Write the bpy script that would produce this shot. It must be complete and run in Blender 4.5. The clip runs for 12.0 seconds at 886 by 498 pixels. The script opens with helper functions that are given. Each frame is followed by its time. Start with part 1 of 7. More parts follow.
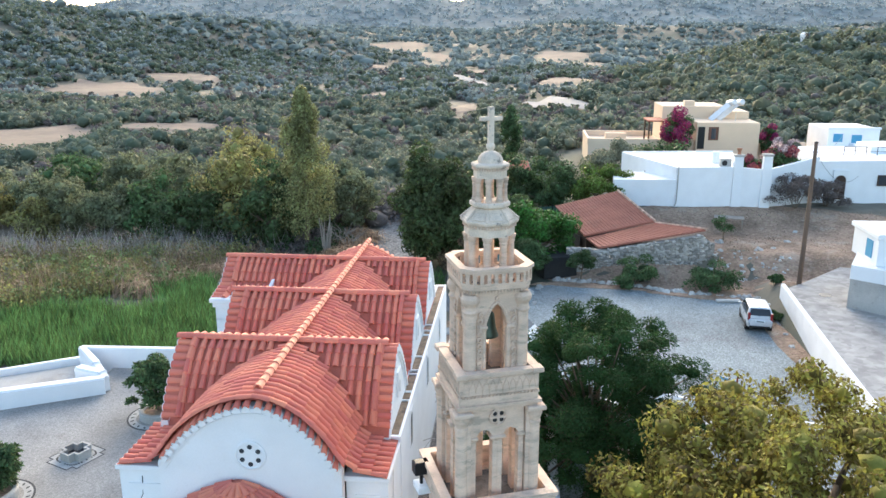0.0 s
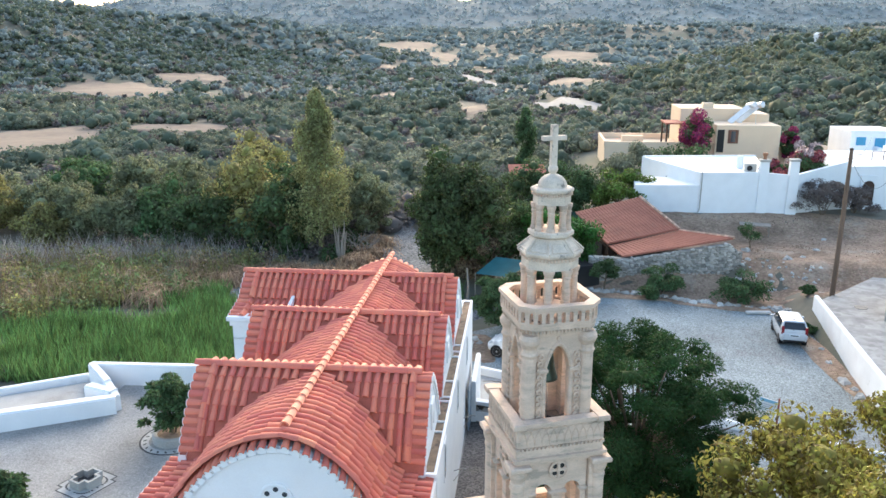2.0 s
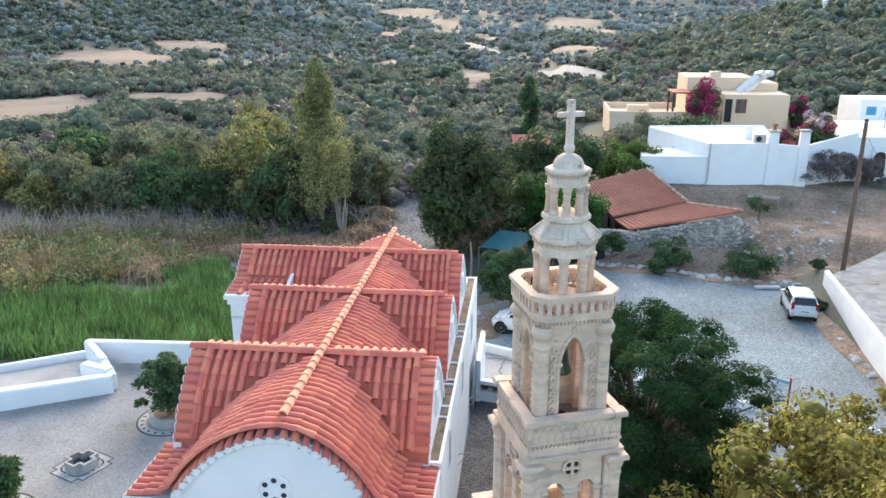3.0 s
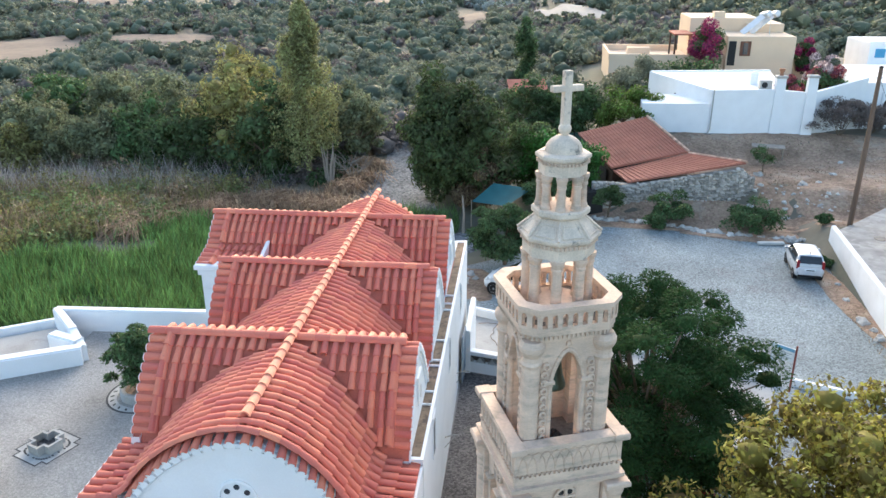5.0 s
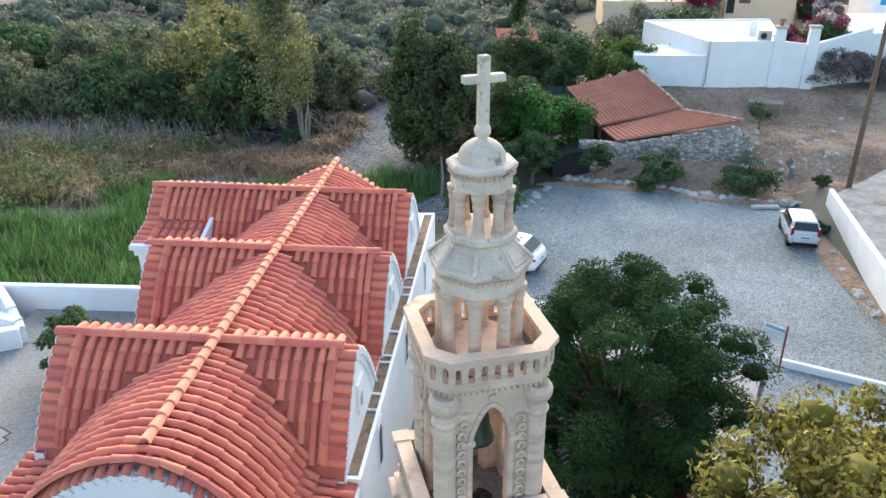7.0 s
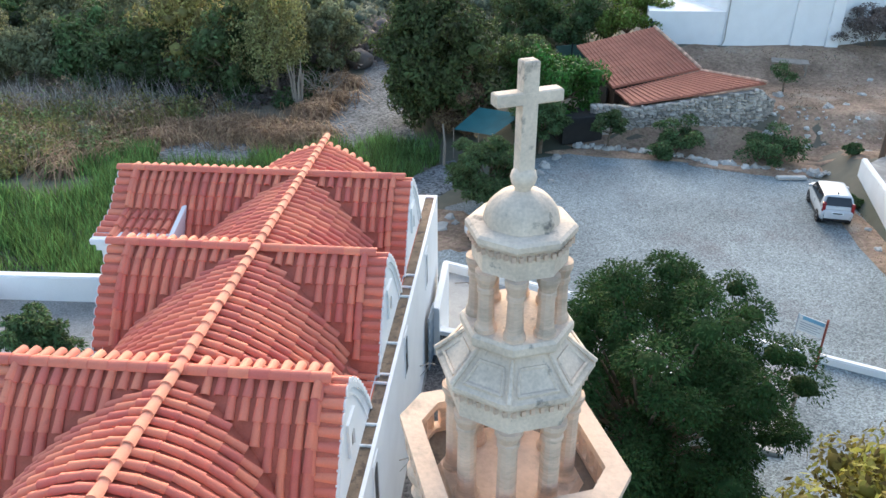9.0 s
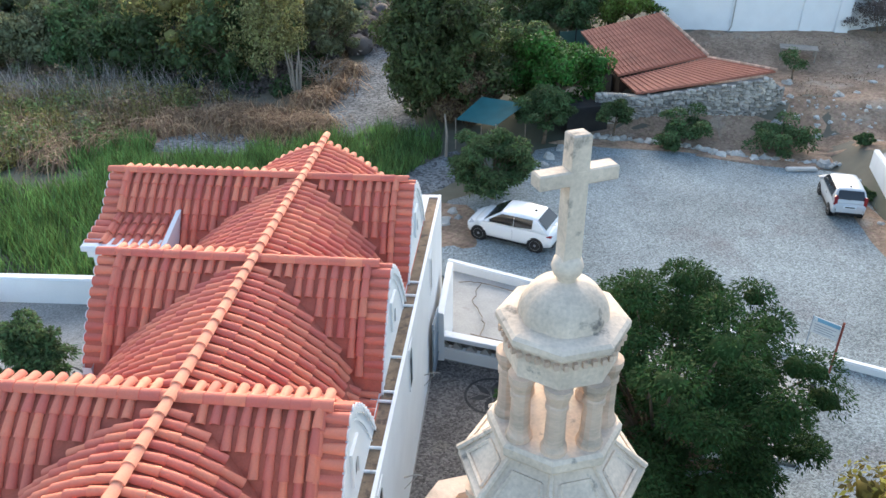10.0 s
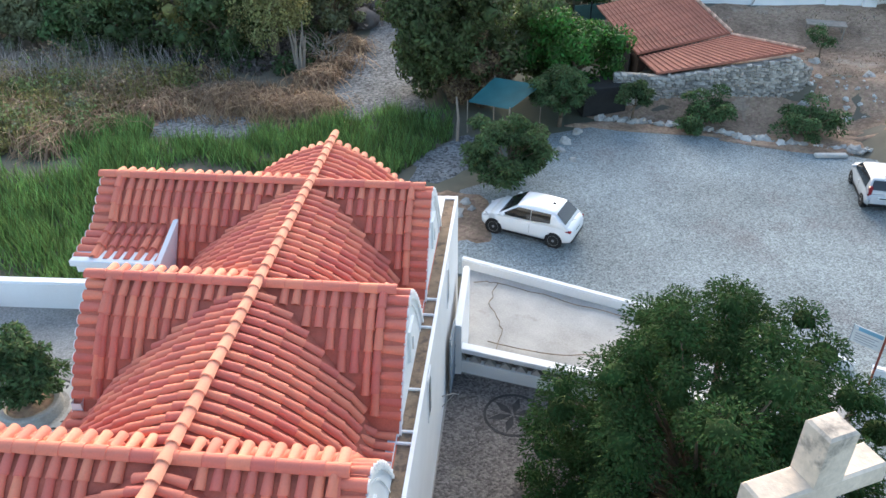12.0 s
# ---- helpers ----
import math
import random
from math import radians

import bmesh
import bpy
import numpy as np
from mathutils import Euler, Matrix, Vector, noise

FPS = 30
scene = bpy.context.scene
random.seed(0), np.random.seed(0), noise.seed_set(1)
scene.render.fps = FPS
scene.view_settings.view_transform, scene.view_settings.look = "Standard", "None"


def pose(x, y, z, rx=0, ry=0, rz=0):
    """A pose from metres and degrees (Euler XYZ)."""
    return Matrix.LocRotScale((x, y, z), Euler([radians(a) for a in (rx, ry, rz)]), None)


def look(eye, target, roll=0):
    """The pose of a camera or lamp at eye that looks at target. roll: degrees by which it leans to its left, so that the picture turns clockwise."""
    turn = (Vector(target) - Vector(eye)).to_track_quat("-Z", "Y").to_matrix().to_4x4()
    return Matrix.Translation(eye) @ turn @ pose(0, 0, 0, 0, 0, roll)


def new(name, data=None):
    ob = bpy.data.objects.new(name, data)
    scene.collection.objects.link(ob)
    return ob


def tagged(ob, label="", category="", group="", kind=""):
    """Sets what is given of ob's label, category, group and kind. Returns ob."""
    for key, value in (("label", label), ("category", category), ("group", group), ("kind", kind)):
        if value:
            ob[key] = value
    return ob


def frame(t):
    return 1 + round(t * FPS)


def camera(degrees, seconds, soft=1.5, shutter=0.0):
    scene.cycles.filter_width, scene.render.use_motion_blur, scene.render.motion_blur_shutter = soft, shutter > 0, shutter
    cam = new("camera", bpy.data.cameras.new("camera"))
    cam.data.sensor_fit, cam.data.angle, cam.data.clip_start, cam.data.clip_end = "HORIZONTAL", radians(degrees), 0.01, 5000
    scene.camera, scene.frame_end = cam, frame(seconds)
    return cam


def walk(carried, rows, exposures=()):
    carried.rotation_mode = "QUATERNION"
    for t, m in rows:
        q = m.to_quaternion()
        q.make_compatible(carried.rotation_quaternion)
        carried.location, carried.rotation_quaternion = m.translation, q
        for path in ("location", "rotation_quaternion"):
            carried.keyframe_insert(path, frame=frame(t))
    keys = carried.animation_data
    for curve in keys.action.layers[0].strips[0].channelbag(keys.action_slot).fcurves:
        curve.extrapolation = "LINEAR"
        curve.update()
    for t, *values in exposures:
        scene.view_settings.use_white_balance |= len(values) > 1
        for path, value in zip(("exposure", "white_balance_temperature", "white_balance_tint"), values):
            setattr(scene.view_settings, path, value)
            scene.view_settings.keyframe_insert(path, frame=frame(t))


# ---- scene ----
cam = camera(59.2, 12.0)
PATH = [
    (0, (6.345, -4.434, 15.995), (6.142, -2.513, 15.478), -0.0),
    (0.5, (5.997, -4.131, 16.02), (5.789, -2.211, 15.501), -0.1),
    (1, (5.673, -3.756, 16.068), (5.461, -1.836, 15.549), -0.0),
    (1.5, (5.413, -3.33, 16.095), (5.198, -1.411, 15.576), -0.0),
    (2, (5.342, -2.875, 16.156), (5.123, -0.956, 15.638), 0.0),
    (2.5, (5.262, -2.438, 16.156), (5.042, -0.528, 15.604), -0.0),
    (3, (5.151, -1.919, 16.156), (4.93, -0.022, 15.562), -0.0),
    (5, (5.245, 0.187, 16.307), (5.038, 2.036, 15.573), -0.1),
    (5.5, (5.419, 0.638, 16.298), (5.215, 2.474, 15.532), -0.1),
    (6, (5.628, 1.193, 16.323), (5.427, 3.016, 15.524), -0.1),
    (6.5, (5.885, 1.897, 16.342), (5.685, 3.706, 15.514), -0.1),
    (7, (6.115, 2.688, 16.309), (5.919, 4.485, 15.453), -0.1),
    (9, (5.687, 5.625, 16.008), (5.496, 7.37, 15.049), -0.2),
    (9.5, (5.48, 6.187, 16.08), (5.289, 7.919, 15.1), -0.3),
    (10, (5.434, 6.605, 16.177), (5.247, 8.326, 15.176), -0.3),
    (10.5, (5.395, 7.063, 16.233), (5.205, 8.771, 15.209), -0.4),
    (11, (5.149, 7.498, 16.299), (4.958, 9.195, 15.258), -0.4),
    (11.5, (4.973, 7.985, 16.354), (4.782, 9.672, 15.296), -0.3),
    (12, (4.844, 8.495, 16.328), (4.653, 10.171, 15.254), -0.4),
]
walk(cam, [(t, look(eye, target, roll)) for t, eye, target, roll in PATH], [(0, 2.07), (3, 2.05), (6, 1.98), (9, 1.88), (12, 1.93)])

# ---- light ----
world = bpy.data.worlds.new("sky")
scene.world = world
world.use_nodes = True
wn = world.node_tree.nodes
sky = wn.new("ShaderNodeTexSky")
sky.sky_type = "NISHITA"
sky.sun_disc = False
sky.sun_elevation = radians(14)
sky.sun_rotation = radians(-8)
sky.air_density, sky.dust_density, sky.ozone_density = 1.0, 2.6, 1.2
wn["Background"].inputs["Strength"].default_value = 0.15
world.node_tree.links.new(sky.outputs[0], wn["Background"].inputs["Color"])

sun = new("sun", bpy.data.lights.new("sun", "SUN"))
sun.data.energy, sun.data.angle, sun.data.color = 0.6, radians(40), (1.0, 0.94, 0.88)
sun.matrix_world = look((0, 0, 0), (0.14 * -math.cos(radians(30)), -math.cos(radians(30)), -math.sin(radians(30))))


# ---- materials ----
def surface(name, base, rough=0.8, vary=0.25, scale=3.0, fine=40.0, bump=0.15, dist=0.01, stain=None, stain_at=0.62,
            stain_scale=0.8, metal=0.0, spec=0.35, per=None, hue=0.0, streak=(1, 1, 1), flat_bump=0.0):
    """A painted, mineral or woven surface: base colour with broad and fine variation, stains with a shape and relief."""
    m = bpy.data.materials.new(name)
    m.use_nodes = True
    t = m.node_tree
    n, link = t.nodes, t.links.new
    b = n["Principled BSDF"]
    b.inputs["Roughness"].default_value = rough
    b.inputs["Metallic"].default_value = metal
    b.inputs["Specular IOR Level"].default_value = spec
    co = n.new("ShaderNodeTexCoord")
    mp = n.new("ShaderNodeMapping")
    mp.inputs["Scale"].default_value = streak
    geo = n.new("ShaderNodeNewGeometry")
    link(geo.outputs["Position"], mp.inputs["Vector"])
    big = n.new("ShaderNodeTexNoise")
    big.inputs["Scale"].default_value, big.inputs["Detail"].default_value = scale, 5
    sm = n.new("ShaderNodeTexNoise")
    sm.inputs["Scale"].default_value, sm.inputs["Detail"].default_value = fine, 4
    link(mp.outputs[0], big.inputs["Vector"])
    link(mp.outputs[0], sm.inputs["Vector"])
    mix = n.new("ShaderNodeMath")
    mix.operation = "MULTIPLY_ADD"
    link(sm.outputs[0], mix.inputs[0])
    mix.inputs[1].default_value = 0.5
    link(big.outputs[0], mix.inputs[2])
    rng = n.new("ShaderNodeMapRange")
    link(mix.outputs[0], rng.inputs["Value"])
    rng.inputs["From Min"].default_value, rng.inputs["From Max"].default_value = 0.45, 1.05
    rng.inputs["To Min"].default_value, rng.inputs["To Max"].default_value = 1 - vary, 1 + vary
    val = rng.outputs[0]
    if per:
        if per == "island":
            rnd = geo.outputs["Random Per Island"]
        else:
            rnd = n.new("ShaderNodeObjectInfo").outputs["Random"]
        r2 = n.new("ShaderNodeMapRange")
        link(rnd, r2.inputs["Value"])
        r2.inputs["To Min"].default_value, r2.inputs["To Max"].default_value = 1 - vary * 1.2, 1 + vary * 1.2
        mm = n.new("ShaderNodeMath")
        mm.operation = "MULTIPLY"
        link(val, mm.inputs[0])
        link(r2.outputs[0], mm.inputs[1])
        val = mm.outputs[0]
    hsv = n.new("ShaderNodeHueSaturation")
    hsv.inputs["Color"].default_value = (*base, 1)
    link(val, hsv.inputs["Value"])
    if hue:
        r3 = n.new("ShaderNodeMapRange")
        link(rnd if per else big.outputs[0], r3.inputs["Value"])
        r3.inputs["To Min"].default_value, r3.inputs["To Max"].default_value = 0.5 - hue, 0.5 + hue
        link(r3.outputs[0], hsv.inputs["Hue"])
    col = hsv.outputs[0]
    if stain:
        sn = n.new("ShaderNodeTexNoise")
        sn.inputs["Scale"].default_value, sn.inputs["Detail"].default_value, sn.inputs["Roughness"].default_value = stain_scale, 8, 0.65
        link(mp.outputs[0], sn.inputs["Vector"])
        sr = n.new("ShaderNodeMapRange")
        link(sn.outputs[0], sr.inputs["Value"])
        sr.inputs["From Min"].default_value, sr.inputs["From Max"].default_value = stain_at, stain_at + 0.12
        mc = n.new("ShaderNodeMix")
        mc.data_type = "RGBA"
        link(sr.outputs[0], mc.inputs["Factor"])
        link(col, mc.inputs["A"])
        mc.inputs["B"].default_value = (*stain, 1)
        col = mc.outputs["Result"]
    link(col, b.inputs["Base Color"])
    bp = n.new("ShaderNodeBump")
    bp.inputs["Strength"].default_value, bp.inputs["Distance"].default_value = bump, dist
    link(mix.outputs[0], bp.inputs["Height"])
    link(bp.outputs[0], b.inputs["Normal"])
    return m


def foliage(name, base, vary=0.5, hue=0.03, through_light=0.25, rough=0.6, broad=0.35):
    """Leaves: each blade its own shade, some light passing through."""
    m = surface(name, base, rough, vary, broad, 6.0, 0.0, 0.01, per="island", hue=hue, spec=0.25)
    t = m.node_tree
    b = t.nodes["Principled BSDF"]
    tr = t.nodes.new("ShaderNodeBsdfTranslucent")
    mx = t.nodes.new("ShaderNodeMixShader")
    mx.inputs[0].default_value = through_light
    src = b.inputs["Base Color"].links[0].from_socket
    t.links.new(src, tr.inputs["Color"])
    t.links.new(b.outputs[0], mx.inputs[1])
    t.links.new(tr.outputs[0], mx.inputs[2])
    t.links.new(mx.outputs[0], t.nodes["Material Output"].inputs["Surface"])
    return m


def pebbly(name, base, cell=12.0, contrast=0.55, broad=0.25, broad_scale=0.3, stain=None, stain_at=0.6, stain_scale=0.3, tint=0.02, bump=0.6, dist=0.03):
    """Loose stones: every stone its own shade, over broad worn and dusty places."""
    m = surface(name, base, 0.95, broad, broad_scale, cell * 0.4, 0.0, 0.01, stain=stain, stain_at=stain_at, stain_scale=stain_scale, spec=0.2)
    t = m.node_tree
    n, link = t.nodes, t.links.new
    b = n["Principled BSDF"]
    src = b.inputs["Base Color"].links[0].from_socket
    geo = n.new("ShaderNodeNewGeometry")
    vor = n.new("ShaderNodeTexVoronoi")
    vor.inputs["Scale"].default_value = cell
    link(geo.outputs["Position"], vor.inputs["Vector"])
    sep = n.new("ShaderNodeSeparateColor")
    link(vor.outputs["Color"], sep.inputs[0])
    val = n.new("ShaderNodeMapRange")
    link(sep.outputs[0], val.inputs["Value"])
    val.inputs["To Min"].default_value, val.inputs["To Max"].default_value = 1 - contrast, 1 + contrast
    hu = n.new("ShaderNodeMapRange")
    link(sep.outputs[1], hu.inputs["Value"])
    hu.inputs["To Min"].default_value, hu.inputs["To Max"].default_value = 0.5 - tint, 0.5 + tint
    hsv = n.new("ShaderNodeHueSaturation")
    link(src, hsv.inputs["Color"])
    link(val.outputs[0], hsv.inputs["Value"])
    link(hu.outputs[0], hsv.inputs["Hue"])
    link(hsv.outputs[0], b.inputs["Base Color"])
    bp = n.new("ShaderNodeBump")
    bp.inputs["Strength"].default_value, bp.inputs["Distance"].default_value = bump, dist
    inv = n.new("ShaderNodeMath")
    inv.operation = "SUBTRACT"
    inv.inputs[0].default_value = 1.0
    link(vor.outputs["Distance"], inv.inputs[1])
    link(inv.outputs[0], bp.inputs["Height"])
    link(bp.outputs[0], b.inputs["Normal"])
    return m


WHITE = surface("whitewash", (0.77, 0.79, 0.81), 0.85, 0.06, 0.9, 25, 0.3, 0.015, stain=(0.62, 0.63, 0.62), stain_at=0.66, stain_scale=0.9)
TILE = surface("terracotta tile", (0.66, 0.20, 0.137), 0.75, 0.11, 1.3, 30, 0.2, 0.005, per="island", hue=0.008, stain=(0.50, 0.16, 0.115), stain_at=0.64, stain_scale=2.2)
TILE_ONE = surface("terracotta tile single", (0.66, 0.20, 0.137), 0.75, 0.11, 1.3, 30, 0.2, 0.005, per="object", hue=0.008, stain=(0.50, 0.16, 0.115), stain_at=0.64, stain_scale=2.2)
RIDGE = surface("pale ridge and sunlit crest tile", (0.82, 0.35, 0.235), 0.8, 0.14, 2.0, 30, 0.2, 0.005, per="island", hue=0.006, spec=0.15)
# Same clay as the tiles, darkened: the channels' shade is put into the colour.
PAN = surface("shaded terracotta bed", (0.47, 0.135, 0.092), 0.85, 0.25, 2.0, 30, 0.3, 0.01)
STONE = surface("carved limestone", (0.645, 0.487, 0.38), 0.85, 0.22, 2.4, 30, 0.6, 0.015, stain=(0.43, 0.345, 0.275), stain_at=0.53, stain_scale=2.6, streak=(0.8, 0.8, 2.6))
DIRTSTONE = surface("dirty stone floor", (0.20, 0.175, 0.15), 0.95, 0.4, 4, 30, 0.4, 0.01, stain=(0.10, 0.09, 0.08), stain_at=0.55, stain_scale=5)
LICHEN = surface("lichened limestone", (0.665, 0.555, 0.455), 0.9, 0.3, 3, 45, 0.5, 0.01, stain=(0.15, 0.14, 0.13), stain_at=0.585, stain_scale=5.5)
GUTTER = surface("dirty gutter", (0.21, 0.155, 0.11), 0.95, 0.4, 3, 30, 0.4, 0.01, stain=(0.10, 0.08, 0.065), stain_at=0.52, stain_scale=4)
GRAVEL = pebbly("grey gravel", (0.240, 0.274, 0.281), 22.0, 0.44, 0.34, 0.22, (0.205, 0.212, 0.216), 0.54, 0.2, 0.02, 0.5, 0.02)
PEBBLE = pebbly("pebble court", (0.30, 0.29, 0.275), 26.0, 0.22, 0.3, 0.5, (0.25, 0.235, 0.215), 0.60, 0.5, 0.015, 0.35, 0.012)
DARKPEB = pebbly("dark pebbles", (0.125, 0.115, 0.11), 20.0, 0.5, 0.3, 0.8, (0.165, 0.15, 0.13), 0.58, 0.6, 0.02)
CONCRETE = surface("old concrete", (0.39, 0.38, 0.36), 0.9, 0.3, 0.6, 20, 0.3, 0.01, stain=(0.28, 0.26, 0.24), stain_at=0.58, stain_scale=0.9)
EARTH = pebbly("dry earth", (0.30, 0.21, 0.15), 9.0, 0.20, 0.45, 0.45, (0.37, 0.30, 0.235), 0.55, 0.5, 0.012)
RUBBLE = surface("rubble stone", (0.40, 0.375, 0.34), 0.9, 0.3, 1.0, 12, 0.5, 0.03, per="island")
ROCK = surface("pale rock", (0.50, 0.49, 0.46), 0.9, 0.2, 1.5, 10, 0.5, 0.03, per="island")
BRONZE = surface("green bronze", (0.07, 0.10, 0.085), 0.45, 0.3, 4, 30, 0.2, 0.005, metal=0.8)
IRON = surface("black iron", (0.03, 0.03, 0.032), 0.5, 0.2, 5, 30, 0.1, 0.004, metal=0.6)
BARK = surface("bark", (0.16, 0.12, 0.085), 0.95, 0.35, 3, 25, 0.6, 0.02, streak=(1, 1, 0.3))
PALEWOOD = surface("bleached wood", (0.29, 0.25, 0.21), 0.9, 0.3, 3, 25, 0.4, 0.02, streak=(1, 1, 0.3))
DARK = surface("dark hollow", (0.03, 0.03, 0.03), 0.9, 0.2)
GLASS = surface("window glass", (0.03, 0.04, 0.05), 0.08, 0.1, 2, 10, 0.0, spec=0.6)
LAND = surface("valley floor", (0.145, 0.13, 0.10), 0.95, 0.4, 0.05, 1.5, 0.4, 0.05, stain=(0.095, 0.108, 0.08), stain_at=0.48, stain_scale=0.03)
DARKLEAF = foliage("dark green leaves", (0.034, 0.076, 0.022), 0.26, 0.025, 0.25, 0.9)
YELLOWLEAF = foliage("yellow green leaves", (0.235, 0.205, 0.05), 0.55, 0.03, 0.35, 0.7)
POPLARLEAF = foliage("poplar leaves", (0.24, 0.245, 0.105), 0.4, 0.025, 0.3)
# Haze over the far range is mixed into this base colour.
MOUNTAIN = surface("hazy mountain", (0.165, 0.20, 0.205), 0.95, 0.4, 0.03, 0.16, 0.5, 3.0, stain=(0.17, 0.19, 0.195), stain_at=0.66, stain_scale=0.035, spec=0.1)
STRAW = surface("straw field", (0.215, 0.163, 0.125), 0.95, 0.3, 0.12, 0.8, 0.3, 0.05, stain=(0.19, 0.16, 0.12), stain_at=0.55, stain_scale=0.12)
PALEROAD = surface("pale road", (0.28, 0.275, 0.265), 0.95, 0.1, 0.05, 1.0, 0.3, 0.05)
TRACK = pebbly("stony track", (0.155, 0.165, 0.172), 9.0, 0.6, 0.35, 0.5, (0.125, 0.122, 0.115), 0.58, 0.5, 0.015)
OLIVEDARK = foliage("dense dark leaves", (0.068, 0.092, 0.036), 0.45, 0.03, 0.3, 0.7)
RUSTLEAF = foliage("rusty leaves", (0.15, 0.105, 0.065), 0.4, 0.03, 0.3, 0.8)
FRESHLEAF = foliage("fresh leaves", (0.05, 0.13, 0.025))
DARKFRESH = foliage("deep fresh leaves", (0.083, 0.122, 0.052), 0.45, 0.03, 0.35, 0.7)
CAROB = foliage("carob leaves", (0.08, 0.132, 0.054), 0.45, 0.03, 0.35, 0.75)
DRYLEAF = foliage("dry shrub twigs", (0.16, 0.138, 0.13), 0.3, 0.012, 0.3, 0.8, 0.2)
DARKLEAF2 = foliage("hedge leaves", (0.07, 0.115, 0.048), 0.45, 0.03, 0.35, 0.7)
OLIVEYEL = foliage("olive yellow leaves", (0.25, 0.235, 0.095), 0.4, 0.025, 0.4, 0.75)
GREYLEAF = foliage("grey olive leaves", (0.205, 0.22, 0.155), 0.3, 0.012, 0.35, 0.8, 0.10)
OLIVELEAF = foliage("olive tree leaves", (0.18, 0.20, 0.115), 0.4, 0.02, 0.35, 0.8)
SCRUBDARK = foliage("dark scrub leaves", (0.125, 0.155, 0.11), 0.25, 0.015, 0.3, 0.8, 0.10)
PINELEAF = foliage("pine needles", (0.175, 0.185, 0.115), 0.35, 0.02, 0.35, 0.8, 0.08)
GRASS = foliage("cane blades", (0.155, 0.27, 0.085), 0.5, 0.025, 0.4, 0.6, 0.8)
CANE = foliage("dull cane blades", (0.115, 0.205, 0.07), 0.5, 0.03, 0.4, 0.6, 0.8)
HERB = foliage("green herb leaves", (0.17, 0.22, 0.09), 0.45, 0.03, 0.4)
STRAWSTALK = foliage("straw stalks", (0.34, 0.225, 0.145), 0.4, 0.015, 0.3)
REEDS = foliage("dry reed blades", (0.38, 0.35, 0.33), 0.4, 0.02, 0.3)
DRYGRASS = foliage("dry straw blades", (0.27, 0.195, 0.13), 0.45, 0.02, 0.3)
BLACKPEB = surface("black pebbles", (0.06, 0.06, 0.062), 0.85, 0.4, 4, 30, 0.5, 0.01)
PALEPEB = surface("pale pebbles", (0.40, 0.40, 0.39), 0.9, 0.2, 4, 30, 0.5, 0.01)
GREYBLUE = surface("grey blue paint", (0.22, 0.27, 0.32), 0.6, 0.12, 3, 30, 0.1)
SIGNPALE = surface("pale board", (0.62, 0.68, 0.70), 0.5, 0.06, 3, 30, 0.05)
SIGNBLUE = surface("blue board", (0.16, 0.38, 0.55), 0.5, 0.08, 3, 30, 0.05)
SIGNGREY = surface("grey lettering", (0.30, 0.36, 0.42), 0.6, 0.08, 3, 30, 0.05)
RUST = surface("rusty paint", (0.22, 0.06, 0.045), 0.8, 0.3, 5, 40, 0.2)
CARGLASS = surface("car glass", (0.012, 0.014, 0.016), 0.06, 0.1, 2, 10, 0.0, spec=0.7)
CARWHITE = surface("white car paint", (0.80, 0.81, 0.82), 0.22, 0.02, 2, 20, 0.0, spec=0.6)
CARSILVER = surface("silver white car paint", (0.52, 0.54, 0.56), 0.25, 0.03, 2, 20, 0.0, spec=0.6)
CARRED = surface("dark red car paint", (0.22, 0.012, 0.02), 0.25, 0.03, 2, 20, 0.0, spec=0.6)
LAMPGLASS = surface("lamp glass", (0.45, 0.47, 0.5), 0.1, 0.1, 6, 30, 0.0, spec=0.7)
TAILRED = surface("red lamp glass", (0.24, 0.012, 0.018), 0.15, 0.1, 6, 30, 0.0, spec=0.6)
TYRE = surface("tyre rubber", (0.022, 0.022, 0.022), 0.9, 0.2, 10, 60, 0.2)
RIMGREY = surface("alloy rim", (0.35, 0.35, 0.36), 0.35, 0.2, 10, 40, 0.1, metal=0.8)
ROCKONE = surface("border rock stone", (0.44, 0.43, 0.405), 0.9, 0.22, 2, 14, 0.5, 0.03, per="object")
RUBBLEONE = surface("rubble single stone", (0.40, 0.375, 0.34), 0.9, 0.28, 2, 14, 0.5, 0.03, per="object")
MORTAR = surface("earth mortar", (0.28, 0.26, 0.23), 0.95, 0.25, 3, 20, 0.4, 0.02)
TEAL = surface("teal netting", (0.012, 0.10, 0.115), 0.85, 0.2, 1.2, 30, 0.1)
BARNTILE = surface("dull clay tiles", (0.35, 0.135, 0.095), 0.85, 0.22, 0.8, 14, 0.4, 0.02, stain=(0.31, 0.14, 0.10), stain_at=0.58, stain_scale=0.9)
PALEVERGE = surface("pale verge tiles", (0.50, 0.33, 0.25), 0.85, 0.25, 3, 20, 0.3, per="island")
POLEWOOD = surface("creosoted pole", (0.14, 0.095, 0.07), 0.9, 0.25, 2, 30, 0.3, streak=(1, 1, 0.15))
PAVING = pebbly("street paving", (0.335, 0.325, 0.31), 3.0, 0.14, 0.3, 0.7, (0.27, 0.25, 0.235), 0.60, 0.9, 0.01, 0.4, 0.02)
WORNWHITE = surface("flaking whitewash", (0.78, 0.80, 0.82), 0.85, 0.08, 0.9, 20, 0.3, 0.01, stain=(0.40, 0.38, 0.36), stain_at=0.64, stain_scale=1.3)
BLUEPAINT = surface("bright blue paint", (0.06, 0.28, 0.46), 0.6, 0.1, 2, 20, 0.1)
DARKWOOD = surface("dark wood", (0.06, 0.035, 0.025), 0.7, 0.25, 3, 30, 0.2)
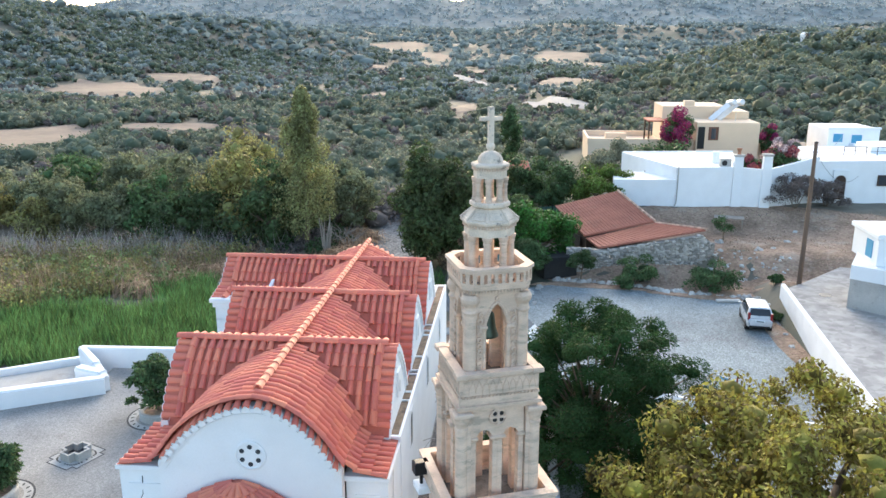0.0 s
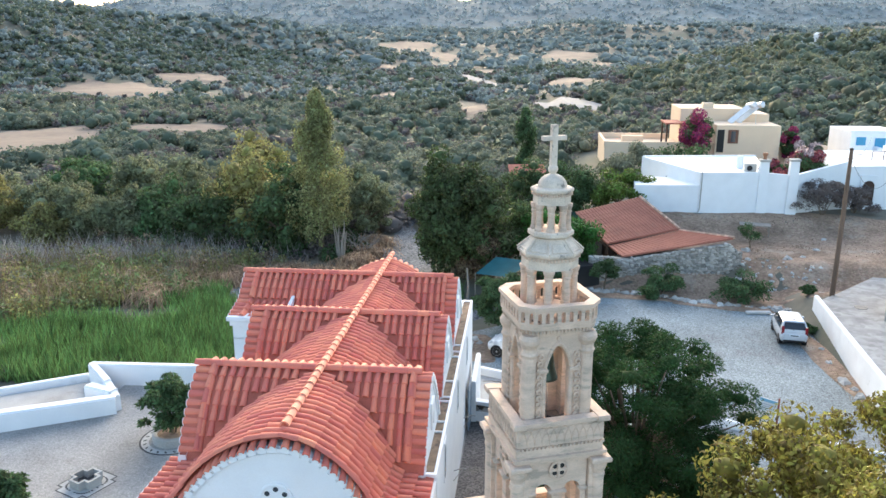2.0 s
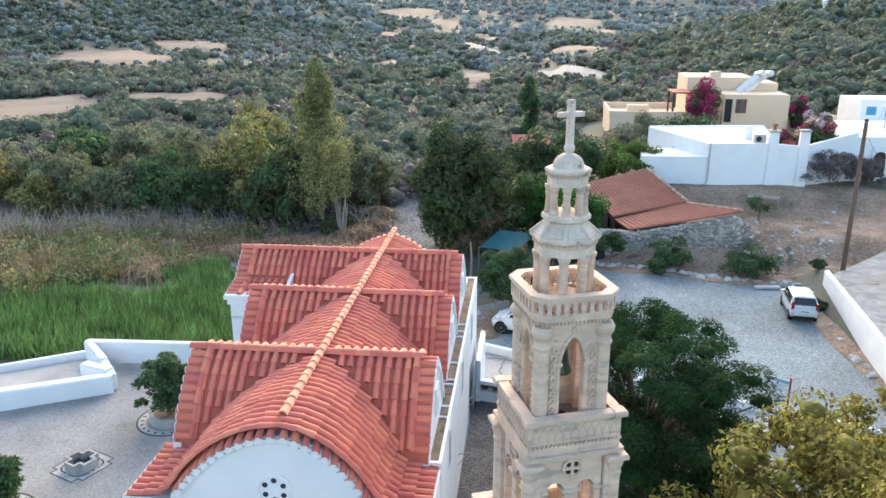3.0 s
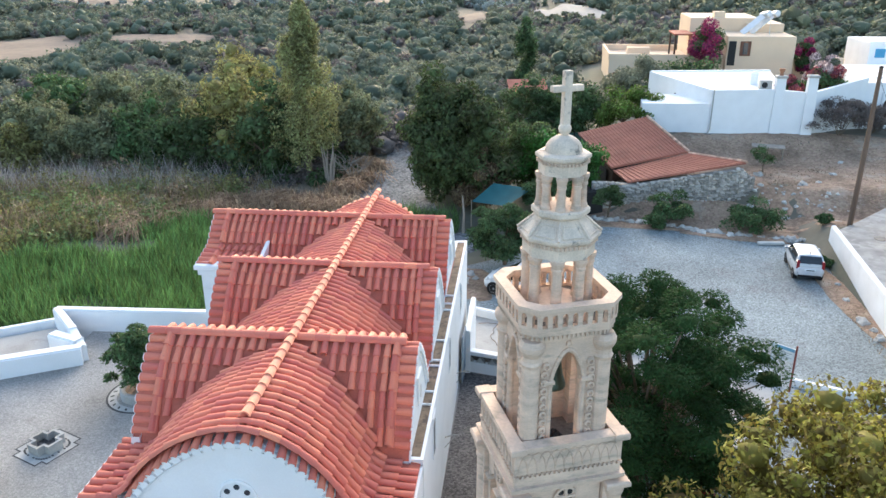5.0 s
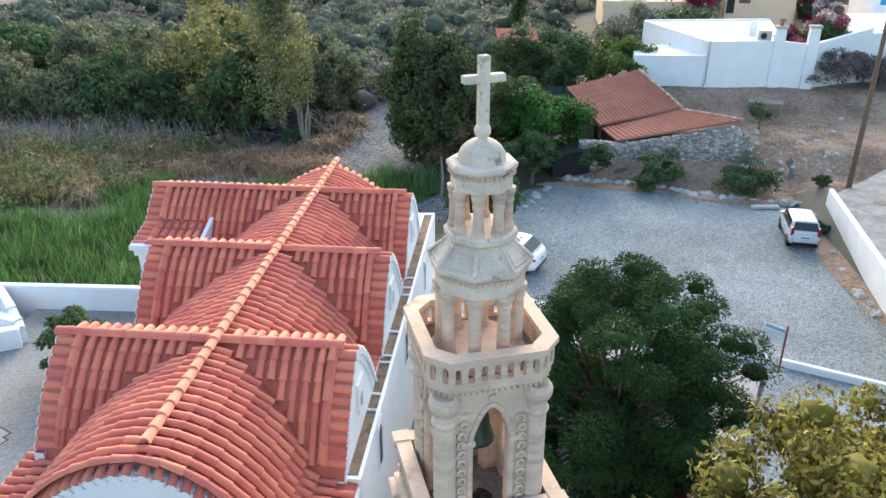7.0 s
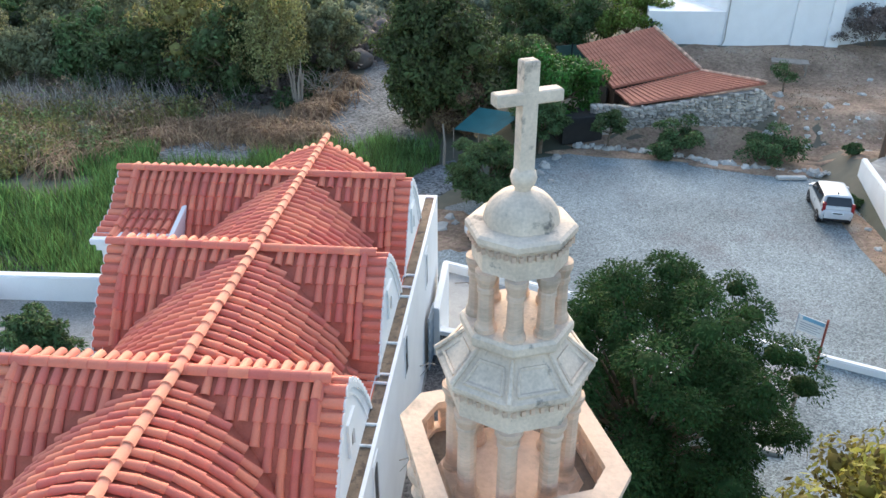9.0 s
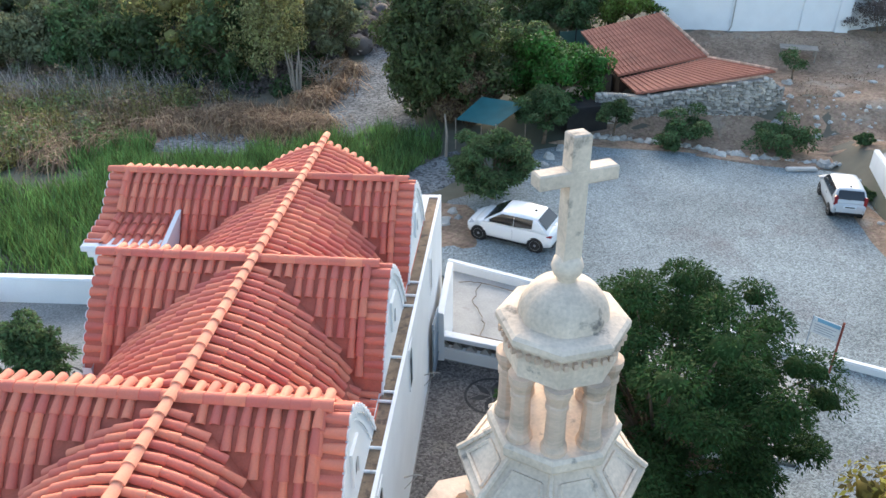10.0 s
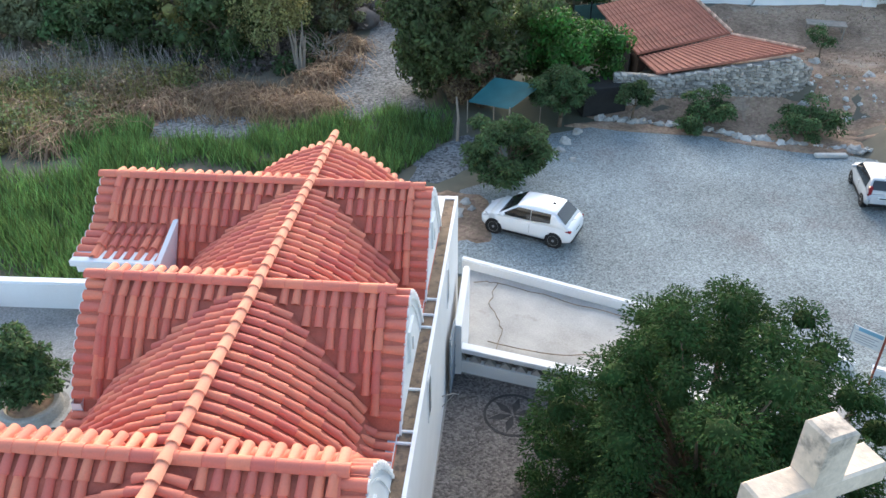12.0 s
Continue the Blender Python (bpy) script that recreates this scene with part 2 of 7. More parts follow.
POT = surface("clay pot", (0.36, 0.17, 0.10), 0.85, 0.15, 5, 30, 0.2)
CREAM = surface("cream render", (0.74, 0.565, 0.41), 0.85, 0.07, 0.5, 15, 0.2, 0.01, stain=(0.66, 0.50, 0.365), stain_at=0.62, stain_scale=0.5)
SHUTTER = surface("brown shutters", (0.16, 0.07, 0.045), 0.7, 0.2, 3, 30, 0.2)
RUSTTILE = surface("rust roof", (0.33, 0.10, 0.07), 0.85, 0.2, 1, 12, 0.3)
SOLARPALE = surface("solar glass", (0.66, 0.68, 0.70), 0.5, 0.1, 3, 20, 0.0, spec=0.6)
STEEL = surface("dull steel", (0.6, 0.61, 0.62), 0.35, 0.1, 4, 30, 0.05, metal=0.5)
MAGENTA = foliage("magenta bracts", (0.30, 0.035, 0.12))
DUSKPINK = foliage("dusky pink flowers", (0.28, 0.07, 0.09))
PALEPINK = foliage("pale pink flowers", (0.50, 0.38, 0.38))
VINELEAF = foliage("bright vine leaves", (0.10, 0.15, 0.03))
FENCEGREEN = surface("green mesh", (0.05, 0.10, 0.085), 0.85, 0.2, 2, 40, 0.2)
# Paler and bluer than near scrub: haze is put into the leaf colour.
HAZELEAF = foliage("haze-tinted far scrub leaves", (0.235, 0.275, 0.262), 0.22, 0.01, 0.3, 0.9, 0.03)
# Bluish pale leaves: the mountain's haze is put into their colour.
MISTLEAF = foliage("haze-tinted scrub leaves", (0.33, 0.38, 0.39), 0.2, 0.008, 0.3, 0.9, 0.03)
MOSAICDARK = surface("dark mosaic pebbles", (0.045, 0.044, 0.044), 0.9, 0.4, 4, 30, 0.5, 0.01)


# ---- mesh helpers ----
class Geo:
    """Gathers vertices and faces for one mesh."""

    def __init__(self):
        self.v, self.f, self.n = [], [], 0

    def add(self, verts, faces, m=None):
        verts = np.asarray(verts, float).reshape(-1, 3)
        if m is not None:
            a = np.array(m)
            verts = verts @ a[:3, :3].T + a[:3, 3]
        self.v.append(verts)
        self.f.extend([tuple(i + self.n for i in f) for f in faces])
        self.n += len(verts)
        return self

    def box(self, x0, x1, y0, y1, z0, z1, m=None, taper=0.0, bevel=0.0):
        t = taper
        if bevel:
            b = bevel
            rings = [(x0 + b, x1 - b, y0 + b, y1 - b, z0), (x0, x1, y0, y1, z0 + b), (x0, x1, y0, y1, z1 - b), (x0 + b, x1 - b, y0 + b, y1 - b, z1)]
            v = []
            for a0, a1, c0, c1, z in rings:
                v += [(a0, c0, z), (a1, c0, z), (a1, c1, z), (a0, c1, z)]
            f = [(3, 2, 1, 0), (12, 13, 14, 15)]
            for k in range(3):
                for i in range(4):
                    j = (i + 1) % 4
                    f.append((4 * k + i, 4 * k + j, 4 * k + 4 + j, 4 * k + 4 + i))
            return self.add(v, f, m)
        v = [(x0, y0, z0), (x1, y0, z0), (x1, y1, z0), (x0, y1, z0), (x0 + t, y0 + t, z1), (x1 - t, y0 + t, z1), (x1 - t, y1 - t, z1), (x0 + t, y1 - t, z1)]
        return self.add(v, [(3, 2, 1, 0), (4, 5, 6, 7), (0, 1, 5, 4), (1, 2, 6, 5), (2, 3, 7, 6), (3, 0, 4, 7)], m)

    def turn(self, profile, n=12, m=None, phase=0.0, squash=None):
        """A turned body: profile of (radius, z) from bottom to top, n sides."""
        v, f = [], []
        for r, z in profile:
            for i in range(n):
                a = 2 * math.pi * (i + phase) / n
                v.append((r * math.cos(a), r * math.sin(a), z))
        k = len(profile)
        for j in range(k - 1):
            for i in range(n):
                i2 = (i + 1) % n
                f.append((j * n + i, j * n + i2, j * n + n + i2, j * n + n + i))
        f.append(tuple(range(n))[::-1])
        f.append(tuple(range((k - 1) * n, k * n)))
        return self.add(v, f, m)

    def tube(self, p, q, r0, r1=None, n=7):
        p, q = Vector(p), Vector(q)
        r1 = r0 if r1 is None else r1
        d = q - p
        rot = d.to_track_quat("Z", "Y").to_matrix().to_4x4()
        return self.turn([(r0, 0), (r1, d.length)], n, Matrix.Translation(p) @ rot)

    def bend(self, points, radii, n=7):
        for a, b, r, s in zip(points, points[1:], radii, radii[1:]):
            self.tube(a, b, r, s, n)
        return self

    def plate(self, outline, z0, z1, m=None):
        """A slab from an outline in x, y."""
        k = len(outline)
        v = [(x, y, z0) for x, y in outline] + [(x, y, z1) for x, y in outline]
        f = [tuple(range(k))[::-1], tuple(range(k, 2 * k))] + [(i, (i + 1) % k, k + (i + 1) % k, k + i) for i in range(k)]
        return self.add(v, f, m)

    def wall(self, a, b, z0, z1, thick, z0b=None, z1b=None):
        """An upright wall along a line in plan."""
        a, b = np.array(a, float), np.array(b, float)
        d = (b - a) / np.linalg.norm(b - a)
        s = np.array([-d[1], d[0]]) * thick / 2
        z0b = z0 if z0b is None else z0b
        z1b = z1 if z1b is None else z1b
        v = [(*(a + s), z0), (*(a - s), z0), (*(b - s), z0b), (*(b + s), z0b), (*(a + s), z1), (*(a - s), z1), (*(b - s), z1b), (*(b + s), z1b)]
        return self.add(v, [(3, 2, 1, 0), (4, 5, 6, 7), (0, 1, 5, 4), (1, 2, 6, 5), (2, 3, 7, 6), (3, 0, 4, 7)])

    def sheet(self, us, vs, fn, skip=None):
        us, vs = list(us), list(vs)
        w = len(vs)
        pts = [fn(u, v) for u in us for v in vs]
        f = []
        for i in range(len(us) - 1):
            for j in range(w - 1):
                if skip is None or not skip(us[i], vs[j], us[i + 1], vs[j + 1]):
                    f.append((i * w + j, (i + 1) * w + j, (i + 1) * w + j + 1, i * w + j + 1))
        return self.add(pts, f)

    def arch_wall(self, w, h, ow, spring, rise, thick, m, pointed=False, sill=0.0, n=8):
        """A wall w wide and h high with one arched opening in its middle; local x across, z up, y the thickness."""
        cur = []
        for i in range(n + 1):
            a = i / n
            if pointed:
                x = -ow / 2 + ow / 2 * a
                zz = spring + rise * math.sin(a * math.pi / 2) ** 0.8 if a < 1 else spring + rise
            else:
                x = -ow / 2 * math.cos(a * math.pi / 2)
                zz = spring + rise * math.sin(a * math.pi / 2)
            cur.append((x, zz))
        full = cur + [(-x, zz) for x, zz in cur[-2::-1]]
        v, f = [], []
        for y in (-thick / 2, thick / 2):
            v += [(-w / 2, y, 0), (-ow / 2, y, 0), (ow / 2, y, 0), (w / 2, y, 0), (-w / 2, y, h), (w / 2, y, h)]
            v += [(x, y, zz) for x, zz in full]
            v += [(x, y, h) for x, zz in full]
        k = len(full)
        s = 6 + 2 * k
        for side in (0, 1):
            o = side * s
            q = [(o + 0, o + 1, o + 6, o + 6 + k, o + 4), (o + 2, o + 3, o + 5, o + 6 + 2 * k - 1, o + 6 + k - 1)]
            q += [(o + 6 + i, o + 7 + i, o + 7 + k + i, o + 6 + k + i) for i in range(k - 1)]
            f += q if side == 0 else [tuple(reversed(x)) for x in q]
        f += [(6 + i, 6 + s + i, 7 + s + i, 7 + i) for i in range(k - 1)]
        f += [(1, 1 + s, 6 + s, 6), (6 + k - 1, 6 + s + k - 1, 2 + s, 2), (0, 4, 4 + s, s), (3, 3 + s, 5 + s, 5)]
        f += [(4, 6 + k, 6 + k + s, 4 + s)] + [(6 + k + i, 7 + k + i, 7 + k + s + i, 6 + k + s + i) for i in range(k - 1)] + [(6 + 2 * k - 1, 5, 5 + s, 6 + 2 * k - 1 + s)]
        return self.add(v, f, m)

    def mesh(self, name, smooth=False):
        me = bpy.data.meshes.new(name)
        v = np.concatenate(self.v) if self.v else np.zeros((0, 3))
        me.from_pydata(v.tolist(), [], self.f)
        if smooth:
            me.shade_smooth()
        return me


def part(name, geo, material, parent=None, label="", smooth=False):
    """One mesh object under a thing or a part."""
    me = geo if isinstance(geo, bpy.types.Mesh) else geo.mesh(name, smooth)
    if not len(me.materials):
        me.materials.append(material)
    ob = new(name, me)
    if parent is not None:
        ob.parent = parent
        ob.matrix_parent_inverse = Matrix()
    if label:
        ob["label"] = label
    return ob


def thing(name, label, category, at=(0, 0, 0), rz=0.0, group="", kind=""):
    ob = new(name)
    ob.empty_display_size = 0.2
    ob.matrix_basis = pose(*at, 0, 0, rz)
    return tagged(ob, label, category, group, kind)


def solid(name, geo, material, label, category="", group="", kind="", smooth=False, at=None):
    """A thing of one mesh."""
    ob = part(name, geo, material, None, smooth=smooth)
    if at is not None:
        ob.matrix_basis = at
    return tagged(ob, label, category, group, kind)


def quads(name, corners, core=None):
    """A mesh of loose quads, corners as an array n x 4 x 3; core: vertices and triangles of inner bodies."""
    n = len(corners)
    cv, cf = core if core is not None else (np.zeros((0, 3)), np.zeros((0, 3), int))
    me = bpy.data.meshes.new(name)
    me.vertices.add(4 * n + len(cv))
    me.vertices.foreach_set("co", np.concatenate([corners.reshape(-1, 3), cv]).reshape(-1).astype(np.float32))
    me.loops.add(4 * n + 3 * len(cf))
    me.loops.foreach_set("vertex_index", np.concatenate([np.arange(4 * n), (cf + 4 * n).reshape(-1)]).astype(np.int32))
    me.polygons.add(n + len(cf))
    me.polygons.foreach_set("loop_start", np.concatenate([np.arange(0, 4 * n, 4), 4 * n + 3 * np.arange(len(cf))]).astype(np.int32))
    me.polygons.foreach_set("loop_total", np.concatenate([np.full(n, 4), np.full(len(cf), 3)]).astype(np.int32))
    me.update()
    return me


def ball_mesh(level):
    b = bmesh.new()
    bmesh.ops.create_icosphere(b, subdivisions=level, radius=1.0)
    v = np.array([tuple(p.co) for p in b.verts])
    f = np.array([[p.index for p in t.verts] for t in b.faces])
    b.free()
    return v, f


BALLS = {k: ball_mesh(k) for k in (1, 2)}


def cores(centres, radii, level=1, squash=0.7, shrink=0.86):
    """Uneven inner bodies for clumps of leaves."""
    v, f = BALLS[level]
    centres, radii = np.asarray(centres), np.asarray(radii)
    n, k = len(centres), len(v)
    rough = RNG.uniform(0.66, 1.2, (n, k, 1))
    pts = centres[:, None] + v[None] * rough * (radii * shrink)[:, None, None] * (1, 1, squash)
    return pts.reshape(-1, 3), (f[None] + (np.arange(n) * k)[:, None, None]).reshape(-1, 3)


RNG = np.random.default_rng(7)


def leaf_quads(centres, radii, per, size, squash=0.8, droop=0.3, thin=0.5, loose=0.55):
    """Leaves on the outside of many clumps: centres n x 3, radii n."""
    centres, radii = np.asarray(centres, float), np.asarray(radii, float)
    c, r = np.repeat(centres, per, 0), np.repeat(radii, per)
    d = RNG.normal(size=(len(c), 3))
    d /= np.linalg.norm(d, axis=1)[:, None]
    p = c + d * (r * RNG.uniform(0.72, 1.08, len(c)))[:, None] * (1, 1, squash)
    nrm = d + RNG.normal(scale=loose, size=d.shape)
    nrm[:, 2] += 0.25
    nrm /= np.linalg.norm(nrm, axis=1)[:, None]
    a = np.cross(nrm, RNG.normal(size=d.shape))
    a[:, 2] -= droop
    a /= np.linalg.norm(a, axis=1)[:, None]
    b = np.cross(nrm, a)
    s = size * RNG.uniform(0.6, 1.3, len(c))
    a, b = a * s[:, None], b * (s * thin)[:, None]
    return np.stack([p - a, p - 0.1 * a + b, p + a, p - 0.1 * a - b], 1)


def crown_clumps(at, radius, height, count, clump, lumpy=0.25):
    """Clump centres spread over an uneven crown."""
    d = RNG.normal(size=(count, 3))
    d /= np.linalg.norm(d, axis=1)[:, None]
    far = RNG.uniform(0.35, 1.0, count) ** 0.6
    ph = RNG.uniform(0, 6.28, 4)
    an = np.arctan2(d[:, 1], d[:, 0])
    lump = 1 + lumpy * (np.sin(2 * an + ph[0]) * 0.5 + np.sin(3 * an + ph[1] + 2 * d[:, 2]) * 0.5 + np.sin(5 * an + ph[2]) * 0.35)
    p = d * (far * lump)[:, None] * (radius, radius, height)
    return p + np.asarray(at), clump * RNG.uniform(0.7, 1.25, count)


def tri_mesh(name, corners, core=None):
    """A mesh of loose triangles, corners as an array n x 3 x 3, with inner bodies."""
    n = len(corners)
    cv, cf = core if core is not None else (np.zeros((0, 3)), np.zeros((0, 3), int))
    me = bpy.data.meshes.new(name)
    k = n + len(cf)
    me.vertices.add(3 * n + len(cv))
    me.vertices.foreach_set("co", np.concatenate([corners.reshape(-1, 3), cv]).reshape(-1).astype(np.float32))
    me.loops.add(3 * k)
    me.loops.foreach_set("vertex_index", np.concatenate([np.arange(3 * n), (cf + 3 * n).reshape(-1)]).astype(np.int32))
    me.polygons.add(k)
    me.polygons.foreach_set("loop_start", (3 * np.arange(k)).astype(np.int32))
    me.polygons.foreach_set("loop_total", np.full(k, 3, np.int32))
    me.update()
    return me


def leaf_tris(centres, radii, per, size, squash=0.75, loose=0.8, inner=0.5):
    """Leaf sprays through many clumps, a triangle each."""
    c, r = np.repeat(np.asarray(centres, float), per, 0), np.repeat(np.asarray(radii, float), per)
    d = RNG.normal(size=(len(c), 3))
    d /= np.linalg.norm(d, axis=1)[:, None]
    p = c + d * (r * RNG.uniform(inner, 1.1, len(c)))[:, None] * (1, 1, squash)
    nrm = d + RNG.normal(scale=loose, size=d.shape)
    nrm[:, 2] += 0.3
    nrm /= np.linalg.norm(nrm, axis=1)[:, None]
    a = np.cross(nrm, RNG.normal(size=d.shape))
    a /= np.linalg.norm(a, axis=1)[:, None]
    b = np.cross(nrm, a)
    s = (size * RNG.uniform(0.6, 1.4, len(c)))[:, None]
    return np.stack([p + a * s, p + (-0.6 * a + 0.75 * b) * s, p + (-0.5 * a - 0.75 * b) * s], 1)


def spray_quads(centres, radii, per, size, squash=0.6, thin=0.3):
    """Feathery leaves that radiate over the domes of a crown and droop at their rims."""
    c, r = np.repeat(np.asarray(centres, float), per, 0), np.repeat(np.asarray(radii, float), per)
    d = RNG.normal(size=(len(c), 3))
    d /= np.linalg.norm(d, axis=1)[:, None]
    low = d[:, 2] < -0.25
    d[low, 2] *= -1
    p = c + d * (r * RNG.uniform(0.35, 1.0, len(c)) ** 0.55)[:, None] * (1, 1, squash)
    a = d * (1, 1, 0.3) + RNG.normal(scale=0.45, size=d.shape)
    a[:, 2] -= 0.15 + 0.4 * (1 - d[:, 2])
    a /= np.linalg.norm(a, axis=1)[:, None]
    b = np.cross(a, d + RNG.normal(scale=0.4, size=d.shape))
    b /= np.linalg.norm(b, axis=1)[:, None]
    s = size * RNG.uniform(0.6, 1.35, len(c))
    a, b = a * s[:, None], b * (s * thin)[:, None]
    return np.stack([p - a, p - 0.1 * a + b, p + a, p - 0.1 * a - b], 1)


def lobes(at, radius, height, count, lobe, gap=0.18, seed=1):
    """Lobes spread over an open, uneven crown, with gaps between them."""
    r = random.Random(seed)
    cs, rs = [], []
    for i in range(count):
        u = 1 - 1.55 * (i + 0.5) / count
        a = i * 2.39996 + r.uniform(-0.5, 0.5)
        if r.random() < gap:
            continue
        w = math.sqrt(max(0, 1 - u * u)) * (1 + 0.22 * math.sin(2 * a + seed) + 0.14 * math.sin(5 * a + 2 * seed))
        f = r.uniform(0.62, 1.08)
        cs.append((at[0] + radius * w * f * math.cos(a), at[1] + radius * w * f * math.sin(a), at[2] + height * u * f))
        rs.append(lobe * r.uniform(0.7, 1.3))
    return np.array(cs), np.array(rs)


# ---- the church ----
XC, CROWN, FRONT, BACK = -0.02, 7.74, 12.08, 27.0
XF = -0.2
VAULTS = ((15.95, -3.45, 2.91), (20.40, -3.45, 2.89), (24.60, -5.2, 2.87))
REACH = 1.75


def nave_z(x, y=20.0):
    """The nave's section: a round vault, wider on its north side, whose foot sweeps out to a flat eave."""
    u = (XC - x) * 0.91 if x < XC else (x - XC) * 1.11
    t = min(max((y - 13.4) / 2.4, 0.0), 1.0)
    blend = t * t * (3 - 2 * t)
    arch = lambda v: (CROWN - 0.27 * v * v - 0.001 * v ** 6) * (1 - blend) + (CROWN - 0.04 - 0.24 * v - 0.155 * v * v) * blend
    if u <= 2.25:
        return arch(u)
    if u >= 2.80:
        return 5.74 - 0.14 * (u - 2.80)
    t, w = (u - 2.25) / 0.55, 0.55
    return (2 * t ** 3 - 3 * t * t + 1) * arch(2.25) + (t ** 3 - 2 * t * t + t) * w * (arch(2.25) - arch(2.20)) / 0.05 + (3 * t * t - 2 * t ** 3) * 5.74 + (t ** 3 - t * t) * w * -0.14


def vault_z(y, yc):
    s = abs(y - yc)
    return CROWN - 0.05 - 0.45 * s - 0.375 * s * s


BREAK = 1.0


def flare_z(y, yc):
    """The front slope of the long north arm, which runs out flatter at its foot."""
    s = yc - y
    return vault_z(y, yc) if s < BREAK else vault_z(yc - BREAK, yc) - 0.26 * (s - BREAK)


TURN = 0.011
church = thing("church", "whitewashed chapel with barrel vaults under terracotta tile roofs", "church")
church.matrix_basis = Matrix.Translation((0, 14, 0)) @ Matrix.Rotation(TURN, 4, "Z") @ Matrix.Translation((0, -14, 0))
roof = part("roof", Geo().sheet(np.linspace(-3.80, 3.16, 57), np.linspace(12.36, 14.36, 7), lambda x, y: (x, y, nave_z(x, y) - 0.07)), PAN, church, "terracotta tile roof of crossing barrel vaults")
part("roof_bed", Geo().sheet(np.linspace(-2.70, 2.15, 41), np.linspace(FRONT + 0.03, 12.46, 3), lambda x, y: (x, y, nave_z(x, y) - 0.07)), PAN, roof)
part("roof_bed", Geo().sheet(np.linspace(-3.55, 2.90, 57), np.linspace(14.30, 26.5, 40), lambda x, y: (x, y, nave_z(x, y) - 0.07)), PAN, roof)
part("roof_bed", Geo().sheet(np.linspace(-2.75, 2.30, 41), np.linspace(26.4, BACK, 4), lambda x, y: (x, y, nave_z(x, y) - 0.07)), PAN, roof)
for yc, x0, x1 in VAULTS:
    part("roof_bed", Geo().sheet(np.linspace(x0, x1, 20), yc + REACH * np.linspace(-1, 1, 31), lambda x, y: (x, y, vault_z(y, yc) - 0.07)), PAN, roof)
yc = VAULTS[2][0]
part("roof_bed", Geo().sheet(np.linspace(-5.2, -3.15, 6), np.linspace(yc - 2.2, yc - 0.9, 10), lambda x, y: (x, y, flare_z(y, yc) - 0.06)), PAN, roof)


def barrel(length, r0, r1, n=7, thick=0.028):
    """A half-round tile along -y (its lower end at y = 0), open below, with a thick lower edge."""
    v, f = [], []
    for y, r in ((0.0, r0), (length, r1)):
        for rr in (r, r - thick):
            for i in range(n + 1):
                a = math.pi * i / n
                v.append((rr * math.cos(a), y, rr * math.sin(a)))
    k = n + 1
    v += v[:2 * k]
    for i in range(n):
        f.append((i, i + 1, 2 * k + i + 1, 2 * k + i))
        f.append((4 * k + i + 1, 4 * k + i, 5 * k + i, 5 * k + i + 1))
    return v, f


COVER_V, COVER_F = barrel(0.46, 0.092, 0.066)
VERGE_V, VERGE_F = barrel(0.46, 0.110, 0.092)
RIDGE_V, RIDGE_F = barrel(0.44, 0.116, 0.092)
STRIP_V, STRIP_F = barrel(0.44, 0.128, 0.118)
TIP_V, TIP_F = barrel(0.24, 0.094, 0.088)
tile_mesh = Geo().add(COVER_V, COVER_F).mesh("roof_tile", True)
tile_mesh.materials.append(TILE_ONE)
many_tiles, ridge_row = Geo(), []
single_tiles = []


def lay(place, down, up, target, verts, faces, jitter=0.007, single=False, tilt=0.06):
    """Lay one tile at its lower end, with the way down the slope and the slope's normal."""
    down, up = Vector(down).normalized(), Vector(up).normalized()
    y = -down
    x = y.cross(up).normalized()
    z = x.cross(y)
    m = Matrix((x, y, z)).transposed().to_4x4()
    j = [random.uniform(-1, 1) * jitter for _ in range(3)]
    m = Matrix.Translation(Vector(place) + Vector(j) * 0.6) @ m @ Euler((-tilt + j[0], j[1], j[2] * 1.6)).to_matrix().to_4x4()
    if single:
        single_tiles.append(m)
    else:
        target.add(verts, faces, m)


def slope_rows(fn, s0, s1, step):
    """Points at even steps along a curve z = fn(s), from s0 (top) to s1 (foot)."""
    n = 160
    ss = np.linspace(s0, s1, n)
    zz = np.array([fn(s) for s in ss])
    arc = np.r_[0, np.cumsum(np.hypot(np.diff(ss), np.diff(zz)))]
    at = np.arange(step, arc[-1] + 0.02, step)
    s = np.interp(at, arc, ss)
    return [(a, fn(a)) for a in s]


def tangent(fn, s, way):
    e = 0.03 * way
    return (fn(s) - fn(s - e)) / abs(e)


PITCH, COURSE = 0.246, 0.40
# the nave: tiles run down to either side
yrow = FRONT + 0.104
while yrow < BACK - 0.1:
    fn = lambda s: nave_z(s, yrow)
    low = yrow > 12.38 and yrow < 26.4
    for way in (-1, 1):
        end = (-3.82 if low else -2.66) if way < 0 else (2.12 if not low else 3.16 if yrow < 14.36 else 2.88)
        if way < 0 and yrow > 14.4:
            end = max(end, -3.55)
        for x, z in slope_rows(fn, XC + 0.02 * way, end, COURSE):
            if any(abs(yrow - v[0]) < REACH and vault_z(yrow, v[0]) > z + 0.05 and v[1] < x < v[2] for v in VAULTS):
                continue
            dz = tangent(fn, x, way)
            lay((x, yrow, z - 0.035), (way, 0, dz), (-dz * way, 0, 1), many_tiles, COVER_V, COVER_F, single=yrow < 14.6 and len(single_tiles) < 190)
    yrow += PITCH
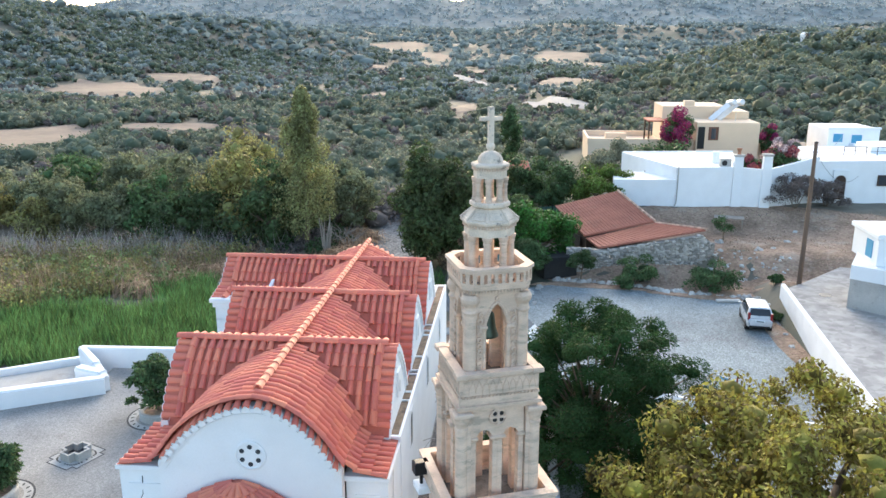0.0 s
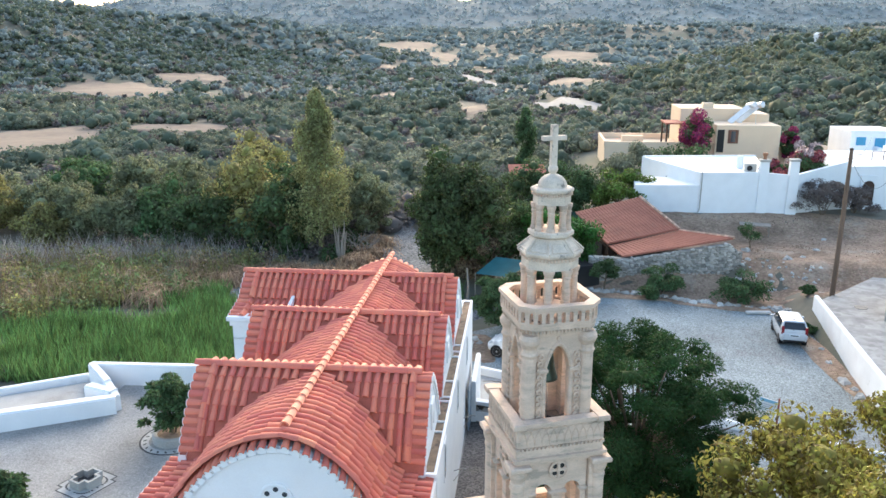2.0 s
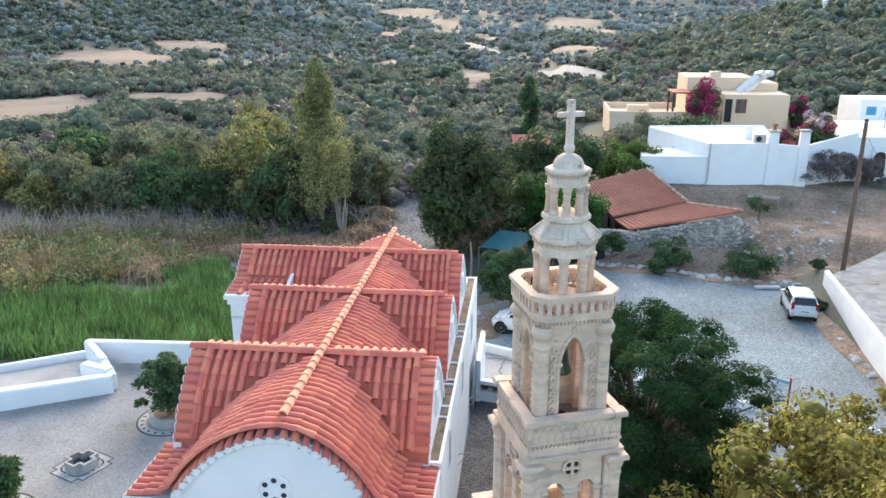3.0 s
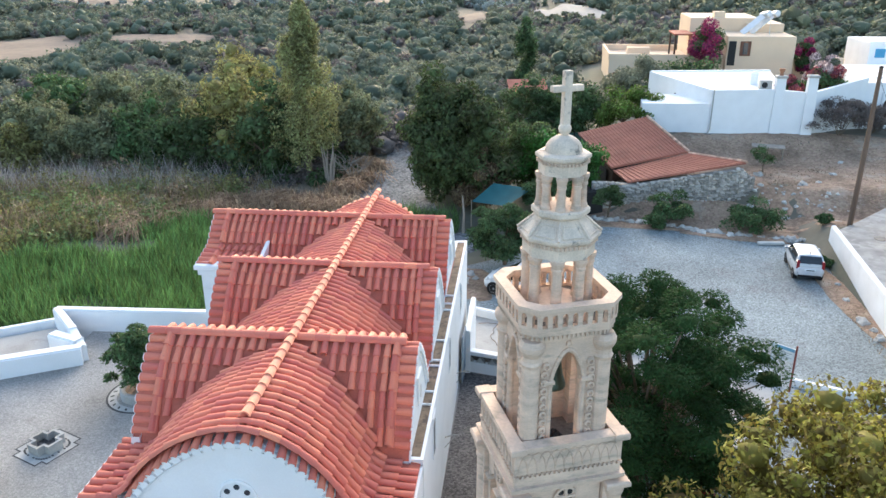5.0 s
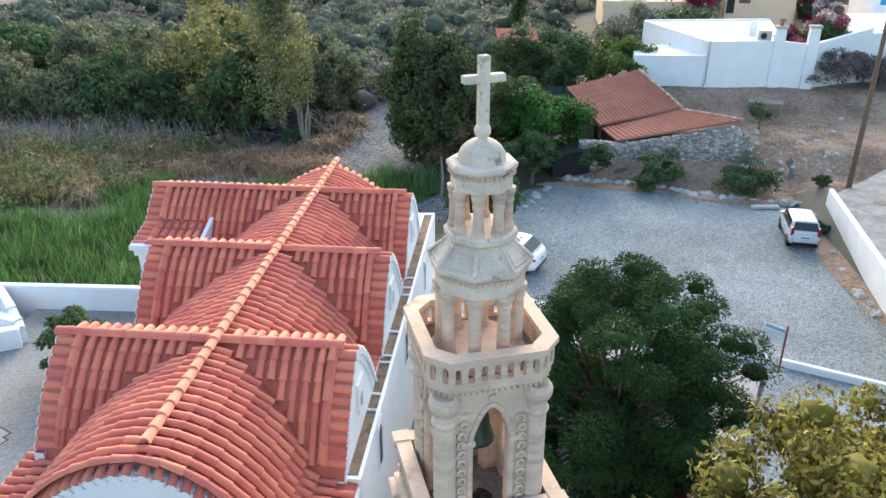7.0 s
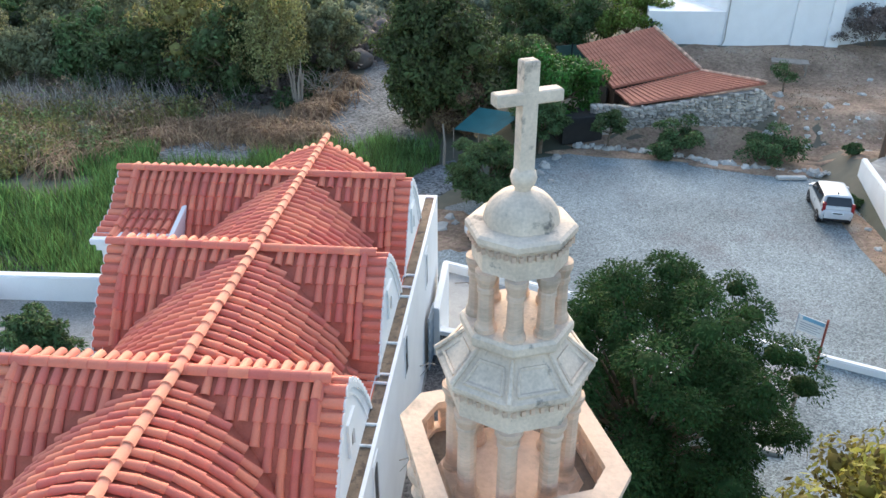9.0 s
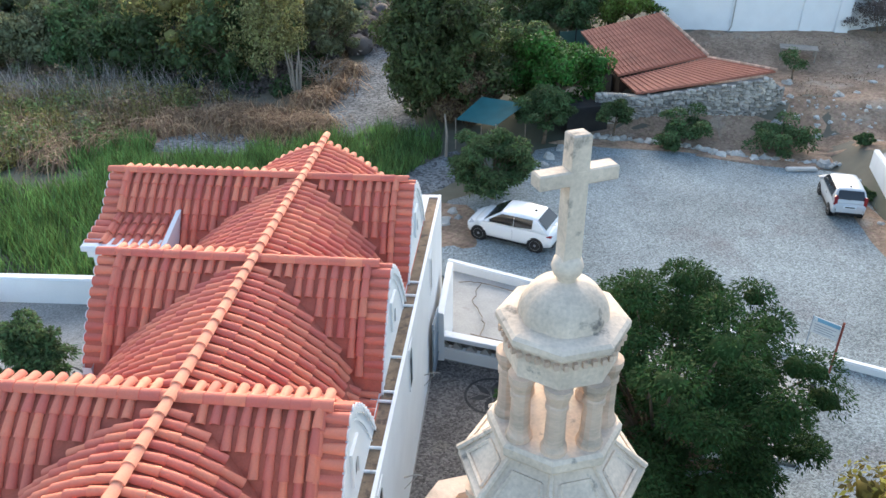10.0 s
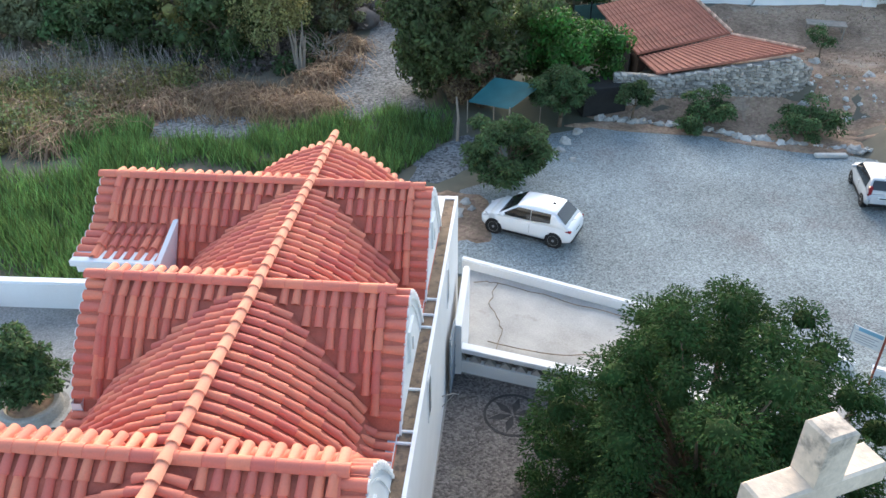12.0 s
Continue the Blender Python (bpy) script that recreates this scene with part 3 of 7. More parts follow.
# verge tiles along the two end gables of the nave, bedded in white mortar
mortar = Geo()
crest = Geo()
for yv, dy in ((FRONT + 0.02, -1), (BACK - 0.02, 1)):
    fn = lambda s: nave_z(s, yv)
    for way in (-1, 1):
        for x, z in slope_rows(fn, XC, -2.52 if way < 0 else 2.04, 0.246):
            dz = tangent(fn, x, way)
            lay((x - 0.1 * way, yv + 0.10 * dy, z - 0.23), (0, dy, -0.48), (-dz * way, 0, 1), many_tiles, COVER_V, COVER_F, single=dy < 0)
            if dy > 0:
                lay((x - 0.1 * way, yv + 0.08, z - 0.035), (0, 1, -0.1), (-dz * way, 0, 1), crest, TIP_V, TIP_F, 0.004)
            tx = Vector((1, 0, dz * way)).normalized()
            nz = Vector((-tx.z, 0, tx.x))
            o = Vector((x - 0.1 * way, yv + 0.07 * dy, z - 0.27))
            ring = [o + tx * 0.088 * math.cos(q * math.pi / 6) + nz * 0.088 * math.sin(q * math.pi / 6) for q in range(7)] + [o - tx * 0.09 - nz * 0.09, o + tx * 0.09 - nz * 0.09]
            mortar.add([tuple(p) for p in ring] + [(p.x, p.y - 0.14 * dy, p.z) for p in ring], [tuple(range(9)), tuple(range(17, 8, -1))] + [(i, 9 + i, 9 + (i + 1) % 9, (i + 1) % 9) for i in range(9)])
# the cross vaults: tiles run down to front and back
for k, (yc, x0, x1) in enumerate(VAULTS):
    fn = lambda s: vault_z(s, yc)
    xcol = x0 + 0.52
    while xcol < x1 - 0.42:
        for way in (-1, 1):
            long_arm = k == 2 and way < 0 and xcol < -3.1
            f2 = (lambda s: flare_z(s, yc)) if long_arm else fn
            for y, z in slope_rows(f2, yc, yc + way * (2.2 if long_arm else REACH), COURSE):
                if nave_z(xcol, y) > z + 0.05 and abs(xcol - XC) < 3.0:
                    continue
                dz = tangent(f2, y, way)
                lay((xcol, y, z - 0.035), (0, way, dz), (0, -dz * way, 1), many_tiles, COVER_V, COVER_F, single=k == 0 and way < 0 and len(single_tiles) < 300)
        xcol += PITCH
    for xe, dx in ((x0, -1), (x1, 1)):
        for way in (-1, 1):
            long_arm = k == 2 and way < 0 and dx < 0
            f2 = (lambda s: flare_z(s, yc)) if long_arm else fn
            for y, z in slope_rows(f2, yc, yc + way * (2.2 if long_arm else REACH - 0.02), 0.24):
                dz = tangent(f2, y, way)
                lay((xe + 0.02 * dx, y - 0.1 * way, z - 0.04), (dx, 0, -0.02), (0, -dz * way, 1), many_tiles, VERGE_V, VERGE_F, tilt=0.02)
                ty = Vector((0, 1, dz * way)).normalized()
                nz = Vector((0, -ty.z, ty.y))
                o = Vector((xe + 0.045 * dx, y - 0.1 * way, z - 0.045))
                ring = [o + ty * 0.10 * math.cos(q * math.pi / 6) + nz * 0.10 * math.sin(q * math.pi / 6) for q in range(7)]
                mortar.add([tuple(p) for p in ring] + [(p.x - 0.12 * dx, p.y, p.z) for p in ring], [tuple(range(7)), tuple(range(13, 6, -1))] + [(i, 7 + i, 7 + (i + 1) % 7, (i + 1) % 7) for i in range(7)])
            for y, z in slope_rows(f2, yc, yc + way * (2.2 if long_arm else REACH), COURSE):
                dz = tangent(f2, y, way)
                lay((xe - 0.47 * dx, y, z + 0.02), (0, way, dz), (0, -dz * way, 1), many_tiles, COVER_V, COVER_F)
    xr = x0 + 0.30
    while xr < x1 - 0.2:
        if xr < XC - 0.25 or k == 0 and xr > XC + 0.25:
            lay((xr, yc + 0.44, CROWN - 0.142), (0, 1, -0.28), (0, 0.28, 1), crest, COVER_V, COVER_F, 0.004)
        xr += PITCH
    xr = x0 + 0.36
    while xr < x1 + 0.05:
        lay((xr, yc, CROWN - 0.055), (1, 0, 0), (0, 0, 1), many_tiles, STRIP_V, STRIP_F, 0.003, tilt=0.01)
        xr += 0.36
yr = FRONT + 0.42
while yr < BACK - 0.1:
    one = Geo()
    lay((XC, yr, CROWN + 0.04), (0, -1, 0), (0, 0, 1), one, RIDGE_V, RIDGE_F, 0.008, tilt=0.045)
    ridge_row.append(one)
    yr += 0.36
# Ordinary tile ends in the paler ridge colour, which stands in for sunlight.
tagged(part("crest_tiles", crest, RIDGE, roof, "upper tile ends behind the ridges, coloured pale as sunlit", smooth=True), kind="stuff")
rest = part("roof_tiles", many_tiles, TILE, roof, smooth=True)
tagged(rest, kind="stuff")
for one in ridge_row:
    part("ridge_tile", one, RIDGE, roof, smooth=True)

tagged(part("verge_mortar", mortar, WHITE, roof), kind="stuff")

# walls
GROUND = 1.62


def gable(name, profile, plane, axis, thick, foot, label=""):
    """A gable wall under a curve: profile is points (s, z); plane its place across; axis the way it faces."""
    g = Geo()
    top = list(profile)
    k = len(top)
    v = []
    for d in (-thick / 2, thick / 2):
        for s, z in top:
            v.append((s, plane + d, z) if axis == "y" else (plane + d, s, z))
        for s, z in top:
            v.append((s, plane + d, foot) if axis == "y" else (plane + d, s, foot))
    f = []
    for o in (0, 2 * k):
        f += [(o + i, o + i + 1, o + k + i + 1, o + k + i) for i in range(k - 1)]
    f += [(i, i + 1, 2 * k + i + 1, 2 * k + i) for i in range(k - 1)]
    f += [(0, k, 3 * k, 2 * k), (k - 1, 2 * k - 1, 4 * k - 1, 3 * k - 1)]
    g.add(v, f)
    return part(name, g, WHITE, church, label)


def rim(geo, profile, plane, axis, wide, deep, scallop=0.0):
    """A raised band along a curve; scallops like mortar under the tile ends."""
    v, f = [], []
    for i, (s, z) in enumerate(profile):
        d = scallop * abs(math.sin(i * math.pi / 2))
        for a, b in ((plane, z), (plane + deep, z), (plane + deep, z - wide - d), (plane, z - wide - d)):
            v.append((s, a, b) if axis == "y" else (a, s, b))
    for i in range(len(profile) - 1):
        for j in range(4):
            f.append((4 * i + j, 4 * i + 4 + j, 4 * i + 4 + (j + 1) % 4, 4 * i + (j + 1) % 4))
    geo.add(v, f)


us = np.linspace(-2.56, 2.08, 45)
front_profile = [(u, nave_z(u, FRONT) - 0.27) for u in us]
gable("front_wall", front_profile, FRONT + 0.22, "y", 0.3, GROUND, "white gable end with a round arched top")
bandg = Geo()
rim(bandg, [(XF + (u - XF) * 0.985, nave_z(u, FRONT) - 0.29) for u in us], FRONT - 0.02, "y", 0.07, 0.12, 0.0)
rim(bandg, [(XF + (u - XF) * 0.93, nave_z(u, FRONT) - 0.44) for u in us], FRONT + 0.045, "y", 0.06, 0.05)
part("arch_moulding", bandg, WHITE, church)
# round window with six holes
ring = Geo()
ox, oz = XF + 0.02, 6.16
ring.turn([(0.40, 0), (0.40, 0.035), (0.35, 0.05), (0.35, 0.02), (0.0, 0.02)], 32, Matrix.Translation((ox, FRONT + 0.075, oz)) @ Euler((math.pi / 2, 0, 0)).to_matrix().to_4x4())
oculus = part("round_window", ring, WHITE, church, "white plaster rose window with six round holes")
for i in range(6):
    a = 2 * math.pi * i / 6 + math.pi / 2
    part("pane", Geo().turn([(0.062, 0), (0.062, 0.012), (0.05, 0.006)], 14, Matrix.Translation((ox + 0.235 * math.cos(a), FRONT + 0.05, oz + 0.235 * math.sin(a))) @ Euler((math.pi / 2, 0, 0)).to_matrix().to_4x4()), GLASS, oculus)
# side bays either side of the front gable
BAY = 12.40
for sx, xa, xb in ((-1, XF - 3.62, XF - 2.30), (1, XF + 2.30, XF + 3.36)):
    g = Geo().box(xa, xb, BAY + 0.12, 14.3, GROUND, 5.42)
    g.box(xa - 0.05, xb + 0.05, BAY + 0.02, 14.25, 5.40, 5.54, bevel=0.02)
    g.box(xa + 0.22, xb - 0.22, BAY + 0.09, BAY + 0.13, GROUND, 5.0)
    part("side_bay", g, WHITE, church)
# long side walls
part("north_wall", Geo().box(-3.42, -3.12, 14.2, 26.9, GROUND, 5.62), WHITE, church)
part("back_wall", Geo().box(-3.2, 3.0, BACK - 0.35, BACK - 0.1, GROUND, 5.4), WHITE, church)
gable("back_gable", [(u, nave_z(u, BACK) - 0.12) for u in us], BACK - 0.2, "y", 0.25, 5.3)
for yc, x0, x1 in VAULTS:
    ys = yc + REACH * np.linspace(-1, 1, 41)
    prof = [(y, vault_z(y, yc) - 0.10) for y in ys]
    gable("side_gable", prof, x1 - 0.10, "x", 0.2, 5.6, "white vault gable with a moulded rim")
    if x0 > -4:
        gable("side_gable", prof, x0 + 0.12, "x", 0.2, 5.9)
    r = Geo()
    rim(r, prof, x1 - 0.01, "x", 0.10, 0.05, 0.04)
    rim(r, [(yc + (y - yc) * 0.86, z - 0.20) for y, z in prof], x1 - 0.01, "x", 0.06, 0.03)
    part("gable_moulding", r, WHITE, church)
    if x0 > -4:
        r2 = Geo()
        rim(r2, prof, x0 - 0.02, "x", 0.10, 0.05, 0.04)
        part("gable_moulding", r2, WHITE, church)
    slot = Geo().arch_wall(0.55, 0.75, 0.26, 0.30, 0.13, 0.06, Matrix.Translation((x1 + 0.02, yc, 6.15)) @ Euler((0, 0, math.pi / 2)).to_matrix().to_4x4())
    w = part("lunette", slot, WHITE, church)
    part("pane", Geo().box(x1 - 0.005, x1 + 0.006, yc - 0.13, yc + 0.13, 6.15, 6.58), GLASS, w)
# the long north arm under the third vault
arm = Geo()
yc = VAULTS[2][0]
arm.box(-5.1, -3.2, yc - 2.0, yc + 1.75, GROUND, 5.75)
arm.box(-5.1, -3.2, yc - 2.0, yc - 1.3, 5.70, 6.42)
arm.box(-5.24, -3.15, yc - 2.22, yc - 1.6, 6.44, 6.61, bevel=0.02)
arm.box(-5.16, -3.18, yc - 2.12, yc - 1.7, 6.24, 6.46)
part("north_arm", arm, WHITE, church, "white walled side arm with a moulded cornice")
gable("side_gable", [(y, vault_z(y, yc) - 0.1) for y in np.linspace(yc - REACH, yc + REACH, 31)], -5.08, "x", 0.2, 5.6)
cheek = Geo()
pts = [(yc - 2.2, flare_z(yc - 2.2, yc) + 0.06), (yc - 0.9, vault_z(yc - 0.9, yc) + 0.06), (yc - 1.75, vault_z(yc - 1.75, yc) - 0.1), (yc - 2.15, 6.1)]
cheek.add([(x, y, z) for x in (-3.2, -3.08) for y, z in pts], [(0, 1, 2, 3), (7, 6, 5, 4)] + [(i, (i + 1) % 4, 4 + (i + 1) % 4, 4 + i) for i in range(4)])
part("cheek", cheek, WHITE, church)
# south wall with its gutter
sw = Geo()
sw.box(3.14, 3.22, 14.36, 27.95, GROUND, 5.66)
sw.box(3.05, 3.20, 13.2, 14.36, GROUND, 5.5)
sw.box(2.52, 2.86, 14.36, 27.95, 5.0, 5.64)
sw.box(2.80, 3.22, 14.30, 14.40, 5.2, 5.67)
sw.box(2.86, 3.14, 27.8, 27.95, 3.0, 5.65)
south = part("south_wall", sw, WHITE, church, "tall white side wall with a walled gutter on top")
part("gutter", Geo().box(2.86, 3.14, 14.4, 27.8, 5.3, 5.61), GUTTER, south, "gutter bed brown with dirt")
for yb in (16.55, 17.15, 18.45, 18.75, 19.9, 21.9, 22.35, 22.95):
    part("strap", Geo().box(2.85, 3.15, yb, yb + 0.05, 5.58, 5.66, bevel=0.012), WORNWHITE, south)
for yb, zz in ((16.4, 4.3), (20.6, 4.3), (24.8, 4.2)):
    w = part("window", Geo().arch_wall(0.52, 1.2, 0.40, 0.85, 0.2, 0.03, Matrix.Translation((3.225, yb, zz)) @ Euler((0, 0, math.pi / 2)).to_matrix().to_4x4()), WHITE, church)
    part("pane", Geo().box(3.216, 3.227, yb - 0.2, yb + 0.2, zz, zz + 1.05), GLASS, w)
# the apse below the front gable
ap = Geo().turn([(1.75, GROUND), (1.75, 4.35), (1.85, 4.40), (1.85, 4.5)], 28, Matrix.Translation((XF - 0.3, FRONT - 0.1, 0)))
part("apse_wall", ap, WHITE, church)
apr = Geo().turn([(1.95, 4.46), (1.5, 4.84), (0.9, 5.18), (0.4, 5.40), (0.06, 5.52)], 28, Matrix.Translation((XF - 0.3, FRONT - 0.1, 0)))
apse = part("apse_roof", apr, PAN, church, "half-dome of terracotta tiles over the apse")
cap_tiles = Geo()
for i in range(33):
    a = math.pi * (1.0 + i / 32)
    for j, (r, z, sl) in enumerate(((1.98, 4.47, -0.62), (1.62, 4.76, -0.62), (1.26, 5.00, -0.55), (0.90, 5.20, -0.48), (0.55, 5.36, -0.42))):
        if j > 1 and i % 2 or j > 3 and i % 4:
            continue
        d = Vector((math.cos(a), math.sin(a), sl))
        lay((XF - 0.3 + r * math.cos(a), FRONT - 0.1 + r * math.sin(a), z), d, (math.cos(a) * -sl, math.sin(a) * -sl, 1), cap_tiles, COVER_V, COVER_F)
part("apse_tiles", cap_tiles, TILE, apse, smooth=True)


# ---- the bell tower ----
TX, TY, TURNED = 5.70, 10.09, 20.5
WIDE = 1.0
tower = thing("bell_tower", "carved limestone bell tower with balconies, arches and a stone cross", "bell tower", (TX, TY, 0), TURNED)


def tpart(name, geo, mat=None, label="", parent=None, smooth=False):
    me = geo if isinstance(geo, bpy.types.Mesh) else geo.mesh(name, smooth)
    me.transform(Matrix.Diagonal((WIDE, WIDE, 1, 1)))
    return part(name, me, mat or STONE, parent or tower, label)


def ring_square(h, chamfer):
    c = chamfer
    return [(-h + c, -h), (h - c, -h), (h, -h + c), (h, h - c), (h - c, h), (-h + c, h), (-h, h - c), (-h, -h + c)]


def frame_plate(geo, outer, inner, z0, z1):
    k = len(outer)
    v = [(x, y, z) for z in (z0, z1) for pts in (outer, inner) for x, y in pts]
    f = []
    for i in range(k):
        j = (i + 1) % k
        f += [(i, j, 2 * k + j, 2 * k + i), (k + j, k + i, 3 * k + i, 3 * k + j), (2 * k + i, 2 * k + j, 3 * k + j, 3 * k + i), (j, i, k + i, k + j)]
    geo.add(v, f)


def dentils(geo, pts, z0, z1, step, size):
    for (xa, ya), (xb, yb) in zip(pts, pts[1:] + pts[:1]):
        L = math.hypot(xb - xa, yb - ya)
        n = max(1, int(L / step))
        for i in range(n):
            t = (i + 0.5) / n
            x, y = xa + (xb - xa) * t, ya + (yb - ya) * t
            geo.box(x - size, x + size, y - size, y + size, z0, z1)


def column(geo, x, y, z0, z1, r, n=12):
    geo.turn([(r * 1.35, z0), (r * 1.35, z0 + 0.04), (r * 1.1, z0 + 0.07), (r * 1.02, z0 + 0.12), (r * 0.95, z1 - 0.16), (r * 1.12, z1 - 0.15), (r * 1.12, z1 - 0.12),
              (r * 1.0, z1 - 0.11), (r * 1.3, z1 - 0.05), (r * 1.38, z1 - 0.04), (r * 1.38, z1)], n, Matrix.Translation((x, y, 0)))


def oct_ring(r):
    return [(r * math.cos(math.pi * (i + 0.5) / 4), r * math.sin(math.pi * (i + 0.5) / 4)) for i in range(8)]


# shaft below
shaft = Geo()
shaft.box(-0.98, 0.98, -0.98, 0.98, 0.4, 6.75)
shaft.box(-1.06, 1.06, -1.06, 1.06, 6.55, 6.85, bevel=0.04)
tpart("shaft", shaft)
rail = Geo()
frame_plate(rail, ring_square(1.12, 0.02), ring_square(1.0, 0.02), 6.85, 7.28)
frame_plate(rail, ring_square(1.16, 0.02), ring_square(0.96, 0.02), 7.28, 7.36)
tpart("balcony_rail", rail)
# lower storey: four piers, twin arches on every side, a rose over them
z0, z1 = 6.85, 9.12
for i in range(4):
    a = Matrix.Rotation(i * math.pi / 2, 4, "Z")
    pier = Geo()
    pier.box(-0.80, -0.56, -0.80, -0.56, z0, z1, a)
    for cx, cy in ((-0.74, -0.74),):
        mat = a @ Matrix.Translation((cx, cy, 0))
        pier.turn([(0.17, z0), (0.17, z0 + 0.08), (0.125, z0 + 0.14), (0.12, 8.72), (0.135, 8.74), (0.135, 8.79), (0.12, 8.81), (0.155, 8.92), (0.165, 8.95), (0.165, 9.04)], 16, mat)
        pier.box(-0.19, 0.19, -0.19, 0.19, 9.04, 9.14, mat, bevel=0.02)
    tpart("pier", pier)
    side = Geo()
    for dx in (-0.27, 0.27):
        side.arch_wall(0.54, z1 - z0, 0.34, 1.62, 0.20, 0.20, a @ Matrix.Translation((dx, -0.63, z0)))
    tpart("twin_arch", side)
    mid = Geo()
    column(mid, 0, 0, z0, 8.5, 0.075, 12)
    mid.box(-0.16, 0.16, -0.13, 0.13, 8.47, 8.54, bevel=0.015)
    for k in (-1, 1):
        column(mid, k * 0.50, 0, z0, 8.5, 0.05, 10)
        mid.box(k * 0.5 - 0.10, k * 0.5 + 0.10, -0.12, 0.12, 8.47, 8.54, bevel=0.015)
    me = mid.mesh("colonnette", True)
    c = tpart("colonnette", me)
    c.matrix_basis = a @ Matrix.Translation((0, -0.66, 0))
    me.materials.clear()
    me.materials.append(STONE)
    rose = Geo()
    at = a @ Matrix.Translation((0, -0.745, 8.94)) @ Euler((math.pi / 2, 0, 0)).to_matrix().to_4x4()
    rose.turn([(0.18, 0), (0.18, 0.035), (0.15, 0.042), (0.145, 0.005), (0.035, 0.005), (0.035, 0.035), (0.0, 0.035)], 20, at)
    for k in range(4):
        rose.box(0.02, 0.155, -0.02, 0.02, 0, 0.035, at @ Matrix.Rotation(k * math.pi / 2, 4, "Z"))
    r = tpart("rose", rose)
    for k in range(4):
        h = at @ Matrix.Rotation((k + 0.5) * math.pi / 2, 4, "Z") @ Matrix.Translation((0.094, 0, 0.0))
        tpart("rose_hole", Geo().turn([(0.044, 0), (0.044, 0.01), (0.01, 0.009)], 10, h), DARK, "", r)
tpart("lower_floor", Geo().box(-0.75, 0.75, -0.75, 0.75, 6.83, 6.89), DIRTSTONE)
arch = Geo()
arch.plate(ring_square(0.80, 0.02), 9.12, 9.40)
arch.plate(ring_square(0.86, 0.02), 9.20, 9.26)
tpart("architrave", arch)
# corbelled lower balcony with pointed-arch carving
WIDE = 0.93
bal = Geo()
bal.plate(ring_square(0.83, 0.01), 9.38, 9.46)
frame_plate(bal, ring_square(0.86, 0.01), ring_square(0.74, 0.01), 9.46, 9.84)
frame_plate(bal, ring_square(0.91, 0.01), ring_square(0.71, 0.01), 9.84, 9.91)
for sx, sy in ((-1, -1), (1, -1), (1, 1), (-1, 1)):
    bal.box(sx * 0.82 - 0.12, sx * 0.82 + 0.12, sy * 0.82 - 0.12, sy * 0.82 + 0.12, 9.82, 9.925, bevel=0.012)
lower_bal = tpart("balcony", bal, None, "square balcony with interlaced pointed arches in relief")
carve = Geo()
dentils(carve, ring_square(0.86, 0.01)[:], 9.40, 9.445, 0.075, 0.018)
for i in range(4):
    a = Matrix.Rotation(i * math.pi / 2, 4, "Z")
    n = 12
    for k in range(n):
        x = -0.80 + 1.60 * k / (n - 1)
        for sgn in (-1, 1):
            last = None
            for q in range(5):
                t = q / 4
                xx, zz = x + sgn * 0.145 * math.sin(t * math.pi / 2), 9.80 - 0.30 * (1 - math.cos(t * math.pi / 2)) ** 0.9
                if last and abs(xx) < 0.84:
                    p, d = a @ Vector((last[0], -0.868, last[1])), a @ Vector((xx, -0.868, zz))
                    carve.tube(p, d, 0.011, 0.011, 4)
                last = (xx, zz)
tagged(tpart("carving", carve, None, "", lower_bal), kind="stuff")
# belfry
WIDE = 0.92
bz0, bz1 = 9.44, 11.40
for i in range(4):
    a = Matrix.Rotation(i * math.pi / 2, 4, "Z")
    w = Geo()
    w.arch_wall(1.06, bz1 - bz0, 0.46, 1.30, 0.42, 0.17, a @ Matrix.Translation((0, -0.52, bz0)), pointed=True)
    tpart("belfry_wall", w, None, "")
    colm = Geo()
    colm.turn([(0.19, bz0), (0.19, bz0 + 0.1), (0.14, bz0 + 0.16), (0.135, 11.0), (0.15, 11.02), (0.165, 11.06), (0.14, 11.10), (0.135, 11.16), (0.185, 11.24), (0.195, 11.27), (0.195, 11.33), (0.15, 11.40)], 16,
              a @ Matrix.Translation((-0.56, -0.56, 0)))
    tpart("corner_column", colm, smooth=False)
    mould = Geo()
    for sgn in (-1, 1):
        last = None
        for q in range(9):
            t = q / 8
            x, z = sgn * (0.27 - 0.27 * t), bz0 + 1.30 + 0.47 * math.sin(t * math.pi / 2) ** 0.8
            if last:
                mould.tube(a @ Vector((last[0], -0.61, last[1])), a @ Vector((x, -0.61, z)), 0.035, 0.035, 6)
            last = (x, z)
        mould.box(sgn * 0.30 - 0.09, sgn * 0.30 + 0.09, -0.66, -0.56, bz0 + 1.26, bz0 + 1.33, a, bevel=0.012)
        mould.turn([(0.07, bz0), (0.06, bz0 + 0.1), (0.055, bz0 + 1.2), (0.075, bz0 + 1.27)], 10, a @ Matrix.Translation((sgn * 0.27, -0.57, 0)))
    tpart("arch_moulding", mould)
    for sgn in (-1, 1):
        for k in range(12):
            z = 9.62 + k * 0.125
            xx = sgn * (0.375 if z < 10.85 else 0.375 - (z - 10.85) * 0.2)
            tpart("rosette", Geo().turn([(0.058, 0), (0.058, 0.045), (0.034, 0.055), (0.024, 0.01), (0.0, 0.01)], 10, a @ Matrix.Translation((xx, -0.604, z)) @ Euler((math.pi / 2, 0, 0)).to_matrix().to_4x4()))
    tpart("rosette", Geo().turn([(0.05, 0), (0.05, 0.03), (0.03, 0.035), (0.02, 0.015), (0.0, 0.015)], 12, a @ Matrix.Translation((0, -0.61, 11.3)) @ Euler((math.pi / 2, 0, 0)).to_matrix().to_4x4()))
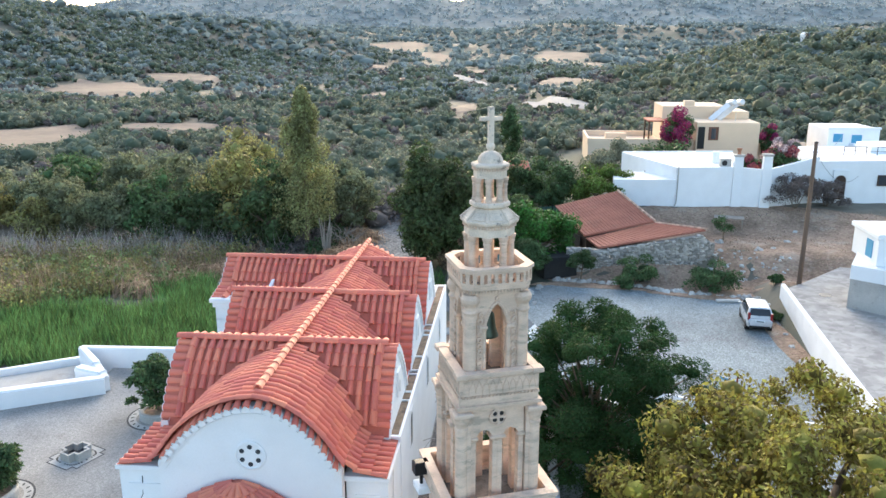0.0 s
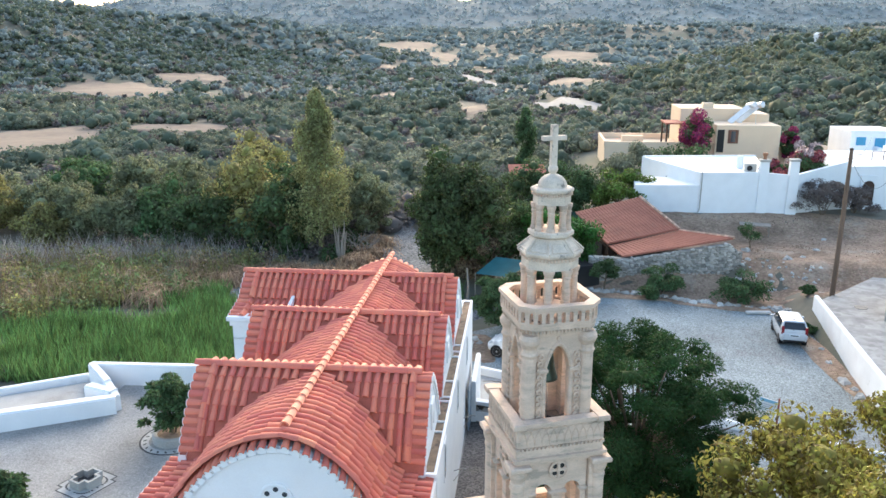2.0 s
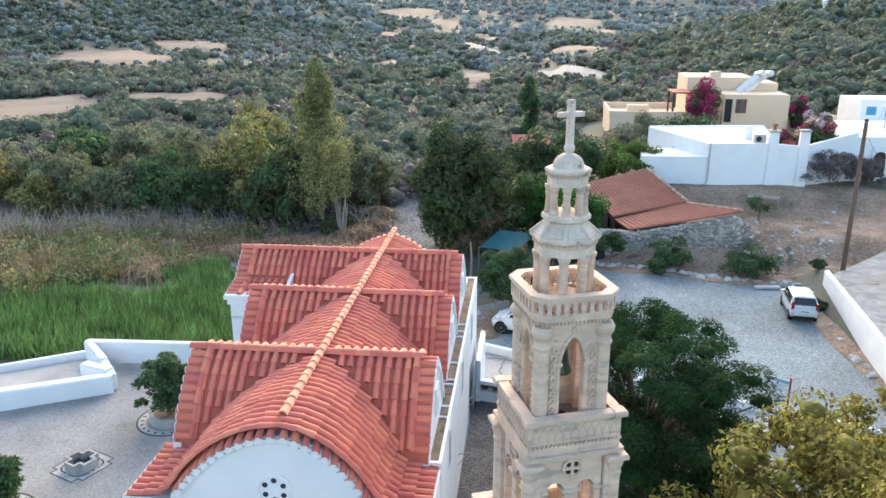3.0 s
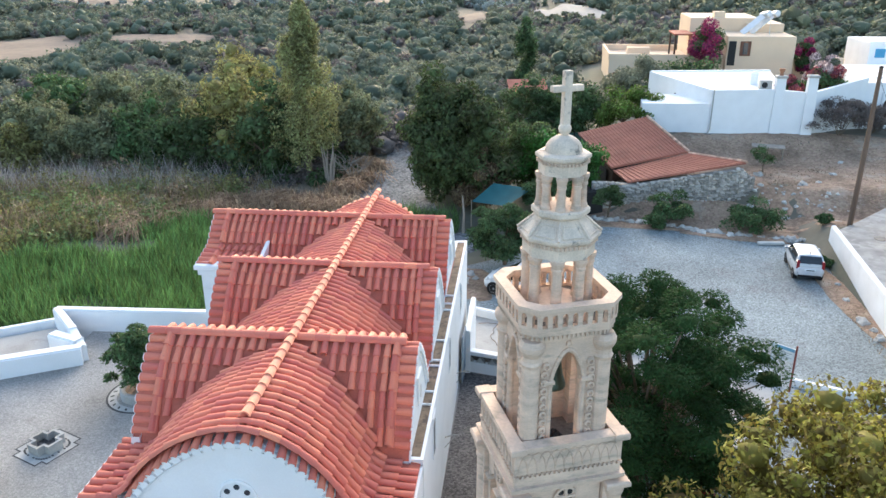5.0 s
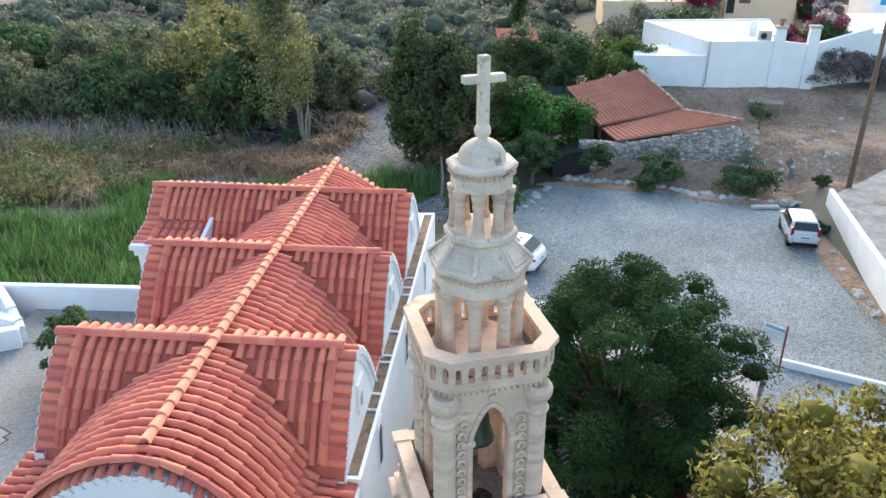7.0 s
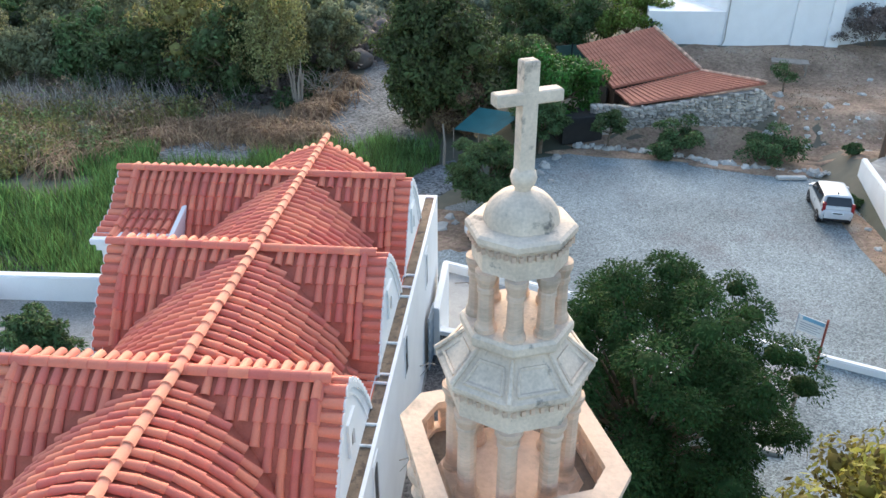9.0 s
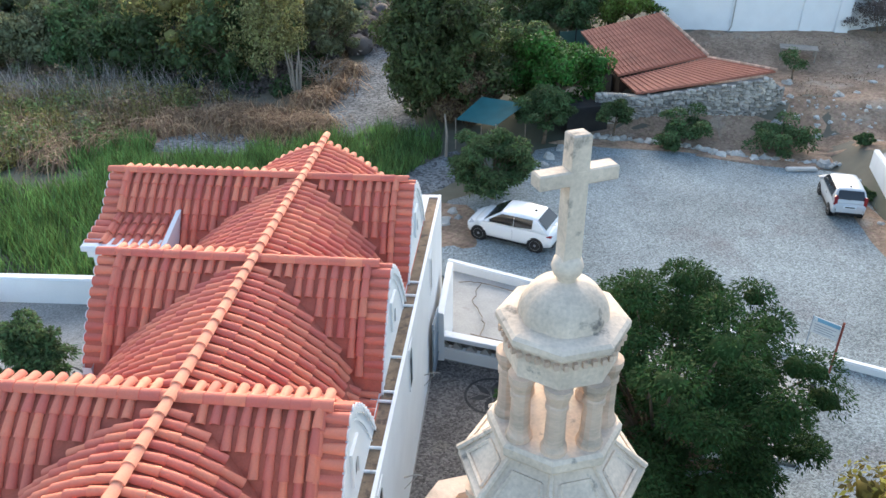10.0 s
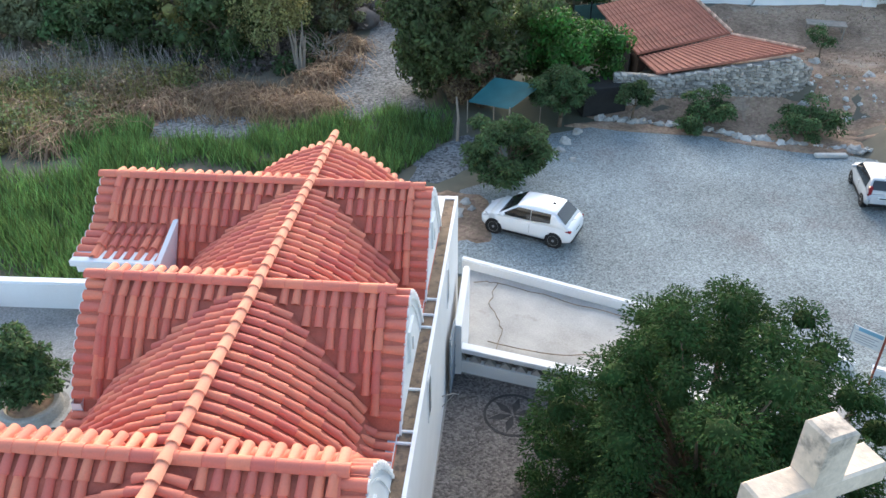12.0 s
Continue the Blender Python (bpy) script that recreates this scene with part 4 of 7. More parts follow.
tpart("belfry_floor", Geo().plate(ring_square(0.73, 0.01), 9.42, 9.47), DIRTSTONE)
tpart("gallery_floor", Geo().plate(ring_square(0.69, 0.19), 11.57, 11.592), DIRTSTONE)
tpart("belfry_ceiling", Geo().plate(ring_square(0.60, 0.01), 11.30, 11.42))
bell = tpart("bell", Geo().turn([(0.235, 10.34), (0.228, 10.38), (0.18, 10.52), (0.15, 10.70), (0.135, 10.80), (0.06, 10.86), (0.02, 10.87), (0.02, 11.3)], 20), BRONZE, "dark green bronze bell hanging in the arch", smooth=True)
tpart("clapper", Geo().turn([(0.01, 10.24), (0.035, 10.28), (0.012, 10.34), (0.01, 10.7)], 8), IRON, "", bell)
rag = Geo()
for k in range(9):
    rag.turn([(0.02, 9.46), (random.uniform(0.06, 0.13), 9.5), (random.uniform(0.03, 0.1), 9.57), (0.01, 9.62)], 7, Matrix.Translation((random.uniform(-0.22, 0.22), random.uniform(-0.35, -0.1), random.uniform(0, 0.05))))
tpart("rope_heap", rag, IRON, "heap of dark rope and cloth on the floor")
# upper cornice and balcony with round-headed slots
WIDE = 0.89
up = Geo()
up.plate(ring_square(0.66, 0.16), 11.38, 11.50)
up.plate(ring_square(0.76, 0.2), 11.50, 11.58)
frame_plate(up, ring_square(0.79, 0.24), ring_square(0.69, 0.21), 11.58, 11.63)
frame_plate(up, ring_square(0.83, 0.25), ring_square(0.66, 0.20), 11.86, 11.925)
posts = ring_square(0.79, 0.24)
upper_bal = tpart("upper_balcony", up, None, "chamfered balcony with a slotted parapet")
for (xa, ya), (xb, yb) in zip(posts, posts[1:] + posts[:1]):
    L = math.hypot(xb - xa, yb - ya)
    n = max(1, round(L / 0.165))
    ang = math.atan2(yb - ya, xb - xa)
    for k in range(n):
        t = (k + 0.5) / n
        slots = Geo().arch_wall(L / n, 0.235, 0.082, 0.15, 0.04, 0.10, Matrix.Translation((xa + (xb - xa) * t, ya + (yb - ya) * t, 11.628)) @ Matrix.Rotation(ang, 4, "Z") @ Matrix.Translation((0, 0.045, 0)), n=5)
        tpart("parapet_slot", slots, None, "", upper_bal)
dn = Geo()
dentils(dn, ring_square(0.74, 0.2), 11.44, 11.495, 0.07, 0.016)
tagged(tpart("dentil_band", dn, None, "", upper_bal), kind="stuff")
# octagonal lantern, two stages
WIDE = 1.0
tpart("lantern_floor", Geo().turn([(0.58, 11.58), (0.53, 11.66)], 8, phase=0.5))
for i in range(8):
    a = 2 * math.pi * (i + 0.5) / 8
    c = Geo()
    column(c, 0.415 * math.cos(a), 0.415 * math.sin(a), 11.64, 12.44, 0.072)
    tpart("lantern_column", c, smooth=False)
st = Geo()
st.turn([(0.485, 12.44), (0.485, 12.58), (0.50, 12.59), (0.50, 12.64), (0.545, 12.67), (0.56, 12.70), (0.56, 12.73), (0.53, 12.745), (0.37, 12.90), (0.31, 12.96), (0.31, 12.975)], 8, phase=0.5)
stage = tpart("lantern_roof", st, LICHEN, "flared octagonal stone roof with panels")
pan = Geo()
for i in range(8):
    a = 2 * math.pi * i / 8
    b = Matrix.Rotation(a, 4, "Z")
    pts = [(0.478, -0.14, 12.765), (0.478, 0.14, 12.765), (0.352, 0.09, 12.885), (0.352, -0.09, 12.885)]
    for p, q in zip(pts, pts[1:] + pts[:1]):
        pan.tube(b @ Vector(p), b @ Vector(q), 0.014, 0.014, 5)
    e = Matrix.Rotation(a + math.pi / 8, 4, "Z")
    pan.tube(e @ Vector((0.56, 0, 12.745)), e @ Vector((0.335, 0, 12.94)), 0.02, 0.016, 6)
tpart("panel_moulding", pan, LICHEN, "", stage)
d2 = Geo()
dentils(d2, oct_ring(0.51), 12.60, 12.645, 0.06, 0.014)
tagged(tpart("dentil_band", d2, None, "", stage), kind="stuff")
led = Geo().turn([(0.33, 12.95), (0.38, 12.98), (0.39, 13.0), (0.39, 13.05), (0.37, 13.07), (0.2, 13.07)], 8, phase=0.5)
tpart("ledge", led, LICHEN)
for i in range(8):
    a = 2 * math.pi * (i + 0.5) / 8
    c = Geo()
    column(c, 0.275 * math.cos(a), 0.275 * math.sin(a), 13.06, 13.52, 0.056)
    tpart("lantern_column", c)
cp = Geo().turn([(0.315, 13.52), (0.315, 13.66), (0.325, 13.67), (0.325, 13.70), (0.35, 13.72), (0.362, 13.74), (0.362, 13.775), (0.34, 13.79), (0.27, 13.80)], 8, phase=0.5)
cap = tpart("cap", cp, LICHEN, "octagonal stone cap, spotted with lichen")
d3 = Geo()
dentils(d3, oct_ring(0.34), 13.665, 13.70, 0.05, 0.012)
tagged(tpart("dentil_band", d3, None, "", cap), kind="stuff")
dome = Geo()
prof = [(0.245 * math.cos(t), 13.80 + 0.215 * math.sin(t)) for t in np.linspace(0, math.pi / 2 - 0.2, 9)]
dv, df = [], []
N = 48
for r, z in prof:
    for i in range(N):
        a = 2 * math.pi * i / N
        rr = r * (1 - 0.05 * (1 - abs(math.sin(4 * a)) ** 0.5))
        dv.append((rr * math.cos(a), rr * math.sin(a), z))
for j in range(len(prof) - 1):
    for i in range(N):
        df.append((j * N + i, j * N + (i + 1) % N, (j + 1) * N + (i + 1) % N, (j + 1) * N + i))
df.append(tuple((len(prof) - 1) * N + i for i in range(N)))
dome.add(dv, df)
tpart("dome", dome, LICHEN, "ribbed stone dome with dark lichen", smooth=True)
tpart("knob", Geo().turn([(0.06, 13.99), (0.05, 14.02), (0.075, 14.05), (0.085, 14.09), (0.075, 14.13), (0.055, 14.15)], 16), LICHEN, smooth=True)
cross = Geo()
cm = Matrix.Rotation(radians(6), 4, "Z")
cross.box(-0.05, 0.05, -0.045, 0.045, 14.12, 14.82, cm, bevel=0.008)
cross.box(-0.215, 0.215, -0.046, 0.046, 14.56, 14.64, cm, bevel=0.008)
tpart("cross", cross, LICHEN, "plain stone cross")


# ---- ground ----
def step(a, b, v):
    t = min(max((v - a) / (b - a), 0.0), 1.0)
    return t * t * (3 - 2 * t)


def ground_z(x, y):
    z = -0.05
    z += 1.75 * step(47.8, 50.5, y + 0.05 * (x - 12)) * step(9, 12.5, x)
    z += 1.1 * step(55, 60, y) * step(12, 16, x) * (1 - step(64, 70, y))
    z += 1.1 * step(21.9, 22.5, x) * step(25, 30, y) * (1 - step(44, 50, y))
    z += 0.9 * step(-5, -10, x) * (1 - step(34, 55, y))
    z += 0.10 * noise.noise((x * 0.5, y * 0.5, 0)) * step(46, 50, math.hypot(x, y))
    d = math.hypot(x, y)
    if d > 60:
        z += 0.7 * noise.noise((x * 0.03, y * 0.03, 0)) * step(60, 90, d)
        z += 12.5 * math.exp(-(((x - 92) / 46) ** 2 + ((y - 245) / 62) ** 2))
        z += 9.5 * math.exp(-(((x - 165) / 60) ** 2 + ((y - 215) / 80) ** 2))
        z += 4 * math.exp(-(((x - 62) / 26) ** 2 + ((y - 165) / 40) ** 2))
        z += 36 * math.exp(-(((x + 300) / 110) ** 2 + ((y - 430) / 120) ** 2))
        z += 20 * math.exp(-(((x + 230) / 55) ** 2 + ((y - 300) / 70) ** 2))
        z += 20 * math.exp(-(((x + 175) / 70) ** 2 + ((y - 520) / 90) ** 2))
        z += 26 * step(450, 900, y) * (1 + 0.5 * noise.noise((x * 0.008, y * 0.008, 3)))
    return z


def grid(a, b, fine):
    return [a + (b - a) * i / fine for i in range(fine)]


gx = [-2600, -1900, -1400, -1100] + grid(-900, -150, 38) + grid(-150, -30, 30) + grid(-30, 50, 64) + grid(50, 300, 50) + grid(300, 900, 24) + [900, 1200, 1600, 2100, 2800]
gy = [-900, -500, -200, -90] + grid(-40, 30, 14) + grid(30, 62, 44) + grid(62, 300, 64) + grid(300, 1000, 50) + [1000, 1300, 1700, 2300, 3200]
land = solid("ground", Geo().sheet(gx, gy, lambda x, y: (x, y, ground_z(x, y))), LAND, "dry valley ground with scrub rising to hills", "ground", kind="structure", smooth=True)


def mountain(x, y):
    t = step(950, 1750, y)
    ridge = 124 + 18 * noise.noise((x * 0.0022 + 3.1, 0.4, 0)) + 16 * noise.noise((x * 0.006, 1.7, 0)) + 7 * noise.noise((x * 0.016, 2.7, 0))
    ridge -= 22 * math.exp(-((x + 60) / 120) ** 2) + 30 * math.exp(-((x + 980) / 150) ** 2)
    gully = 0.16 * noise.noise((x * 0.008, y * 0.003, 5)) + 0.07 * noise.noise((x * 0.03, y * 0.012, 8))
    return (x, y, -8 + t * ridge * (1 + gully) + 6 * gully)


solid("backdrop", Geo().sheet(np.linspace(-1900, 1500, 150), np.linspace(900, 1900, 44), mountain), MOUNTAIN, "distant mountain range with scrub and pale rock, tinted for haze", "mountains", kind="structure", smooth=True)


def flat(name, outline, z, material, label, depth=0.3, category="pavement", kind="structure"):
    return solid(name, Geo().plate(outline, z - depth, z), material, label, category, kind=kind)


def patch(name, x, y, rx, ry, turn, material, label, lift=0.12, wob=0.25, n=64, category="field", seed=0):
    """A field or bare place with an uneven edge, laid on the land."""
    c, s = math.cos(radians(turn)), math.sin(radians(turn))
    g = Geo()
    rings = 5
    v = [(x, y, ground_z(x, y) + lift)]
    for k in range(1, rings + 1):
        for i in range(n):
            a = 2 * math.pi * i / n
            r = (1 + wob * noise.noise((math.cos(a) * 1.7 + seed, math.sin(a) * 1.7, 3.3 + seed)) + 0.35 * wob * noise.noise((math.cos(a) * 5, math.sin(a) * 5, seed))) * k / rings
            px, py = rx * r * math.cos(a), ry * r * math.sin(a)
            wx, wy = x + px * c - py * s, y + px * s + py * c
            v.append((wx, wy, ground_z(wx, wy) + (lift if k < rings else -0.1)))
    f = [(0, 1 + i, 1 + (i + 1) % n) for i in range(n)]
    for k in range(rings - 1):
        for i in range(n):
            j = (i + 1) % n
            f.append((1 + k * n + i, 1 + (k + 1) * n + i, 1 + (k + 1) * n + j, 1 + k * n + j))
    g.add(v, f)
    return solid(name, g, material, label, category, kind="structure", smooth=True)


FIELDS = [(-80, 121, 12, 21, 8), (-60, 139, 13, 6, 5), (-128, 240, 19, 30, 35), (-126, 298, 17, 17, 0), (-8, 185, 4, 11, 0), (17, 270, 9, 30, -4), (-98, 640, 26, 60, 0), (-45, 330, 5, 13, 0), (-75, 430, 7, 22, 10),
          (30, 560, 20, 50, 0), (18, 850, 40, 22, 0), (125, 850, 40, 20, 0), (-110, 180, 6, 4, 10), (-38, 230, 4, 8, 0), (-20, 420, 6, 22, 0), (-60, 560, 12, 40, 10), (48, 470, 8, 22, 0)]
for i, (x, y, rx, ry, tn) in enumerate(FIELDS):
    patch("field", x, y, rx, ry, tn, STRAW, "dry harvested field of pale straw", 0.25 if y < 200 else 0.5, 0.5, seed=i * 1.7)
ROADS = [(12.5, 186, 4.6, 28, 15), (-19, 335, 3.4, 60, 14), (-60, 700, 30, 14, 0)]
for i, (x, y, rx, ry, tn) in enumerate(ROADS):
    patch("road", x, y, rx, ry, tn, PALEROAD, "pale dry road through the valley", 0.3, 0.2, category="road", seed=30 + i)


def lane(name, line, material, label, lift=0.07):
    """A lane along a line of (x, y, half width), with soft uneven edges."""
    ts = np.linspace(0, len(line) - 1, 60)
    cx, cy, cw = [np.interp(ts, range(len(line)), [p[k] for p in line]) for k in range(3)]
    g = Geo()

    def at(i, u):
        i = int(i)
        x = cx[i] + u * (cw[i] + 0.35 * noise.noise((cy[i] * 0.6, u * 3, 4)))
        return (x, cy[i], ground_z(x, cy[i]) + (lift if abs(u) < 0.95 else -0.08))
    g.sheet(range(60), (-1, -0.75, -0.4, 0, 0.4, 0.75, 1), at)
    return solid(name, g, material, label, "road", kind="structure", smooth=True)


flat("parking_lot", [(1.0, 33.0), (4.5, 31.5), (9.0, 30.5), (14, 27.5), (21.5, 24.0), (22.0, 30), (21.9, 36), (21.6, 43.6), (18, 44.6), (14, 45.6), (9, 46.6), (6.2, 45.2), (5.0, 41.0), (2.2, 38.8)], 0.06, GRAVEL, "grey gravel parking ground")
patch("dirt_verge", 2.3, 36.5, 1.9, 2.6, 20, EARTH, "trodden bare earth beside the parking ground", 0.13, 0.3, category="ground", seed=51)
patch("dirt_verge", 11.0, 46.3, 4.5, 0.7, -5, EARTH, "dry earth verge under the rock border", 0.16, 0.3, category="ground", seed=52)
patch("dirt_verge", 17.5, 44.9, 3.5, 0.8, -12, EARTH, "dry earth verge under the rock border", 0.16, 0.3, category="ground", seed=53)
patch("dirt_verge", 21.0, 36.0, 0.8, 6.5, 3, EARTH, "dry grassy earth along the white wall", 0.15, 0.3, category="ground", seed=54)
lane("dirt_track", [(-2.3, 46.0, 2.9), (-3.0, 48.5, 3.0), (-4.2, 52, 2.8), (-4.7, 56, 2.2), (-5.0, 59.5, 1.5), (-5.4, 63, 0.9), (-5.8, 67, 0.5)], TRACK, "stony grey track between trees")
patch("bare_ground", 1.5, 42.3, 1.5, 3.4, -25, TRACK, "pale sandy ground beside the parking place", 0.06, 0.3, category="ground", seed=56)
patch("bare_ground", -10.8, 43.4, 3.9, 2.0, 4, TRACK, "bare pale earth behind the church", 0.06, 0.4, category="ground", seed=57)
patch("brown_ground", -15.5, 45.8, 12.0, 4.6, 10, EARTH, "brown dry earth among cut reeds", 0.04, 0.3, category="ground", seed=58)
patch("verge_bank", 15.5, 47.6, 8.5, 1.9, -6, EARTH, "stony earth bank under the rubble wall", 0.07, 0.12, category="ground", seed=60)
patch("dry_plot", 24, 54.6, 14, 8.2, 0, EARTH, "dry brown plot of earth with straw", 0.06, 0.15, category="ground", seed=59)
patch("bare_verge", 25.2, 48.6, 4.6, 3.4, 40, EARTH, "dry earth between the lane and the plot", 0.10, 0.15, category="ground", seed=62)
patch("bare_verge", 21.6, 46.4, 3.4, 2.4, -25, EARTH, "dry stony earth beside the lane", 0.05, 0.3, category="ground", seed=61)
flat("courtyard", [(-16.5, -4), (7.5, -4), (7.5, 24.3), (6.2, 24.6), (3.3, 25.2), (-5, 27.0), (-12.0, 27.0), (-12.0, 24.6), (-18.0, 20.9), (-17.5, -4)], GROUND, PEBBLE, "pebble-paved church courtyard", 1.7)
flat("forecourt", [(7.6, -4), (24.0, -4), (21.2, 24.2), (20.8, 26.1), (15.6, 28.1), (13.4, 23.2), (7.6, 24.3)], 0.07, GRAVEL, "grey worn forecourt paving under the trees", 0.2)
flat("side_court", [(3.17, -4), (7.48, -4), (7.48, 24.2), (6.2, 24.5), (3.17, 25.1)], GROUND + 0.006, DARKPEB, "dark pebble paving beside the church", 0.004)


# ---- trees and plants ----
def limb_tree(trunk, at, height, spread, radius, n=6, seed=1, lean=0.0):
    r = random.Random(seed)
    x, y, z = at
    top = (x + lean, y, z + height)
    mid = (x + lean * 0.4 + r.uniform(-0.1, 0.1), y + r.uniform(-0.1, 0.1), z + height * 0.5)
    trunk.bend([(x, y, z - 0.2), mid, top], [radius * 1.25, radius, radius * 0.75], 9)
    for i in range(n):
        a = 2 * math.pi * (i + r.random() * 0.6) / n
        s = spread * r.uniform(0.6, 1.0)
        p1 = (top[0] + 0.45 * s * math.cos(a), top[1] + 0.45 * s * math.sin(a), top[2] + 0.35 * spread * r.uniform(0.5, 1.0))
        p2 = (top[0] + s * math.cos(a), top[1] + s * math.sin(a), top[2] + spread * r.uniform(0.25, 0.8))
        trunk.bend([top, p1, p2], [radius * 0.6, radius * 0.38, radius * 0.12], 6)


def tree(name, at, trunk_h, crown_at, rad, hei, leaf, label, clumps=40, clump=0.7, per=220, size=0.1, squash=0.65, thin=0.4, lumpy=0.3, tr=0.14, seed=3, bark=None, group="", category="tree"):
    t = thing(name, label, category, at, 0, group)
    g = Geo()
    limb_tree(g, (0, 0, 0), trunk_h, rad * 0.8, tr, 7, seed)
    part("trunk", g, bark or BARK, t, smooth=True)
    c, r = crown_clumps(np.array(crown_at) - np.array(at), rad, hei, clumps, clump, lumpy)
    keep = c[:, 2] > 0.35
    me = quads("crown", leaf_quads(c[keep], r[keep], per, size, squash, 0.4, thin), cores(c[keep], r[keep], 1, squash, 0.52))
    part("crown", me, leaf, t)
    return t


def bush(name, x, y, r, h, leaf, label, per=260, size=0.09, clumps=22, category="bush", z=None, group=""):
    z = ground_z(x, y) if z is None else z
    t = thing(name, label, category, (x, y, z), 0, group)
    g = Geo()
    for i in range(5):
        a = i * 1.3 + x
        g.bend([(0.05 * math.cos(a), 0.05 * math.sin(a), -0.1), (0.25 * r * math.cos(a), 0.25 * r * math.sin(a), h * 0.4), (0.6 * r * math.cos(a), 0.6 * r * math.sin(a), h * 0.75)], [0.035, 0.025, 0.01], 5)
    part("stem", g, BARK, t)
    c, rr = crown_clumps((0, 0, h * 0.5), r * 0.85, h * 0.45, clumps, r * 0.30, 0.4)
    c[:, 2] = np.maximum(c[:, 2], r * 0.14)
    part("foliage", quads("foliage", spray_quads(c, rr, per, size, 0.8, 0.4)), leaf, t)
    return t


def lobed_tree(name, at, trunk_h, crown_at, rad, hei, leaf, label, count, lobe, per, size, gap=0.18, tr=0.14, seed=3, inner=0.35):
    """A tree whose crown is many drooping sprays on open limbs."""
    t = thing(name, label, "tree", at)
    off = np.array(crown_at) - np.array(at)
    c, r = lobes(off, rad - lobe * 0.6, hei - lobe * 0.4, count, lobe, gap, seed)
    g = Geo()
    fork = (0.1, 0, trunk_h)
    g.bend([(0, 0, -0.2), (0.06, 0.03, trunk_h * 0.5), fork], [tr * 1.3, tr, tr * 0.8], 9)
    for i in range(0, len(c), 2):
        m = (0.5 * c[i][0], 0.5 * c[i][1], trunk_h + 0.55 * (c[i][2] - trunk_h))
        g.bend([fork, m, tuple(c[i] - (0, 0, 0.1))], [tr * 0.42, tr * 0.25, tr * 0.08], 5)
    part("trunk", g, BARK, t, smooth=True)
    ci, ri = crown_clumps(off, rad * 0.62, hei * 0.62, max(4, int(count * inner)), lobe, 0.2)
    q = np.concatenate([spray_quads(c, r, per, size, 0.75, 0.36), spray_quads(ci, ri, per // 3, size * 1.1, 0.75, 0.36)])
    part("crown", quads("crown", q, cores(np.concatenate([c, ci]), np.concatenate([r, ri]), 1, 0.62, 0.5)), leaf, t)
    return t


lobed_tree("shade_tree", (8.9, 20.4, 0.05), 2.4, (8.9, 20.4, 3.1), 3.85, 4.35, DARKLEAF, "broad dark green shade tree with feathery drooping leaves", 210, 0.62, 760, 0.052, 0.12, 0.2, 6, 0.25)
tree("yellowing_tree", (13.6, 13.0, 0.05), 3.6, (13.8, 12.7, 5.15), 5.1, 2.35, YELLOWLEAF, "bushy tree with yellowing olive leaves", 250, 0.62, 290, 0.084, 0.8, 0.5, 0.2, 0.24, 5)
tree("broad_tree", (0.6, 50.4, 0.0), 2.2, (0.7, 50.4, 4.3), 3.3, 4.0, OLIVEDARK, "tall dense dark green tree at the track", 120, 0.9, 260, 0.15, 0.85, 0.5, 0.2, 0.28, 7)
tree("broad_tree", (2.6, 49.0, 0.0), 1.2, (2.4, 48.9, 1.7), 1.9, 1.7, RUSTLEAF, "brownish dry lower tree beside the track", 34, 0.6, 260, 0.10, 0.85, 0.5, 0.3, 0.16, 8)
tree("bright_tree", (7.4, 50.4, 0.0), 1.6, (7.4, 50.2, 2.5), 2.3, 2.1, FRESHLEAF, "fresh green leafy tree by the barn", 40, 0.8, 320, 0.13, 0.75, 0.45, 0.25, 0.18, 9)
tree("bright_tree", (5.6, 52.5, 0.0), 2.0, (5.8, 52.5, 3.2), 1.9, 2.3, DARKFRESH, "fresh green leafy tree behind the shade net", 30, 0.8, 300, 0.13, 0.75, 0.45, 0.25, 0.18, 10)
lobed_tree("carob_tree", (4.2, 39.2, 0.0), 0.9, (4.2, 39.2, 1.7), 2.35, 1.65, CAROB, "small green tree over the white hatchback", 60, 0.5, 260, 0.10, 0.15, 0.10, 11)
lobed_tree("carob_tree", (6.6, 46.4, 0.0), 0.9, (6.5, 46.6, 1.8), 1.8, 1.4, CAROB, "small green tree near the shade net", 40, 0.45, 240, 0.10, 0.15, 0.1, 12)
lobed_tree("young_tree", (10.3, 47.0, 0.1), 0.9, (10.3, 47.0, 1.5), 1.1, 0.8, CAROB, "young green tree before the stone wall", 14, 0.36, 240, 0.09, 0.15, 0.06, 13)
for i, (x, y, r, h) in enumerate(((14.0, 47.1, 1.65, 1.7), (18.9, 46.3, 1.85, 1.9), (13.2, 45.9, 0.6, 0.8), (21.3, 40.8, 0.5, 0.5), (22.6, 45.2, 0.5, 0.5))):
    bush("green_bush", x, y, r, h, CAROB, "green bush growing before the rubble wall" if i < 2 else "small low green bush on the gravel edge", group="bushes by the parking ground")
tree("bare_tree", (21.1, 53.2, 1.72), 0.9, (21.1, 53.2, 3.0), 0.8, 0.6, CAROB, "thin little tree on the dry plot", 9, 0.35, 120, 0.07, 0.6, 0.4, 0.3, 0.05, 14)
bush("dry_shrub", 28.2, 60.2, 2.3, 3.0, DRYLEAF, "large dry grey-brown shrub against the white wall", 300, 0.08, 30)
bush("dry_shrub", 31.0, 61.4, 1.9, 2.1, DRYLEAF, "large dry grey-brown shrub against the white wall", 260, 0.08, 24)

